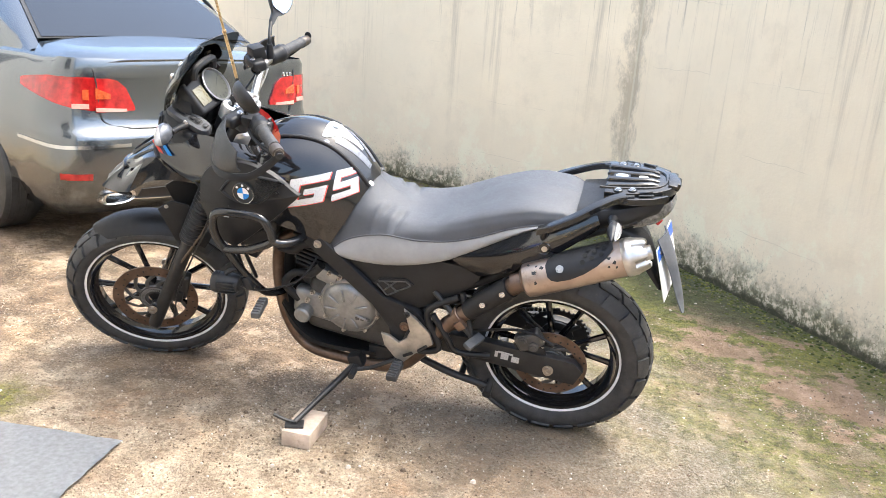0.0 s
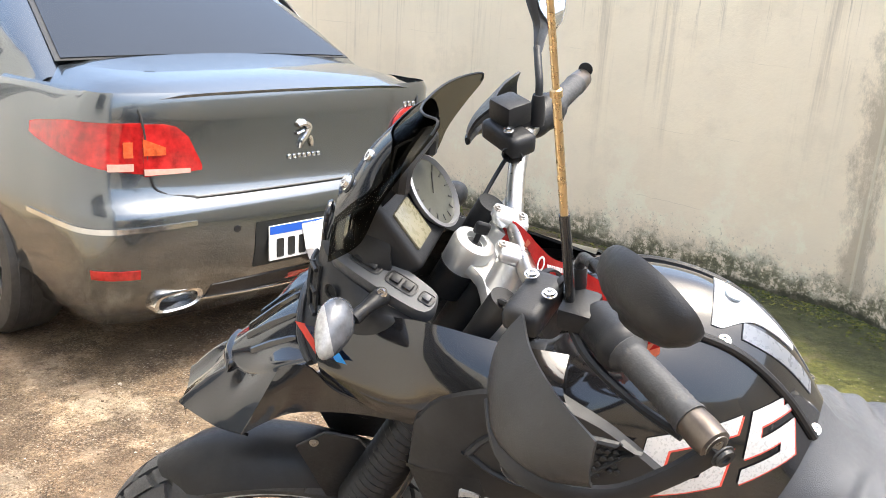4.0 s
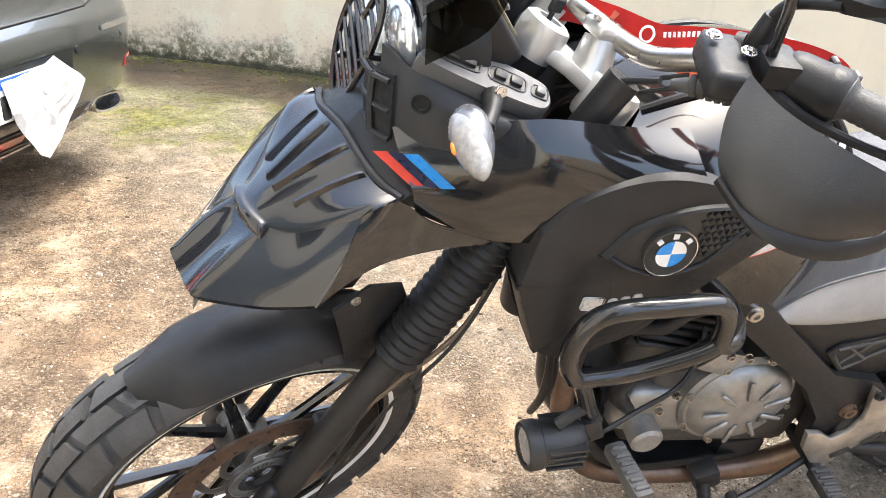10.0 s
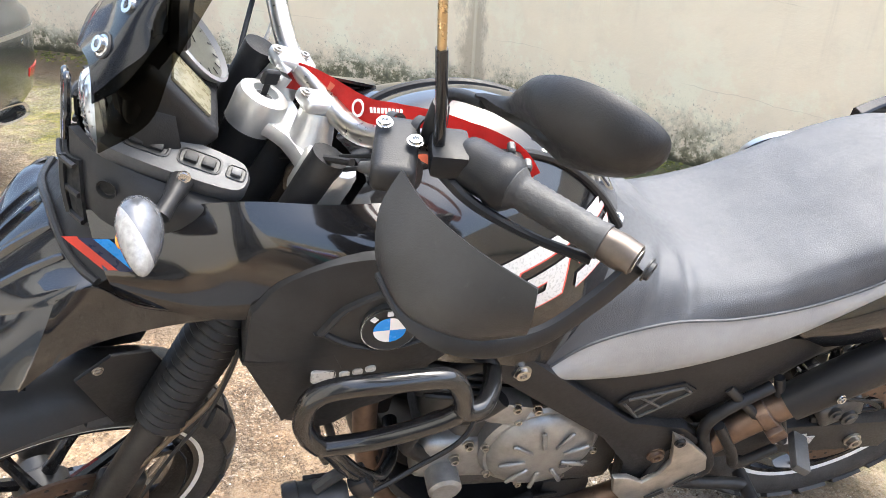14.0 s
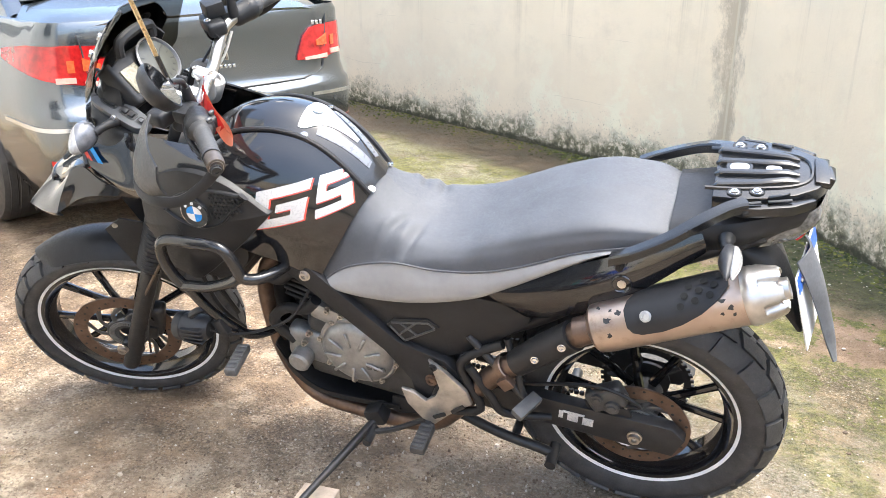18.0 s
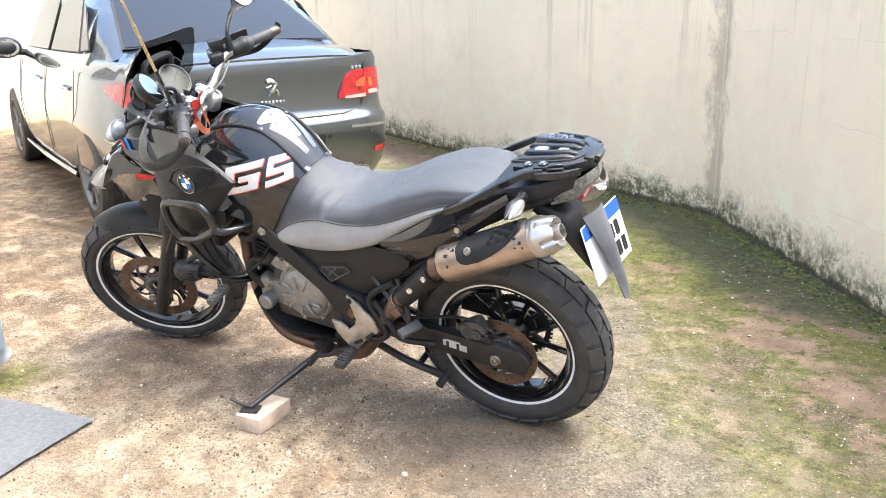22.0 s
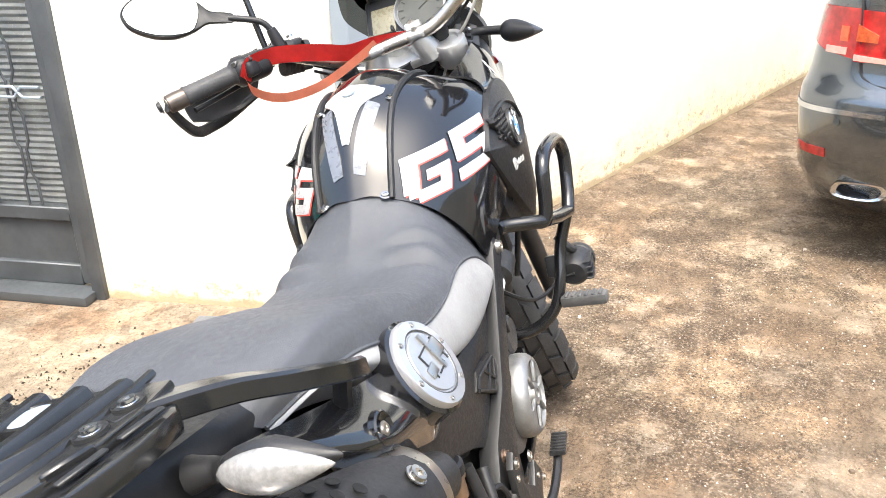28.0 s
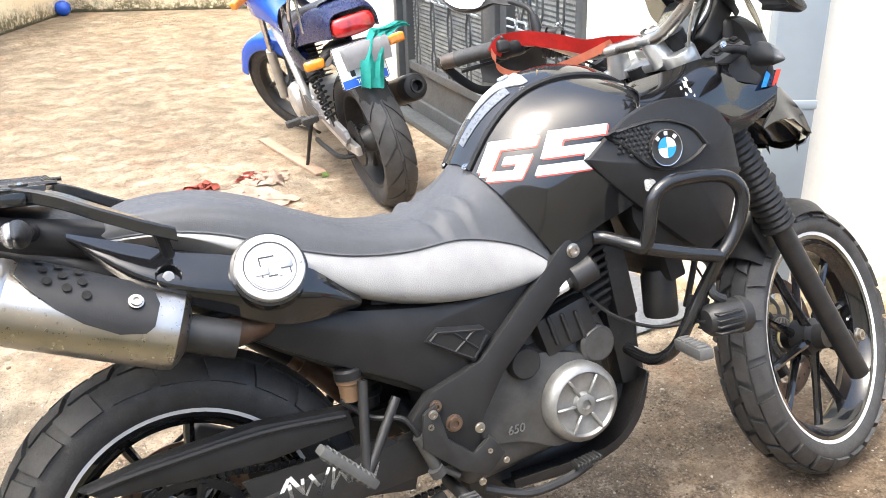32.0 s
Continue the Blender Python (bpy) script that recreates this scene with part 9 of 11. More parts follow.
def glass_sheet(name, corners, label, n=8, bow=0.0, parent=None):
    """A window: four corners, slightly bowed outwards and edged in black."""
    a, b, c, d = [Vector(v) for v in corners]
    nrm = (b - a).cross(d - a).normalized()
    mid = (a + b + c + d) / 4
    if nrm.dot(mid - Vector((1.9, 0, .9))) < 0:
        nrm = -nrm
    for kind, grow, lift, mat_ in (("window_rubber", 1.035, .004, INK), ("window_glass", 1.0, .009, CAR_GLASS)):
        bm = bmesh.new()
        grid = []
        for i in range(n + 1):
            row = []
            for j in range(n + 1):
                u, v = i / n, j / n
                p = a.lerp(b, u).lerp(d.lerp(c, u), v)
                p = mid + (p - mid) * grow + nrm * (lift + bow * (1 - (2 * u - 1) ** 2))
                row.append(bm.verts.new(p))
            grid.append(row)
        for i in range(n):
            for j in range(n):
                bm.faces.new((grid[i][j], grid[i + 1][j], grid[i + 1][j + 1], grid[i][j + 1]))
        bmesh.ops.recalc_face_normals(bm, faces=bm.faces)
        bmesh.ops.solidify(bm, geom=list(bm.faces), thickness=-.003)
        C(kind if kind != "window_glass" else name, bm, mat_, label if kind == "window_glass" else "")


glass_sheet("rear_window", [(.550, .635, 1.050), (.550, -.635, 1.050), (1.14, -.52, 1.345), (1.14, .52, 1.345)], "dark tinted rear window", 10, .014)
glass_sheet("windscreen", [(3.10, .62, 1.07), (3.10, -.62, 1.07), (2.60, -.53, 1.365), (2.60, .53, 1.365)], "dark windscreen", 8, .03)
for s in (1, -1):
    glass_sheet("side_window", [(1.02, s * .775, 1.02), (1.80, s * .785, 1.00), (1.80, s * .655, 1.335), (1.22, s * .665, 1.315)], "dark side window", 6, .0)
    glass_sheet("side_window", [(1.90, s * .785, 1.00), (2.72, s * .78, .985), (2.50, s * .665, 1.30), (1.90, s * .655, 1.335)], "dark side window", 6, .0)
    glass_sheet("quarter_window", [(.80, s * .765, 1.04), (.96, s * .775, 1.025), (1.12, s * .68, 1.29), (1.06, s * .69, 1.27)], "dark quarter window", 4, .0)


def on_tail(bm, ys, zs, lift, steps=6, zfun=None):
    """A patch that follows the tail between ys and zs; zs may be functions of y."""
    grid = []
    for i in range(steps * 2 + 1):
        y = ys[0] + (ys[1] - ys[0]) * i / (steps * 2)
        za, zb = zs[0](y) if callable(zs[0]) else zs[0], zs[1](y) if callable(zs[1]) else zs[1]
        grid.append([bm.verts.new((rear_x(y, za + (zb - za) * j / steps) - lift, y, za + (zb - za) * j / steps)) for j in range(steps + 1)])
    for a, b in zip(grid, grid[1:]):
        for j in range(steps):
            bm.faces.new((a[j], a[j + 1], b[j + 1], b[j]))
    bmesh.ops.recalc_face_normals(bm, faces=bm.faces)
    if sum(f.normal.x for f in bm.faces) > 0:
        bmesh.ops.reverse_faces(bm, faces=bm.faces)
    return bm


def along_body(i0, i1, zlo, zhi, lift, step=1):
    """A patch on the body between two places of its plan outline."""
    bm = bmesh.new()
    grid = []
    for i in range(i0, i1 + 1):
        row = []
        f = (i - i0) / max(1, i1 - i0)
        za, zb = zlo(f), zhi(f)
        for j in range(6):
            z = za + (zb - za) * j / 5
            k = max(0, min(len(LEVELS) - 2, sum(1 for v in LEVELS if v <= z) - 1))
            a, b = body_point(i, k), body_point(i, k + 1)
            p = a.lerp(b, (z - a.z) / max(1e-6, b.z - a.z))
            row.append(bm.verts.new(p + normal_at(i) * lift))
        grid.append(row)
    for a, b in zip(grid, grid[1:]):
        for j in range(5):
            bm.faces.new((a[j], a[j + 1], b[j + 1], b[j]))
    bmesh.ops.recalc_face_normals(bm, faces=bm.faces)
    c = sum((f.calc_center_median() for f in bm.faces), Vector()) / len(bm.faces)
    if sum(f.normal.dot(c - Vector((1.5, 0, c.z))) for f in bm.faces) < 0:
        bmesh.ops.reverse_faces(bm, faces=bm.faces)
    bmesh.ops.solidify(bm, geom=list(bm.faces), thickness=.008)
    return bm


def index_at(y, x=None):
    """Nearest place on the left half of the plan outline."""
    return min(range(len(half)), key=lambda i: abs(path[i].y - y) + (0 if path[i].x < 1.2 else 9) if x is None else abs(path[i].x - x))


def both(make):
    """The left and the mirrored right patch."""
    for s in (1, -1):
        bm = make()
        if s < 0:
            for v in bm.verts:
                v.co.y = -v.co.y
            bmesh.ops.reverse_faces(bm, faces=bm.faces)
        yield s, bm


LAMP_ORANGE = plain("orange_lamp_section", (.62, .10, .03), .12, 0, .4, 60, coat=1.0)
ia, ib, ic = index_at(0, .42), index_at(.60), index_at(.415)
for s, bm in both(lambda: along_body(ia, ib, lambda f: .838 - .098 * f ** .7, lambda f: .872 + .032 * min(1, f * 2.5) ** .6, .006)):
    lamp = C("tail_lamp", bm, TAIL_RED, "red tail lamp with clear and amber sections")
    for nm, lo, hi, mt, i0, i1 in (("amber_section", .795, .845, LAMP_ORANGE, ib - 2, ib - 1), ("clear_section", .752, .776, TAIL_CLEAR, ib - 4, ib - 1)):
        b2 = along_body(i0, i1, lambda f: lo, lambda f: hi, .011)
        if s < 0:
            for v in b2.verts:
                v.co.y = -v.co.y
            bmesh.ops.reverse_faces(b2, faces=b2.faces)
        C(nm, b2, mt, "", lamp)
for s, bm in both(lambda: along_body(ib, ic, lambda f: .732 + .010 * f, lambda f: .760 + .140 * (1 - f ** 5), .010)):
    lamp = C("lid_lamp", bm, TAIL_RED, "red tail lamp on the boot lid")
    b2 = along_body(ib, ic - 1, lambda f: .737, lambda f: .758 - .006 * f, .015)
    b3 = along_body(ib, ib + 2, lambda f: .80, lambda f: .855 - .03 * f, .015)
    for b_, mt in ((b2, TAIL_CLEAR), (b3, LAMP_ORANGE)):
        if s < 0:
            for v in b_.verts:
                v.co.y = -v.co.y
            bmesh.ops.reverse_faces(b_, faces=b_.faces)
        C("lens_section", b_, mt, "", lamp)
# panel gaps
for s in (1, -1):
    bm = bmesh.new()
    tube(bm, [(rear_x(.66, .985) + .02, s * .645, .992), (rear_x(.61, .92) - .002, s * .612, .93), (rear_x(.59, .75) - .001, s * .590, .74), (rear_x(.56, .68) - .001, s * .560, .678), (rear_x(.45, .655) - .001, s * .45, .655)], .0045, 6, 5)
    C("panel_gap", bm, INK, "")
bm = bmesh.new()
tube(bm, [(rear_x(y, .652) - .001, y, .652) for y in (-.45, -.3, -.15, 0, .15, .3, .45)], .0045, 6, 3)
C("panel_gap", bm, INK, "")
# bright bumper strips, reflectors, sensors
for s, bm in both(lambda: along_body(index_at(0, .40), index_at(.475), lambda f: .570 - .012 * math.sin(f * 3), lambda f: .586 - .010 * math.sin(f * 3), .006)):
    C("bumper_strip", bm, CHROME, "bright bumper strip")
for s, bm in both(lambda: along_body(index_at(.755), index_at(.64), lambda f: .400, lambda f: .432, .004)):
    C("bumper_reflector", bm, TAIL_RED, "red bumper reflector")
for y in (-.62, -.32, .32, .62):
    bm = bmesh.new()
    x = rear_x(y, .535)
    lathe(bm, [(0, .004), (.012, .004), (.013, 0), (.013, -.004)], frame_to((x, y, .535), (x - 1, y * 1.4, .535)), 20)
    C("parking_sensor", bm, MATT_BLACK if abs(y) < .4 else CAR_PAINT, "")
# plate recess shade, plate, emblem, lettering bars, lower grille, exhaust tips
# flat patch: the recess's shade is put into a darker body colour
bm = bmesh.new()
on_tail(bm, (-.29, .245), (.375, .545), .003)
C("plate_recess", bm, plain("recess_shade_grey", (.028, .032, .034), .4, .4, .1), "")
bm = bmesh.new()
px = rear_x(0, .46) - .012
box(bm, (.006, .40, .13), (px, -.003, .460), (0, 0, 0), .002, 1)
pl = C("number_plate", bm, PLATE_WHITE, "white number plate with blue band")
bm = bmesh.new()
box(bm, (.002, .395, .030), (px - .0035, -.003, .508))
C("plate_band", bm, PLATE_BLUE, "", pl)
writing("plate_word", "BRASIL", .022, PLATE_WHITE, pl, pose(px - .0048, -.003, .508, 90, 0, -90), .0003)
bm = bmesh.new()
for k in range(7):
    y = .150 - .049 * k
    box(bm, (.002, .030, .070), (px - .0035, y, .440), (0, 0, 0), .004, 1)
C("plate_bar", bm, INK, "black character bars", pl)
ex = rear_x(0, .83)
bm = bmesh.new()
tube(bm, [(ex - .006, .03, .865), (ex - .007, .005, .872), (ex - .007, -.02, .855), (ex - .007, -.005, .825), (ex - .007, .012, .805), (ex - .006, .020, .782)], [.010, .014, .012, .013, .010, .006], 8)
tube(bm, [(ex - .006, -.005, .83), (ex - .006, -.028, .815), (ex - .006, -.034, .785)], [.010, .009, .006], 8)
tube(bm, [(ex - .006, .005, .845), (ex - .006, .035, .835)], [.008, .006], 8)
C("emblem", bm, CHROME, "bright metal emblem")
for k in range(7):
    bm = bmesh.new()
    box(bm, (.004, .016, .016), (rear_x(0, .76) - .003, .066 - .022 * k, .755), (0, 0, 0), .003, 1)
    C("lettering_bar", bm, CHROME, "")
for k in range(3):
    bm = bmesh.new()
    box(bm, (.004, .018, .020), (rear_x(-.55, .905) - .003, -.530 - .024 * k, .912), (0, 0, 0), .003, 1)
    C("lettering_bar", bm, CHROME, "")
bm = bmesh.new()
on_tail(bm, (-.40, .40), (.270, .335), .006)
bmesh.ops.solidify(bm, geom=list(bm.faces), thickness=.01)
C("lower_grille", bm, MATT_BLACK, "black lower bumper grille")
bm = bmesh.new()
on_tail(bm, (-.075, .075), (.286, .318), .011)
C("fog_reflector", bm, TAIL_RED, "red rear fog lamp")
bm = bmesh.new()
tube(bm, [(rear_x(abs(y), .27) - .010, y, .262 + .018 * (abs(y) / .45) ** 2) for y in (-.44, -.3, -.15, 0, .15, .3, .44)], .006, 6, 3)
C("lower_trim", bm, CHROME, "")
for s in (1, -1):
    x = rear_x(.52, .30) - .012
    out = [(p.x, p.y) for p in spline([(-.090, -.018, 0), (-.080, .020, 0), (-.03, .031, 0), (.06, .036, 0), (.092, .022, 0), (.085, -.008, 0), (.04, -.027, 0), (-.05, -.031, 0)], 4, True)]
    bm = bmesh.new()
    rings = []
    for sc, dx in ((1.0, .06), (1.0, -.012), (.97, -.019), (.78, -.015), (.74, .04)):
        rings.append([(x + dx + .03 * abs(a) * 3 * 0, s * (.520 + a * sc * -1), .298 + b * sc) for a, b in out])
    skin(bm, rings, True, False)
    tip = C("exhaust_tip", bm, CHROME, "bright oblong exhaust tip", angle=30)
    bm = bmesh.new()
    bm.faces.new([bm.verts.new((x + .03, s * (.520 - a * .76), .298 + b * .76)) for a, b in out])
    bmesh.ops.solidify(bm, geom=list(bm.faces), thickness=.002)
    C("tip_inside", bm, INK, "", tip)
# wheels
for x in (.86, 3.46):
    for s in (1, -1):
        m = Matrix.Translation((x, s * .755, .31)) @ pose(0, 0, 0, 90 if s < 0 else -90)
        bm = bmesh.new()
        lathe(bm, [(.215, -.10), (.25, -.105), (.295, -.098), (.310, -.075), (.312, 0), (.310, .075), (.295, .098), (.25, .105), (.215, .10)], m, 48)
        for k in range(3):
            lathe(bm, [(.3125, -.05 + .045 * k), (.3145, -.048 + .045 * k), (.3145, -.015 + .045 * k), (.3125, -.013 + .045 * k)], m, 48)
        ty = C("tyre", bm, RUBBER, "black car tyre")
        bm = bmesh.new()
        lathe(bm, [(.215, -.09), (.205, -.02), (.200, .07), (.215, .10), (.222, .102)], m, 40)
        lathe(bm, [(0, .075), (.045, .08), (.05, .06)], m, 24)
        lathe(bm, [(0, -.03), (.20, -.03)], m, 32)
        C("rim", bm, plain("grey_alloy_wheel", (.16, .165, .17), .35, .7, .1) if x < 1 and s > 0 else bpy.data.materials["grey_alloy_wheel"], "", ty)
        for k in range(10):
            a = 2 * math.pi * k / 10
            bm = bmesh.new()
            tube(bm, [m @ Vector((.03 * math.cos(a), .03 * math.sin(a), .07)), m @ Vector((.12 * math.cos(a), .12 * math.sin(a), .078)), m @ Vector((.208 * math.cos(a), .208 * math.sin(a), .075))], [.02, .013, .016], 6, 3)
            C("spoke", bm, bpy.data.materials["grey_alloy_wheel"], "", ty)
bm = bmesh.new()
box(bm, (3.9, 1.30, .16), (2.2, 0, .26), (0, 0, 0), .04)
C("underbody", bm, MATT_BLACK, "")
# door mirrors, handles, door gaps, sill trim
for s in (1, -1):
    bm = bmesh.new()
    bmesh.ops.create_uvsphere(bm, u_segments=20, v_segments=12, radius=1, matrix=Matrix.Translation((2.62, s * .965, .985)) @ Matrix.Diagonal((.075, .115, .078, 1)))
    tube(bm, [(2.70, s * .80, .94), (2.66, s * .90, .955)], .025, 8, 2)
    mo = C("door_mirror", bm, MATT_BLACK, "black door mirror")
    bm = bmesh.new()
    lathe(bm, [(0, 0), (.09, 0), (.09, .004), (0, .004)], Matrix.Translation((2.565, s * .965, .985)) @ pose(0, 0, 0, 0, -90, 0) @ Matrix.Diagonal((.72, 1, 1, 1)), 24)
    C("mirror_glass", bm, MIRROR, "", mo)
    for x in (1.22, 2.10):
        bm = bmesh.new()
        tube(bm, [(x - .10, s * .850, .80), (x - .05, s * .868, .806), (x + .05, s * .868, .806), (x + .10, s * .850, .80)], .011, 8)
        C("door_handle", bm, CHROME, "bright door handle")
    for pts in ([(1.86, s * .862, .30), (1.86, s * .878, .60), (1.86, s * .842, .92)], [(2.86, s * .858, .32), (2.90, s * .870, .60), (2.84, s * .835, .90)], [(1.18, s * .858, .52), (1.00, s * .868, .66), (.96, s * .838, .92)]):
        bm = bmesh.new()
        tube(bm, pts, .0024, 6, 4)
        C("door_gap", bm, INK, "")
    bm = bmesh.new()
    tube(bm, [(1.28, s * .835, .235), (2.2, s * .845, .225), (3.05, s * .835, .235)], .018, 8)
    C("sill_trim", bm, CAR_PAINT, "")
bm = bmesh.new()
box(bm, (.05, .05, .012), (1.16, 0, 1.385), (0, -20, 0), .005)
C("roof_aerial_base", bm, MATT_BLACK, "")

# crumpled plastic bag hung over part of the plate
bag = thing("plastic_bag", "crumpled cloudy plastic bag hung over the car's number plate", "bag", car.matrix_basis.copy())
bm = bmesh.new()
random.seed(11)
out = [(.055, .515), (-.06, .52), (-.18, .545), (-.255, .49), (-.315, .44), (-.21, .33), (-.10, .235), (-.055, .26), (.0, .34), (.045, .42)]
cy, cz = -.11, .42
rings = []
for sc in (1.0, .82, .62, .42, .2):
    ring = []
    for i, (y, z) in enumerate(out):
        for f in (0, .5):
            y2, z2 = out[(i + 1) % len(out)]
            yy, zz = y + (y2 - y) * f, z + (z2 - z) * f
            yy, zz = cy + (yy - cy) * sc, cz + (zz - cz) * sc
            ring.append((rear_x(-.1, .45) - .020 - .022 * (1 - sc) - .016 * noise.noise(Vector((yy * 16, zz * 16, 1))) - .006 * random.random(), yy, zz))
    rings.append(ring)
skin(bm, rings, True, False)
bm.faces.new(list(bm.verts)[-20:])
bmesh.ops.solidify(bm, geom=list(bm.faces), thickness=.002)
part("bag_film", bm, BAG, bag, flat=True)

# ---- the blue motorcycle by the gate ----
# local axes: x forwards from above the rear contact, y to its left, z up in its leaning plane
blue = thing("motorcycle", "blue street motorcycle with navy tail leaning by the gate", "motorcycle", pose(-1.137, -2.05, 0, 0, 0, -88.3) @ pose(0, 0, 0, -11.0))
BLUE_STEER = Matrix.Translation((1.24, 0, .29)) @ Matrix.Rotation(radians(30.0), 4, Vector((-.42, 0, .907))) @ Matrix.Translation((-1.24, 0, -.29))
BRIGHT_BLUE = plain("bright_blue_paint", (0.015, 0.10, 0.62), 0.20, 0.1, 0.15, 8, coat=0.7)
SILVER_PAINT = plain("silver_engine_paint", (0.55, 0.55, 0.54), 0.40, 0.6, 0.15, 25, 0.15, 300, dirt=(0.22, 0.17, 0.12), dirt_amount=0.2)
GREY_PLASTIC = plain("dull_grey_plastic", (0.20, 0.20, 0.21), 0.5, 0.0, 0.15, 20)
SPOTLESS_AMBER = AMBER


def Q(name, bm, material, label="", parent=None, m=None, **kw):
    return part(name, bm, material, parent or blue, label, m, **kw)


for at, r, w, rim_r, steer in (((0, 0, .318), .312, .068, .215, Matrix()), ((1.28, 0, .295), .289, .045, .215, BLUE_STEER)):
    full = steer @ Matrix.Translation(at) @ pose(0, 0, 0, 90)
    tyre = Q("tyre", tyre_carcass(r, w, rim_r), RUBBER, "black road tyre with wide slanted grooves", None, full)
    steady_tread("tread", tread_blocks(r, w, ((18, .07, 1.0, .34, .86, 0), (18, -.07, -1.0, .34, .86, .5), (18, -.045, .045, 0, .97, .2)), .006), RUBBER, tyre, "slanted rubber tread blocks")
    bm = bmesh.new()
    lathe(bm, [(rim_r + .008, -w * .75), (rim_r - .012, -w * .72), (rim_r - .03, -w * .2), (rim_r - .03, w * .2), (rim_r - .012, w * .72), (rim_r + .008, w * .75)], None, 60, True)
    rim = Q("rim", bm, MATT_BLACK, "dark cast rim", None, full)
    for k in range(6):
        bm = bmesh.new()
        a = 2 * math.pi * k / 6
        tube(bm, [(.03 * math.cos(a), .03 * math.sin(a), 0), (.12 * math.cos(a + .12), .12 * math.sin(a + .12), 0), ((rim_r - .02) * math.cos(a), (rim_r - .02) * math.sin(a), 0)], [.018, .012, .013], 8, 3)
        Q("spoke", bm, MATT_BLACK, "", rim)
    bm = bmesh.new()
    lathe(bm, [(0, -w * 1.1), (.035, -w * 1.1), (.06, -w * .4), (.06, w * .4), (.035, w * 1.1), (0, w * 1.1)], None, 28)
    Q("hub", bm, GREY_CASTING, "", rim)

# rear: swing arm, chain cover, shocks, sprocket
for s in (1, -1):
    bm = bmesh.new()
    bike_plate(bm, [(-.09, .335), (.05, .345), (.46, .405), (.46, .345), (.05, .285), (-.09, .295)], s * .105, .026, .006)
    arm = Q("swing_arm", bm, SILVER_PAINT, "dusty silver swing arm")
    bolt("axle_nut", arm, (0, s * .118, .318), (0, s * .3, .318), .014, .014, STEEL)
    bm = bmesh.new()
    rod(bm, (.07, s * .135, .40), (.235, s * .135, .665), .010, 10)
    shock = Q("shock_absorber", bm, MATT_BLACK, "black coil-spring rear shock")
    bm = bmesh.new()
    c0, c1 = Vector((.09, s * .135, .435)), Vector((.215, s * .135, .632))
    fr = frame_to(c0, c1)
    length = (c1 - c0).length
    tube(bm, [fr @ Vector((.024 * math.cos(2 * math.pi * q / 10), .024 * math.sin(2 * math.pi * q / 10), length * q / 90)) for q in range(91)], .0052, 6, 1, False)
    Q("coil_spring", bm, SATIN_BLACK, "", shock)
    bm = bmesh.new()
    lathe(bm, [(0, 0), (.03, 0), (.031, .06), (.02, .07), (0, .07)], frame_to(c1 - Vector((.02, 0, .03)), c1 + Vector((.12, 0, .19))), 18)
    Q("shock_cap", bm, MATT_BLACK, "", shock)
bm = bmesh.new()
bike_plate(bm, [(-.05, .405), (-.07, .375), (-.04, .345), (.30, .385), (.40, .44), (.34, .455)], .128, .022, .008)
Q("chain_cover", bm, GREY_PLASTIC, "grey plastic chain cover")
bm = bmesh.new()
box(bm, (.045, .004, .022), (.16, .1405, .405), (0, -8, 0), .002, 1)
Q("cover_label", bm, WHITE, "small white label")
bm = bmesh.new()
for k in range(36):
    a = 2 * math.pi * k / 36
    box(bm, (.009, .009, .006), (.098 * math.cos(a), .098 * math.sin(a), -.082), (0, 0, math.degrees(a)))
lathe(bm, [(.03, -.086), (.096, -.086), (.096, -.078), (.03, -.078)], None, 48, True)
Q("sprocket", bm, MATT_BLACK, "oily black sprocket", None, Matrix.Translation((0, 0, .318)) @ pose(0, 0, 0, 90))

# tail: mudguard, navy cowl, lamp, number plate, indicators
bm = bmesh.new()
sheet(bm, [[(.20, 0, .70), (.05, 0, .735), (-.10, 0, .765), (-.215, 0, .78), (-.235, 0, .70)], [(.20, .075, .69), (.05, .085, .725), (-.09, .095, .755), (-.205, .095, .775), (-.225, .09, .69)], [(.20, .095, .64), (.05, .10, .66), (-.06, .10, .715), (-.16, .098, .755), (-.18, .092, .68)]], 1, 4, 3, .004)
sheet(bm, [[(.20, 0, .70), (.05, 0, .735), (-.10, 0, .765), (-.215, 0, .78), (-.235, 0, .70)], [(.20, .075, .69), (.05, .085, .725), (-.09, .095, .755), (-.205, .095, .775), (-.225, .09, .69)], [(.20, .095, .64), (.05, .10, .66), (-.06, .10, .715), (-.16, .098, .755), (-.18, .092, .68)]], -1, 4, 3, .004)
Q("rear_mudguard", bm, GREY_PLASTIC, "dull grey rear mudguard")
bm = bmesh.new()
tube(bm, [(.25, 0, .66), (.05, 0, .675), (-.10, 0, .62), (-.20, 0, .50)], [.05, .06, .055, .045], 10, 4)
bm.transform(Matrix.Diagonal((1, 1.3, 1, 1)))
Q("inner_mudguard", bm, MATT_BLACK, "black inner mudguard")
NT = [[(.52, .0, .80), (.30, 0, .86), (.10, 0, .905), (-.05, 0, .915), (-.125, 0, .895)],
      [(.52, .085, .79), (.30, .10, .845), (.10, .095, .895), (-.05, .075, .905), (-.115, .065, .890)],
      [(.56, .125, .72), (.32, .142, .785), (.10, .132, .840), (-.05, .112, .865), (-.125, .098, .862)],
      [(.60, .135, .635), (.34, .150, .705), (.12, .138, .760), (-.03, .120, .788), (-.13, .102, .805)]]
bm = bmesh.new()
for s in (1, -1):
    sheet(bm, NT, s, 6, 4, 0)
bmesh.ops.remove_doubles(bm, verts=bm.verts, dist=.0008)
bmesh.ops.recalc_face_normals(bm, faces=bm.faces)
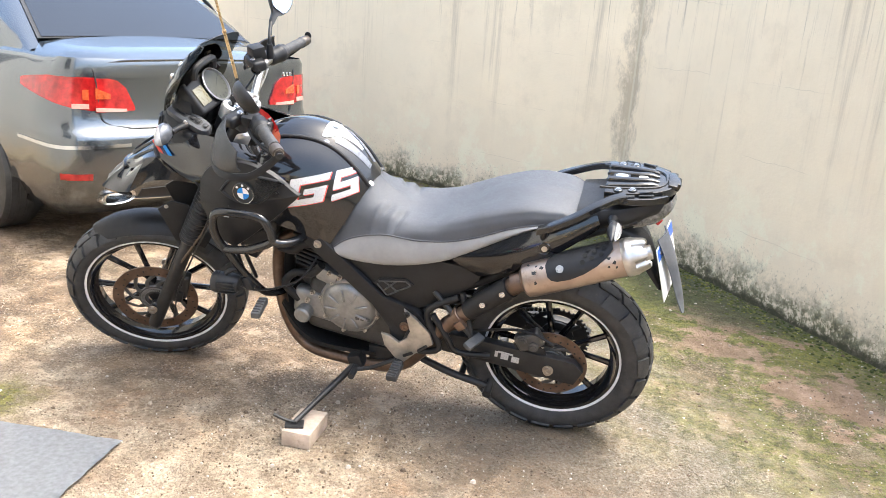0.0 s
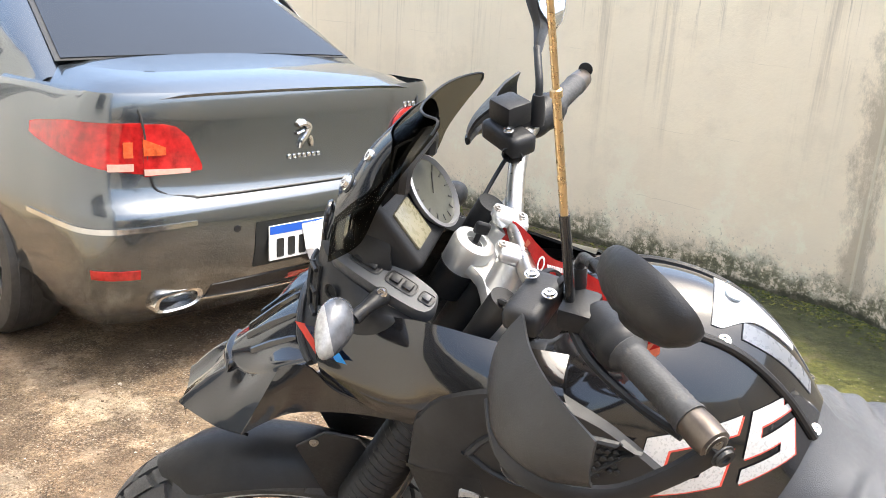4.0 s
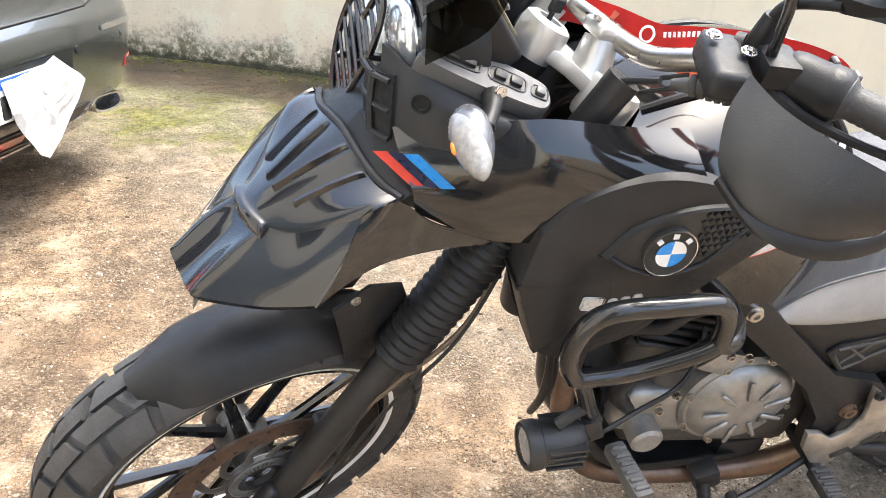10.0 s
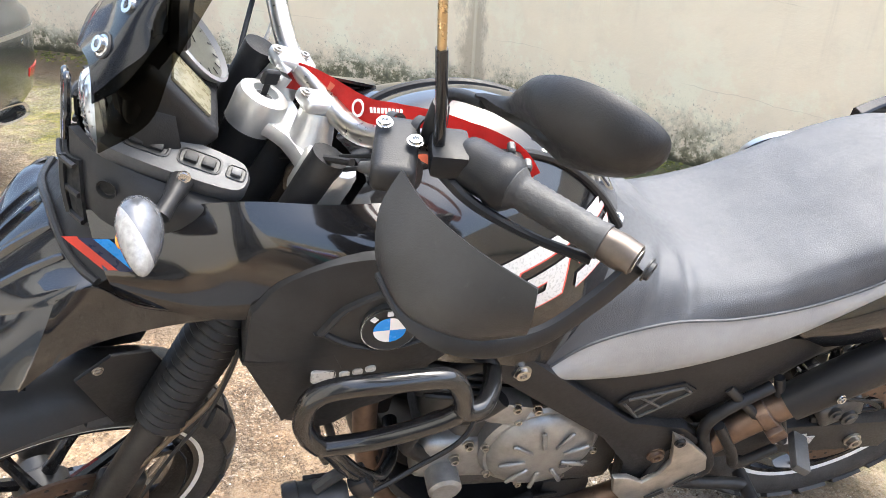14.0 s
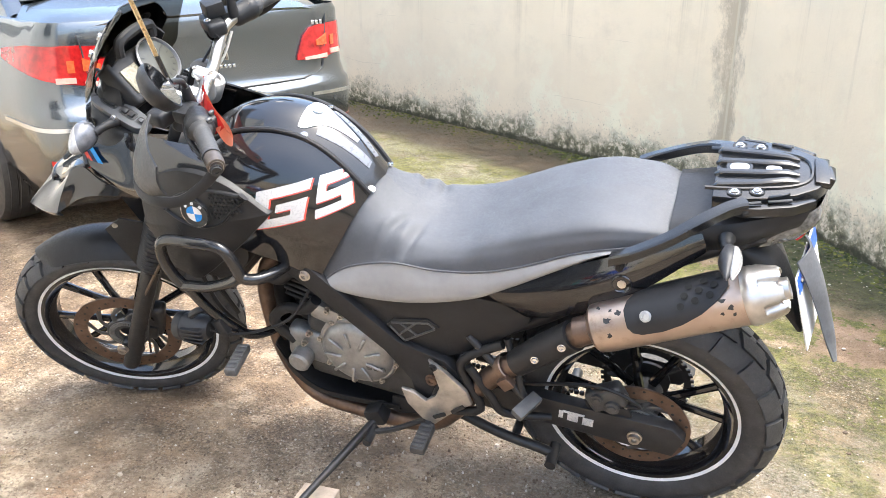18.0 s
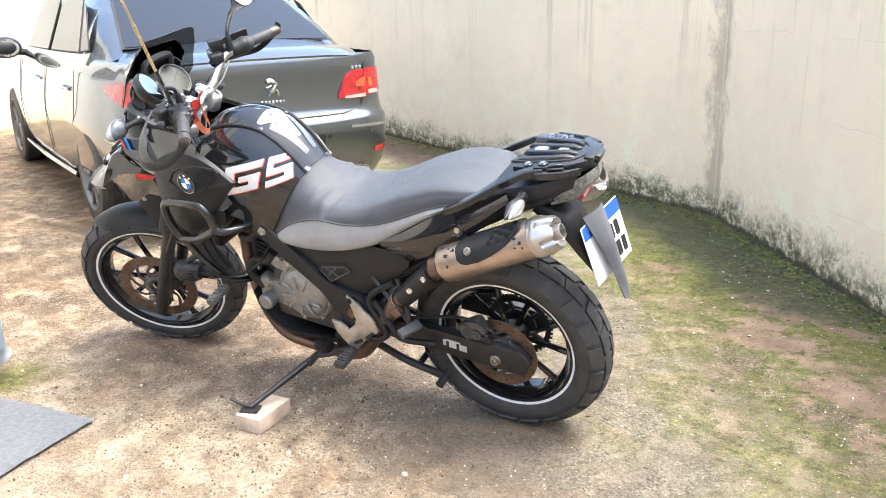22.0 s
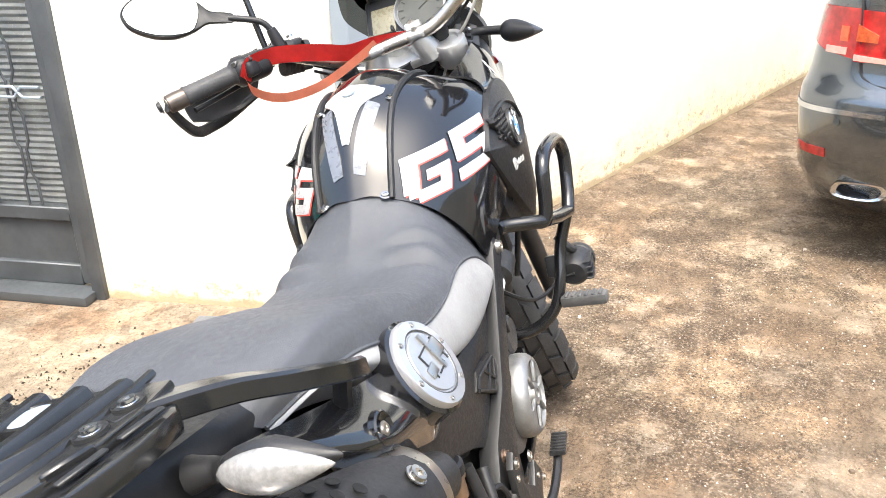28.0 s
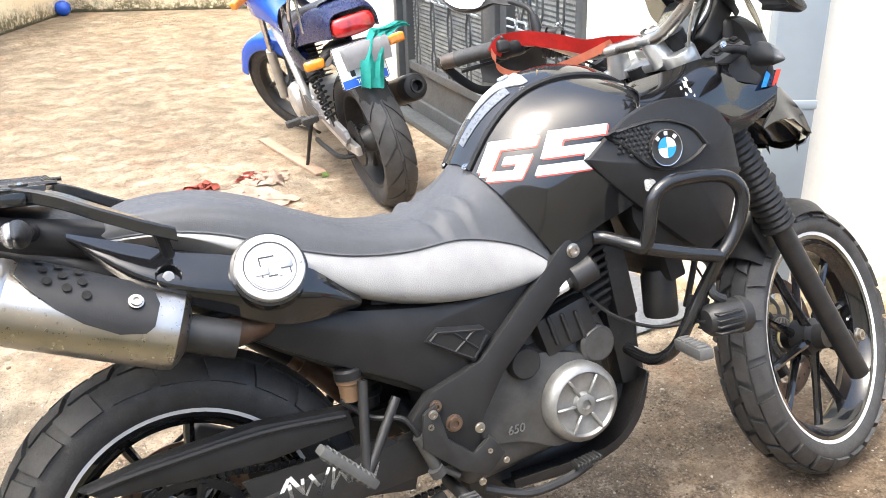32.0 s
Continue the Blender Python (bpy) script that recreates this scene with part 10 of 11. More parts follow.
bmesh.ops.solidify(bm, geom=list(bm.faces), thickness=.004)
tail = Q("tail_cowl", bm, NAVY, "glossy navy tail cowl", angle=60)
bm = bmesh.new()
for k in range(5):
    box(bm, (.012, .0105, .002), (-.085, .030 - .0145 * k, .903), (0, -18, 0), 0, 1)
Q("maker_bar", bm, SILVER_DECAL, "pale lettering bars", tail)
out = spline([(-.088, .012, 0), (-.070, .036, 0), (0, .042, 0), (.070, .036, 0), (.088, .012, 0), (.080, -.026, 0), (.04, -.036, 0), (-.04, -.036, 0), (-.080, -.026, 0)], 3, True)
LM = Matrix.Translation((-.122, 0, .838)) @ pose(0, 0, 0, 0, -74, 0) @ pose(0, 0, 0, 0, 0, 90)
bm = bmesh.new()
skin(bm, [[LM @ Vector((p.x * sc, p.y * sc, d)) for p in out] for sc, d in ((1.02, -.03), (1.02, .0), (.97, .008), (.75, .016), (.4, .021), (.1, .022))])
Q("tail_lamp", bm, TAIL_RED, "red oblong tail lamp lens")
PM = Matrix.Translation((-.205, .036, .703)) @ pose(0, 0, 0, 0, -75, 0) @ pose(0, 0, 0, 0, 0, 90)
round_out = []
for cx, cy, a0 in ((.088, .073, 0), (-.088, .073, 90), (-.088, -.073, 180), (.088, -.073, 270)):
    round_out += [(cx + .012 * math.cos(radians(a0 + 30 * k)), cy + .012 * math.sin(radians(a0 + 30 * k))) for k in range(4)]
bm = bmesh.new()
plate(bm, round_out, .003, PM)
np_ = Q("number_plate", bm, PLATE_WHITE, "white number plate with blue band")
bm = bmesh.new()
plate(bm, [(-.094, .080), (-.094, .048), (.094, .048), (.094, .080)], .001, PM @ Matrix.Translation((0, 0, .0022)))
Q("plate_band", bm, PLATE_BLUE, "blue band", np_)
ob = writing("plate_word", "BRASIL", .026, WHITE, np_, PM @ Matrix.Translation((.0, .063, .0034)), .0005)
for row, n, w, h, yy in ((0, 3, .034, .045, .018), (1, 4, .030, .045, -.044)):
    for k in range(n):
        bm = bmesh.new()
        plate(bm, [(-w / 2 * .55, -h / 2), (w / 2 * .55, -h / 2), (w / 2 * .55, h / 2), (-w / 2 * .55, h / 2)], .001, PM @ Matrix.Translation(((k - (n - 1) / 2) * w * 1.25, yy, .0022)))
        Q("plate_bar", bm, INK, "", np_)
bm = bmesh.new()
ring_ = [(x * 1.0, y * 1.0) for x, y in round_out]
tube(bm, [PM @ Vector((x * .985, y * .985, .002)) for x, y in ring_], .0016, 6, 1, False, True)
Q("plate_edge", bm, INK, "black plate edge", np_)
for s in (1, -1):
    bm = bmesh.new()
    tube(bm, [(-.02, s * .085, .735), (-.03, s * .12, .722), (-.04, s * .14, .712)], [.012, .010, .012], 10, 3)
    ind = Q("rear_indicator", bm, SATIN_BLACK, "amber rear indicator on a short stalk")
    bm = bmesh.new()
    box(bm, (.046, .085, .040), (-.045, s * .178, .710), (0, 8, -6 * s), .014, 3)
    Q("indicator_lens", bm, SPOTLESS_AMBER, "amber lens", ind)
    bm = bmesh.new()
    box(bm, (.034, .080, .036), (-.018, s * .176, .710), (0, 8, -6 * s), .012, 3)
    Q("indicator_shell", bm, SATIN_BLACK, "", ind)

# seat, rack
bm = bmesh.new()
SB = [[(.74, 0, .785), (.60, 0, .775), (.45, 0, .80), (.36, 0, .85), (.20, 0, .90), (.03, 0, .925)],
      [(.74, .075, .775), (.60, .10, .765), (.45, .115, .79), (.36, .115, .84), (.20, .105, .89), (.03, .075, .915)],
      [(.74, .09, .72), (.60, .125, .715), (.45, .135, .74), (.36, .13, .79), (.20, .12, .85), (.03, .08, .895)]]
for s in (1, -1):
    sheet(bm, SB, s, 5, 4, 0)
bmesh.ops.remove_doubles(bm, verts=bm.verts, dist=.0008)
bmesh.ops.recalc_face_normals(bm, faces=bm.faces)
Q("seat", bm, SEAT_DARK, "black vinyl dual seat", angle=60)
rack = None
for s in (1, -1):
    bm = bmesh.new()
    tube(bm, [(.36, s * .145, .70), (.28, s * .15, .84), (.22, s * .14, .935), (.10, s * .125, .955), (-.06, s * .11, .975), (-.11, s * .085, .975)], .009, 10)
    o_ = Q("rack_tube", bm, CHROME, "polished silver luggage rack tube", rack)
    rack = rack or o_
    bm = bmesh.new()
    rod(bm, (.16, s * .13, .95), (.14, s * .14, .80), .007, 8)
    Q("rack_stay", bm, CHROME, "", rack)
for x, w, z in ((-.11, .085, .975), (.0, .115, .967), (.12, .128, .953)):
    bm = bmesh.new()
    rod(bm, (x, -w, z), (x, w, z), .008, 10)
    Q("rack_bar", bm, CHROME, "", rack)
bm = bmesh.new()
tube(bm, [(.06, .10, .975), (.12, .05, .995), (.05, -.02, .988), (.14, -.06, .99), (.08, -.10, .98)], .011, 8)
Q("rubber_strap", bm, RUBBER, "black rubber luggage strap")
bm = bmesh.new()
tube(bm, [(.30, .15, .86), (.26, .158, .78), (.32, .160, .72), (.20, .152, .67), (.10, .145, .68)], .008, 8)
Q("hanging_strap", bm, SATIN_BLACK, "black hanging strap")

# tank with darker crest, side cover
TB = [[(.72, 0, .84), (.80, 0, .96), (.92, 0, 1.01), (1.04, 0, 1.0), (1.12, 0, .93)],
      [(.70, .085, .82), (.80, .11, .935), (.92, .125, .985), (1.04, .12, .975), (1.12, .09, .91)],
      [(.68, .12, .76), (.80, .155, .85), (.92, .175, .89), (1.04, .165, .885), (1.13, .12, .84)],
      [(.70, .105, .70), (.80, .145, .755), (.92, .17, .775), (1.04, .16, .765), (1.13, .11, .75)]]
bm = bmesh.new()
for s in (1, -1):
    sheet(bm, TB, s, 6, 5, 0)
bmesh.ops.remove_doubles(bm, verts=bm.verts, dist=.0008)
bmesh.ops.recalc_face_normals(bm, faces=bm.faces)
btank = Q("fuel_tank", bm, BRIGHT_BLUE, "bright blue fuel tank with pale swirls", angle=70)
for s in (1, -1):
    for k, (mat_, dz, dx) in enumerate(((SILVER_DECAL, 0, 0), (plain("yellow_decal", (.62, .45, .05), .3) if s > 0 else bpy.data.materials["yellow_decal"], -.03, .02), (SILVER_DECAL, -.055, .05))):
        bm = bmesh.new()
        sheet(bm, [[(x + dx, y + .0035 + .02 * k * .3, z + dz + .002) for x, y, z in ((.815, .116, .932), (.86, .128, .955), (.93, .135, .965), (.99, .134, .958))], [(x + dx, y + .006, z + dz) for x, y, z in ((.84, .124, .920), (.88, .136, .935), (.93, .142, .945), (.98, .138, .950))]], s, 4, 2, .0015)
        Q("swirl", bm, mat_, "", btank)
bm = bmesh.new()
lathe(bm, [(0, 0), (.035, 0), (.037, .006), (.03, .012), (0, .013)], frame_to((.90, 0, 1.006), (.89, 0, 1.1)), 28)
Q("tank_cap", bm, CHROME, "", btank)
for s in (1, -1):
    bm = bmesh.new()
    panel(bm, [(.60, .735), (.44, .70), (.36, .64), (.42, .575), (.54, .60), (.63, .66)], s, .125, .015, .03)
    Q("side_cover", bm, NAVY, "navy side cover")
    bm = bmesh.new()
    tube(bm, [(1.04, s * .06, .80), (.86, s * .105, .735), (.64, s * .125, .64), (.50, s * .13, .48), (.46, s * .125, .36)], [.022, .022, .021, .019, .019], 10)
    Q("frame_tube", bm, SILVER_PAINT, "silver painted frame tube")
    bm = bmesh.new()
    tube(bm, [(1.06, s * .02, .78), (1.0, s * .06, .52), (.90, s * .08, .25), (.62, s * .09, .215)], .016, 10)
    Q("down_tube", bm, MATT_BLACK)
    bm = bmesh.new()
    bike_plate(bm, [(.54, .47), (.40, .44), (.28, .42), (.25, .39), (.42, .36), (.50, .33), (.56, .36)], s * .140, .012, .003)
    Q("peg_plate", bm, GREY_CASTING, "grey cast peg plate")

# engine
bm = bmesh.new()
box(bm, (.36, .22, .20), (.72, 0, .315), (0, 0, 0), .045, 3)
box(bm, (.16, .16, .10), (.55, 0, .42), (0, 0, 0), .03, 2)
engine = Q("engine", bm, SILVER_PAINT, "silver finned engine")
bm = bmesh.new()
lathe(bm, [(0, .05), (.045, .05), (.078, .042), (.092, .020), (.095, 0), (.095, -.03)], frame_to((.735, .105, .36), (.735, .4, .36)), 36)
Q("generator_cover", bm, SILVER_PAINT, "round silver engine cover", engine)
bm = bmesh.new()
lathe(bm, [(0, .045), (.07, .045), (.10, .025), (.105, -.03)], frame_to((.66, -.105, .32), (.66, -.4, .32)), 36)
Q("clutch_cover", bm, SILVER_PAINT, "", engine)
cyl = frame_to((.80, 0, .40), (.87, 0, .72))
bm = bmesh.new()
box(bm, (.11, .12, .26), (0, 0, .12), (0, 0, 0), .02, 2)
bm.transform(cyl)
Q("cylinder", bm, GREY_CASTING, "finned cylinder", engine)
for k in range(11):
    bm = bmesh.new()
    box(bm, (.165, .185, .006), (0, 0, .02 + .021 * k), (0, 0, 0), .002, 1)
    bm.transform(cyl)
    Q("cylinder_fin", bm, GREY_CASTING, "", engine)
bm = bmesh.new()
tube(bm, [(.92, -.03, .60), (1.0, -.06, .50), (.96, -.10, .32), (.80, -.13, .235), (.55, -.15, .26), (.42, -.165, .33)], .019, 12)
pipe_ = Q("exhaust_pipe", bm, RUSTY, "heat-browned exhaust pipe")
d0, d1 = Vector((.42, -.165, .33)), Vector((-.085, -.212, .500))
fr = frame_to(d0, d1)
ln = (d1 - d0).length
bm = bmesh.new()
lathe(bm, [(.02, 0), (.036, .03), (.054, .12), (.060, .20), (.061, ln - .10), (.058, ln - .075)], fr, 32)
can = Q("silencer", bm, plain("grimy_dark_steel", (.11, .09, .07), .4, .7, .25, 14, .1, 200), "grimy dark silencer with round outlet")
bm = bmesh.new()
lathe(bm, [(.0595, ln - .08), (.060, ln - .03), (.052, ln - .008), (.036, ln), (.030, ln), (.028, ln - .005)], fr, 32)
Q("end_cap", bm, SATIN_BLACK, "black end cap", can)
bm = bmesh.new()
lathe(bm, [(.030, ln - .005), (.029, ln + .012), (.024, ln + .012), (.022, ln - .04), (0, ln - .05)], fr, 28)
Q("outlet", bm, MATT_BLACK, "round dark outlet", can)
bm = bmesh.new()
rod(bm, d0 * .35 + d1 * .65 + Vector((0, .05, .03)), (.20, -.135, .60), .010, 8)
Q("hanger", bm, SATIN_BLACK, "", can)

# pegs, pedal, stand
for s in (1, -1):
    for x, z, w in ((.50, .335, .10), (.245, .405, .075)):
        bm = bmesh.new()
        rod(bm, (x, s * .14, z - .005), (x, s * .165, z), .010, 8)
        peg = Q("foot_peg", bm, STEEL, "folding foot peg")
        bm = bmesh.new()
        box(bm, (.038, w, .028), (x, s * (.16 + w / 2), z), (0, 0, 0), .006, 2)
        for k in range(4):
            box(bm, (.040, .006, .032), (x, s * (.175 + w * k / 4.6), z), (0, 0, 0), .001, 1)
        Q("peg_rubber", bm, RUBBER, "", peg)
bm = bmesh.new()
tube(bm, [(.56, .13, .285), (.60, .155, .19), (.645, .185, .075), (.655, .195, .045)], [.011, .010, .009, .010], 8)
stand = Q("side_stand", bm, MATT_BLACK, "black side stand")
bm = bmesh.new()
box(bm, (.055, .03, .008), (.665, .200, .042), (0, 0, 10), .002, 1)
Q("stand_foot", bm, MATT_BLACK, "", stand)
bm = bmesh.new()
tube(bm, [(.58, .12, .19), (.40, .13, .205), (.20, .10, .20), (.17, -.10, .20), (.40, -.13, .20), (.56, -.12, .22)], .012, 8)
Q("centre_stand", bm, MATT_BLACK, "folded black centre stand")
bm = bmesh.new()
tube(bm, [(.54, .165, .29), (.64, .175, .275), (.68, .20, .275)], .006, 8)
Q("gear_lever", bm, STEEL)

# front: forks, fender, lamp, bars
for s in (1, -1):
    bm = bmesh.new()
    tube(bm, [(1.285, s * .075, .275), (1.21, s * .075, .52), (1.195, s * .075, .56)], [.027, .026, .024], 14, 3)
    fk = Q("fork_leg", bm, SILVER_PAINT, "silver fork leg", None, BLUE_STEER)
    bm = bmesh.new()
    rod(bm, (1.20, s * .075, .54), (1.04, s * .075, 1.0), .017, 12)
    Q("fork_tube", bm, CHROME, "", fk)
for h in (.80, .985):
    bm = bmesh.new()
    box(bm, (.06, .20, .03), (1.045 + (1.0 - h) * .35, 0, h), (0, -19, 0), .012, 2)
    Q("fork_clamp", bm, MATT_BLACK, "", None, BLUE_STEER)
bm = bmesh.new()
FB = []
for row, (wy, dr) in enumerate(((0, .335), (.045, .328), (.062, .295), (.064, .262))):
    FB.append([(1.28 + dr * math.cos(radians(a)), wy, .295 + dr * math.sin(radians(a))) for a in (25, 55, 85, 115, 150)])
for s in (1, -1):
    sheet(bm, FB, s, 5, 3, 0)
bmesh.ops.remove_doubles(bm, verts=bm.verts, dist=.0008)
bmesh.ops.recalc_face_normals(bm, faces=bm.faces)
bmesh.ops.solidify(bm, geom=list(bm.faces), thickness=.004)
Q("front_mudguard", bm, BRIGHT_BLUE, "bright blue front mudguard", None, BLUE_STEER, angle=60)
bm = bmesh.new()
lathe(bm, [(0, -.05), (.05, -.045), (.082, -.01), (.088, .04), (.085, .055), (.078, .058), (0, .066)], frame_to((1.13, 0, .86), (1.6, 0, .82)), 36)
Q("headlamp", bm, BRIGHT_BLUE, "round headlamp in a blue shell", None, BLUE_STEER)
bm = bmesh.new()
box(bm, (.05, .17, .06), (1.085, 0, 1.0), (0, 30, 0), .02, 3)
Q("instrument_pod", bm, SATIN_BLACK, "black instrument pod", None, BLUE_STEER)
bm = bmesh.new()
tube(bm, [(.90, -.345, 1.045), (.97, -.22, 1.055), (1.03, -.08, 1.03), (1.03, .08, 1.03), (.97, .22, 1.055), (.90, .345, 1.045)], .011, 10)
hbar = Q("handlebar", bm, SATIN_BLACK, "black handlebar", None, BLUE_STEER)
for s in (1, -1):
    bm = bmesh.new()
    rod(bm, (.955, s * .245, 1.053), (.895, s * .355, 1.045), .0165, 14)
    Q("grip", bm, RUBBER, "", hbar)
    bm = bmesh.new()
    tube(bm, [(.985, s * .20, 1.055), (1.01, s * .26, 1.045), (.965, s * .36, 1.03)], [.009, .006, .006], 8)
    Q("lever", bm, CHROME, "", hbar)
    bm = bmesh.new()
    box(bm, (.05, .05, .045), (.975, s * .215, 1.055), (0, 0, -28 * s), .01, 2)
    Q("switch_block", bm, SATIN_BLACK, "", hbar)
    bm = bmesh.new()
    tube(bm, [(.985, s * .20, 1.07), (.99, s * .215, 1.14), (.97, s * .27, 1.18), (.955, s * .30, 1.185)], .006, 8)
    mr = Q("mirror", bm, SATIN_BLACK, "black mirror on a stalk", hbar)
    bm = bmesh.new()
    bmesh.ops.create_uvsphere(bm, u_segments=18, v_segments=10, radius=1.0, matrix=Matrix.Translation((.955, s * .345, 1.19)) @ Matrix.Diagonal((.022, .062, .042, 1)))
    Q("mirror_shell", bm, SATIN_BLACK, "", mr)
    bm = bmesh.new()
    tube(bm, [(1.10, s * .10, .90), (1.08, s * .15, .895)], .008, 8, 2)
    fi = Q("front_indicator", bm, SATIN_BLACK, "", None, BLUE_STEER)
    bm = bmesh.new()
    box(bm, (.045, .08, .04), (1.08, s * .19, .895), (0, 0, 0), .014, 3)
    Q("indicator_lens", bm, SPOTLESS_AMBER, "amber lens", fi)

# teal cloth hung from the indicator over the plate
cloth = thing("cloth", "teal cleaning cloth draped over the number plate and indicator", "cloth", blue.matrix_basis.copy())
bm = bmesh.new()
top = spline([(-.08, -.235, .762), (-.09, -.19, .772), (-.13, -.13, .776), (-.175, -.085, .785), (-.205, -.055, .778), (-.225, -.035, .745), (-.240, -.005, .70), (-.252, .015, .655), (-.258, .030, .610)], 5)
grid = []
for i, p in enumerate(top):
    u = i / (len(top) - 1)
    half = .016 + .034 * min(1, max(0, (u - .18) * 2.2))
    across = Vector((.012, .62, .78)).normalized() if u < .5 else Vector((-.02, .93, .30)).normalized()
    row = []
    for j in range(9):
        v = j / 8 * 2 - 1
        q = p + across * half * v + Vector((-.010 * math.cos(v * 7 + u * 5) - .005 * math.sin(v * 15 + u * 11), 0, 0)) + Vector((0, 0, .010 * noise.noise(Vector((u * 5, v * 2, 3)))))
        row.append(bm.verts.new(q))
    grid.append(row)
for a, b in zip(grid, grid[1:]):
    for j in range(8):
        bm.faces.new((a[j], a[j + 1], b[j + 1], b[j]))
bmesh.ops.solidify(bm, geom=list(bm.faces), thickness=.0018)
part("cloth_sheet", bm, TEAL, cloth, "", None, False, 80)

# ---- loose things in the yard ----
DUSTY_CLOTH = plain("dusty_pale_cloth", (.60, .47, .38), .9, 0, .25, 14, .4, 300, dirt=(.36, .24, .16), dirt_amount=.2)
RED_CLOTH = plain("faded_red_cloth", (.42, .10, .07), .9, 0, .3, 14, .4, 300)


def rag(label, at, size, turn, material, seed, height=.035):
    n = 16
    ob = thing("rag", label, "cloth", pose(*at, 0, 0, turn))
    bm = bmesh.new()
    g = []
    for i in range(n + 1):
        row = []
        for j in range(n + 1):
            u, v = i / n * 2 - 1, j / n * 2 - 1
            q = Vector((u * 1.7 + seed, v * 1.7, seed))
            x = u * size[0] / 2 * (1 + .35 * noise.noise(q)) + .05 * noise.noise(q * 2.1)
            y = v * size[1] / 2 * (1 + .35 * noise.noise(q + Vector((9, 0, 0)))) + .05 * noise.noise(q * 2.1 + Vector((4, 4, 0)))
            edge = max(abs(u), abs(v))
            z = .004 + height * abs(noise.noise(q * 1.9)) * (1.15 - .6 * edge) + .010 * abs(noise.noise(q * 4.6))
            row.append(bm.verts.new((x, y, z)))
        g.append(row)
    for i in range(n):
        for j in range(n):
            bm.faces.new((g[i][j], g[i + 1][j], g[i + 1][j + 1], g[i][j + 1]))
    bmesh.ops.solidify(bm, geom=list(bm.faces), thickness=.002)
    part("rag_sheet", bm, material, ob, "", None, False, 80)
    return ob


rag("crumpled dusty pink-beige rag on the ground", (-.53, -2.36, 0), (.34, .36), 30, DUSTY_CLOTH, 1.3, .045)
rag("crumpled pale rag with red edge on the ground", (-.68, -2.60, 0), (.22, .18), -20, DUSTY_CLOTH, 5.1, .05)
rag("faded red rag beside the pale cloth", (-.36, -2.63, 0), (.17, .10), 10, RED_CLOTH, 8.7, .04)
rag("faded red rag beside the pale cloth", (-.62, -2.68, 0), (.13, .08), 60, RED_CLOTH, 3.9, .035)
rag("small flat pale rag on the ground", (-.07, -2.47, 0), (.22, .09), 15, DUSTY_CLOTH, 12.2, .025)
bd = thing("wooden_board", "thin weathered wooden board under the side stand", "board", pose(-.885, -2.91, 0, 0, 0, 100.2))
bm = bmesh.new()
n = 14
outline = [(-.37 + .74 * k / n, -.030 + .004 * noise.noise(Vector((k * .7, 1, 0)))) for k in range(n + 1)] + [(.37 - .74 * k / n, .030 + .004 * noise.noise(Vector((k * .7, 5, 0)))) for k in range(n + 1)]
plate(bm, outline, .014, Matrix.Translation((0, 0, .011)), .002)
part("plank", bm, plain("weathered_brown_wood", (.36, .25, .18), .8, 0, .25, 20, .4, 120), bd)
blk = thing("rubber_block", "small black rubber block on the ground", "block", pose(-.76, -1.87, 0, 0, 0, 28))
bm = bmesh.new()
box(bm, (.060, .034, .034), (0, 0, .020), (0, 0, 0), .005, 2)
for k in range(4):
    box(bm, (.004, .037, .037), (-.022 + .014 * k, 0, .020), (0, 0, 0), .001, 1)
part("block_body", bm, RUBBER, blk)
leafm = plain("dull_green_leaf", (.10, .15, .03), .7, 0, .3, 40)
lf = thing("leaf", "small crumpled green leaf by the board", "leaf", pose(-.965, -2.52, 0, 0, 0, 30))
bm = bmesh.new()
for k in range(3):
    o_ = spline([(-.022, 0, 0), (-.01, .010, 0), (.008, .011, 0), (.024, 0, 0), (.008, -.011, 0), (-.01, -.010, 0)], 2, True)
    tmp = [bm.verts.new(pose(.006 * k, .008 * k - .008, .007 + .006 * k, 20 * k - 20, 15, 50 * k) @ (p + Vector((0, 0, .3 * abs(p.y))))) for p in o_]
    bm.faces.new(tmp)
bmesh.ops.solidify(bm, geom=list(bm.faces), thickness=.001)
part("leaf_blade", bm, leafm, lf)
ball = thing("ball", "small blue ball at the foot of the yard wall", "ball", pose(.14, -9.13, 0))
bm = bmesh.new()
bmesh.ops.create_uvsphere(bm, u_segments=24, v_segments=14, radius=.085, matrix=Matrix.Translation((0, 0, .083)))
lathe(bm, [(.0852, -.004), (.0862, 0), (.0852, .004)], pose(0, 0, .083, 35, 20, 0), 32, True)
part("ball_body", bm, BRIGHT_BLUE, ball)

# dark leaf litter on the pale concrete
random.seed(21)
bm = bmesh.new()
for k in range(230):
    u = random.gauss(0, .20)
    x, y = -.98 + u + .12 * random.gauss(0, 1), -1.33 - .28 * u + .06 * random.gauss(0, 1)
    r = random.uniform(.0025, .007)
    a = random.uniform(0, 6.28)
    p = [(x + r * math.cos(a + q) * (1 if i % 2 else .6), y + r * math.sin(a + q) * (1 if i % 2 else .6)) for i, q in enumerate((0, 1.3, 2.6, 3.9, 5.2))]
    lo = [bm.verts.new((*q, .001)) for q in p]
    tip = bm.verts.new((x, y, .007))
    for i in range(5):
        bm.faces.new((lo[i], lo[(i + 1) % 5], tip))
tagged(part("leaf_litter", bm, plain("dark_leaf_litter", (.05, .035, .02), .9, 0, .4, 60), None, "dark crumbs of dead leaves on the concrete"), "dark crumbs of dead leaves on the concrete", "litter", "", "stuff")

# ---- loose grit and pebbles on the drive, moss clumps at the wall's foot ----
random.seed(8)


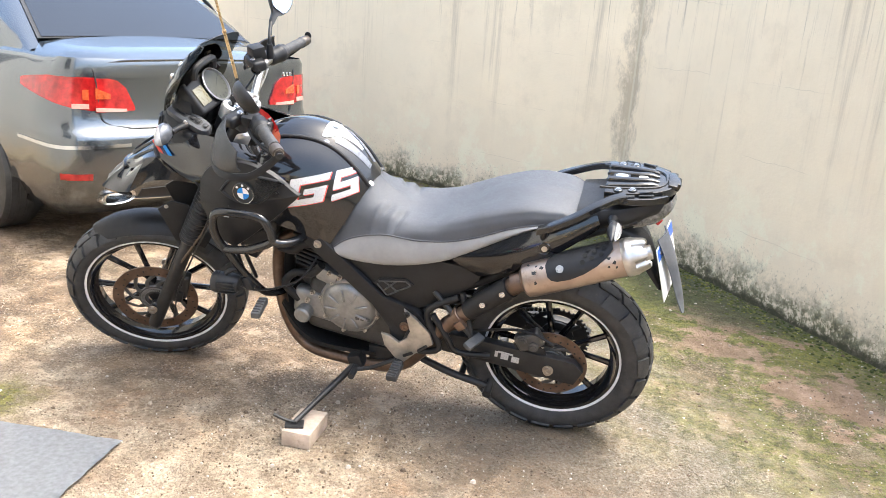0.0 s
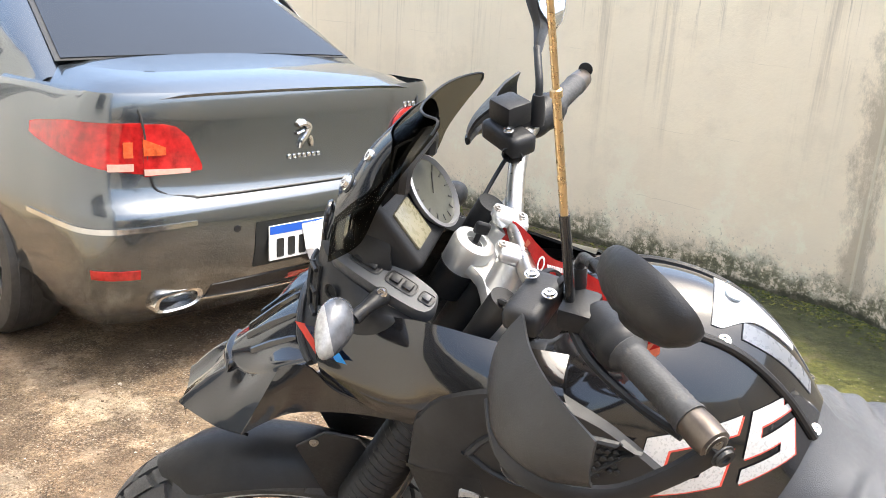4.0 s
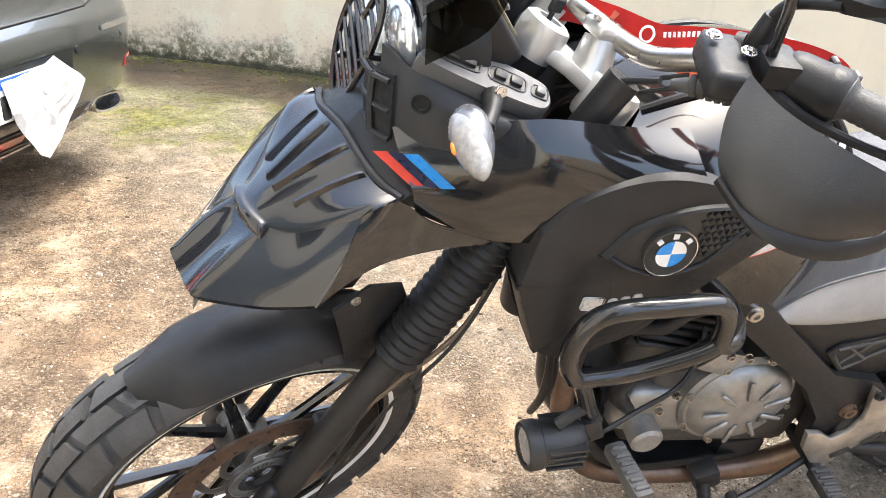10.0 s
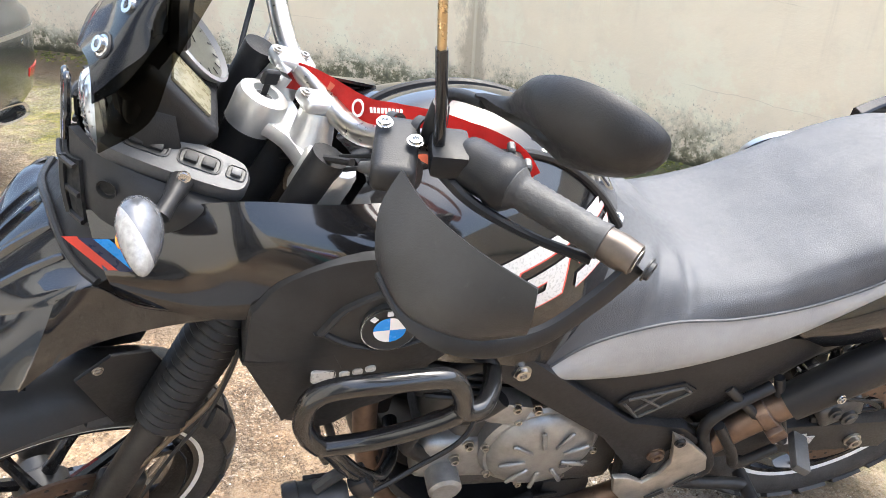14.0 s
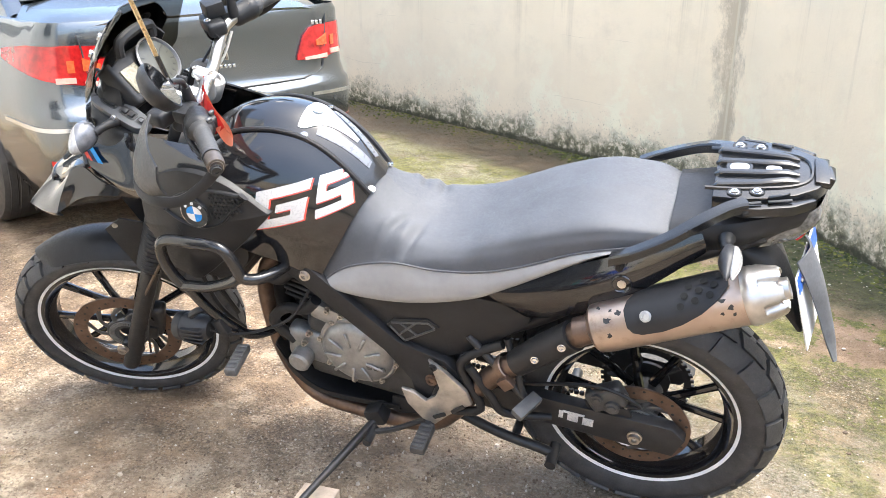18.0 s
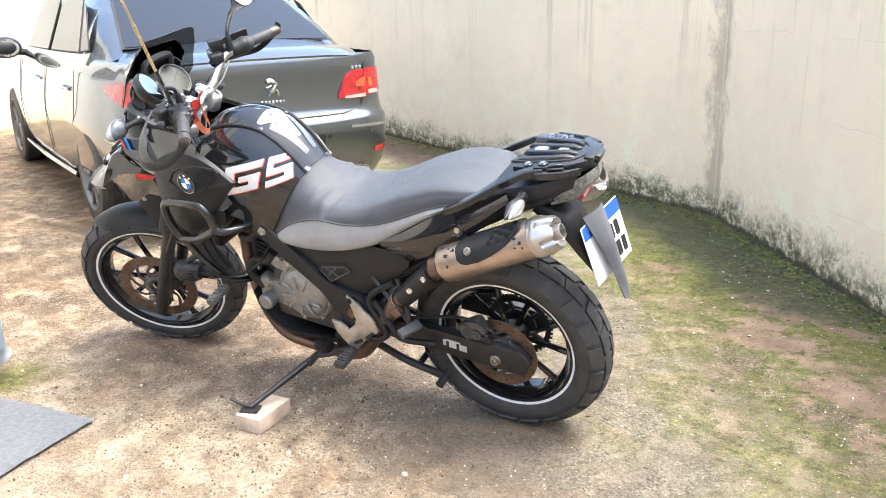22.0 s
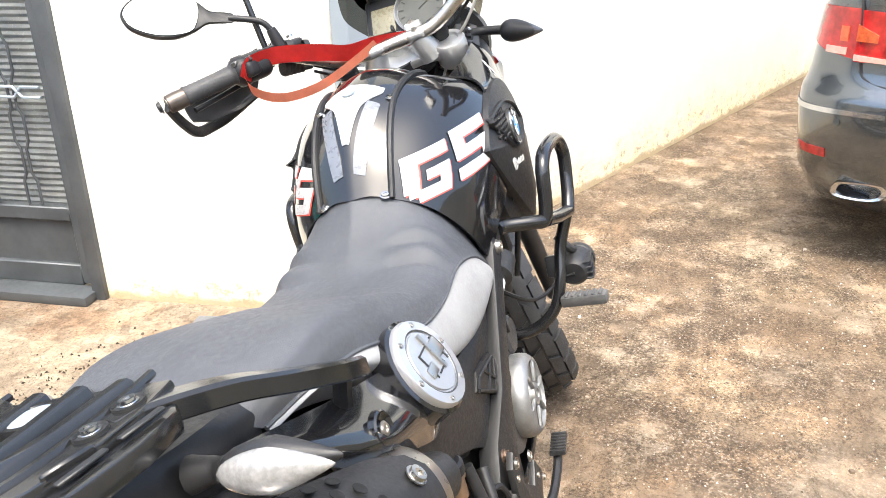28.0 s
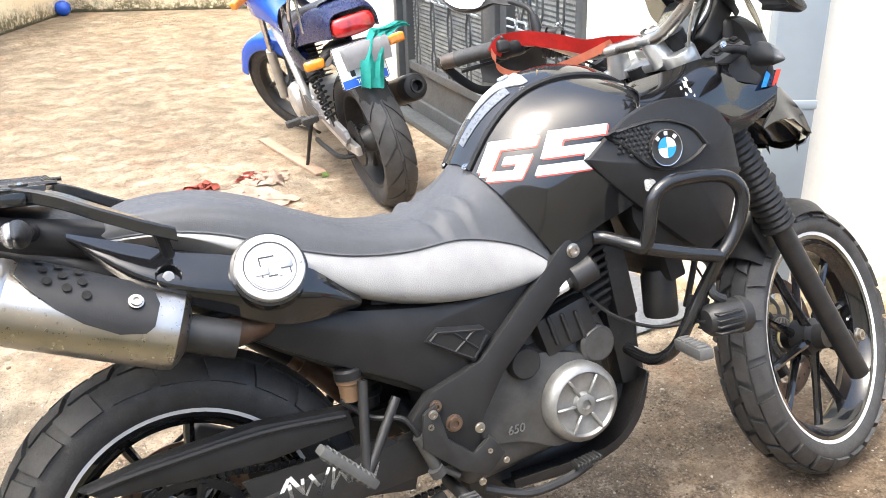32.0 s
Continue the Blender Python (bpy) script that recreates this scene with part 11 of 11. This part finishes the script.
def scatter(name, label, category, material, count, place, size, flat):
    verts, faces = [], []
    for k in range(count):
        x, y = place()
        r = random.uniform(*size)
        a = random.uniform(0, 6.28)
        b = len(verts)
        ring = [(x + r * random.uniform(.7, 1.1) * math.cos(a + q), y + r * random.uniform(.6, 1.0) * math.sin(a + q)) for q in (0, 1.25, 2.5, 3.75, 5.0)]
        verts += [(u, v, -.003) for u, v in ring] + [(x + (u - x) * .72, y + (v - y) * .72, r * flat) for u, v in ring]
        faces += [(b + i, b + (i + 1) % 5, b + 5 + (i + 1) % 5, b + 5 + i) for i in range(5)] + [tuple(b + 5 + i for i in range(5))]
    me = bpy.data.meshes.new(name)
    me.from_pydata(verts, [], faces)
    me.materials.append(material)
    return tagged(new(name, me), label, category, "", "stuff")


def per_island(name, stops, rough):
    m = bpy.data.materials.new(name)
    t, p = nodes_of(m)
    g = t.nodes.new("ShaderNodeNewGeometry")
    t.links.new(ramp(t, g.outputs["Random Per Island"], stops), p.inputs["Base Color"])
    p.inputs["Roughness"].default_value = rough
    return m


PEBBLE = per_island("mixed_pebbles", [(0.0, (0.11, 0.078, 0.052)), (0.4, (0.20, 0.145, 0.10)), (0.75, (0.38, 0.31, 0.235)), (1.0, (0.60, 0.55, 0.48))], 0.85)
scatter("grit", "loose grit and small pebbles on the concrete", "gravel", PEBBLE, 16000, lambda: (random.uniform(-2.6, 2.2), random.uniform(-1.1, 2.2)), (.0018, .005), .55)
scatter("pebbles", "scattered pebbles on the drive", "gravel", PEBBLE, 420, lambda: (random.uniform(-2.6, 2.2), random.uniform(-1.3, 2.2)), (.005, .011), .6)
MOSS = per_island("moss_clumps", [(0.0, (0.030, 0.040, 0.010)), (0.5, (0.09, 0.10, 0.02)), (1.0, (0.20, 0.19, 0.05))], 0.95)


def by_wall():
    u = random.uniform(-.2, 4.6)
    d = abs(random.gauss(0, .10)) + .006
    if random.random() < .5:
        q = BEND + ALONG * u - Vector((.46, .888, 0)) * d
    else:
        q = BEND + Vector((.575, -.818, 0)) * (u * .8) - Vector((.818, .575, 0)) * d
    return q.x, q.y


scatter("moss", "dark moss clumps along the wall's foot", "moss", MOSS, 2600, by_wall, (.004, .014), .4)
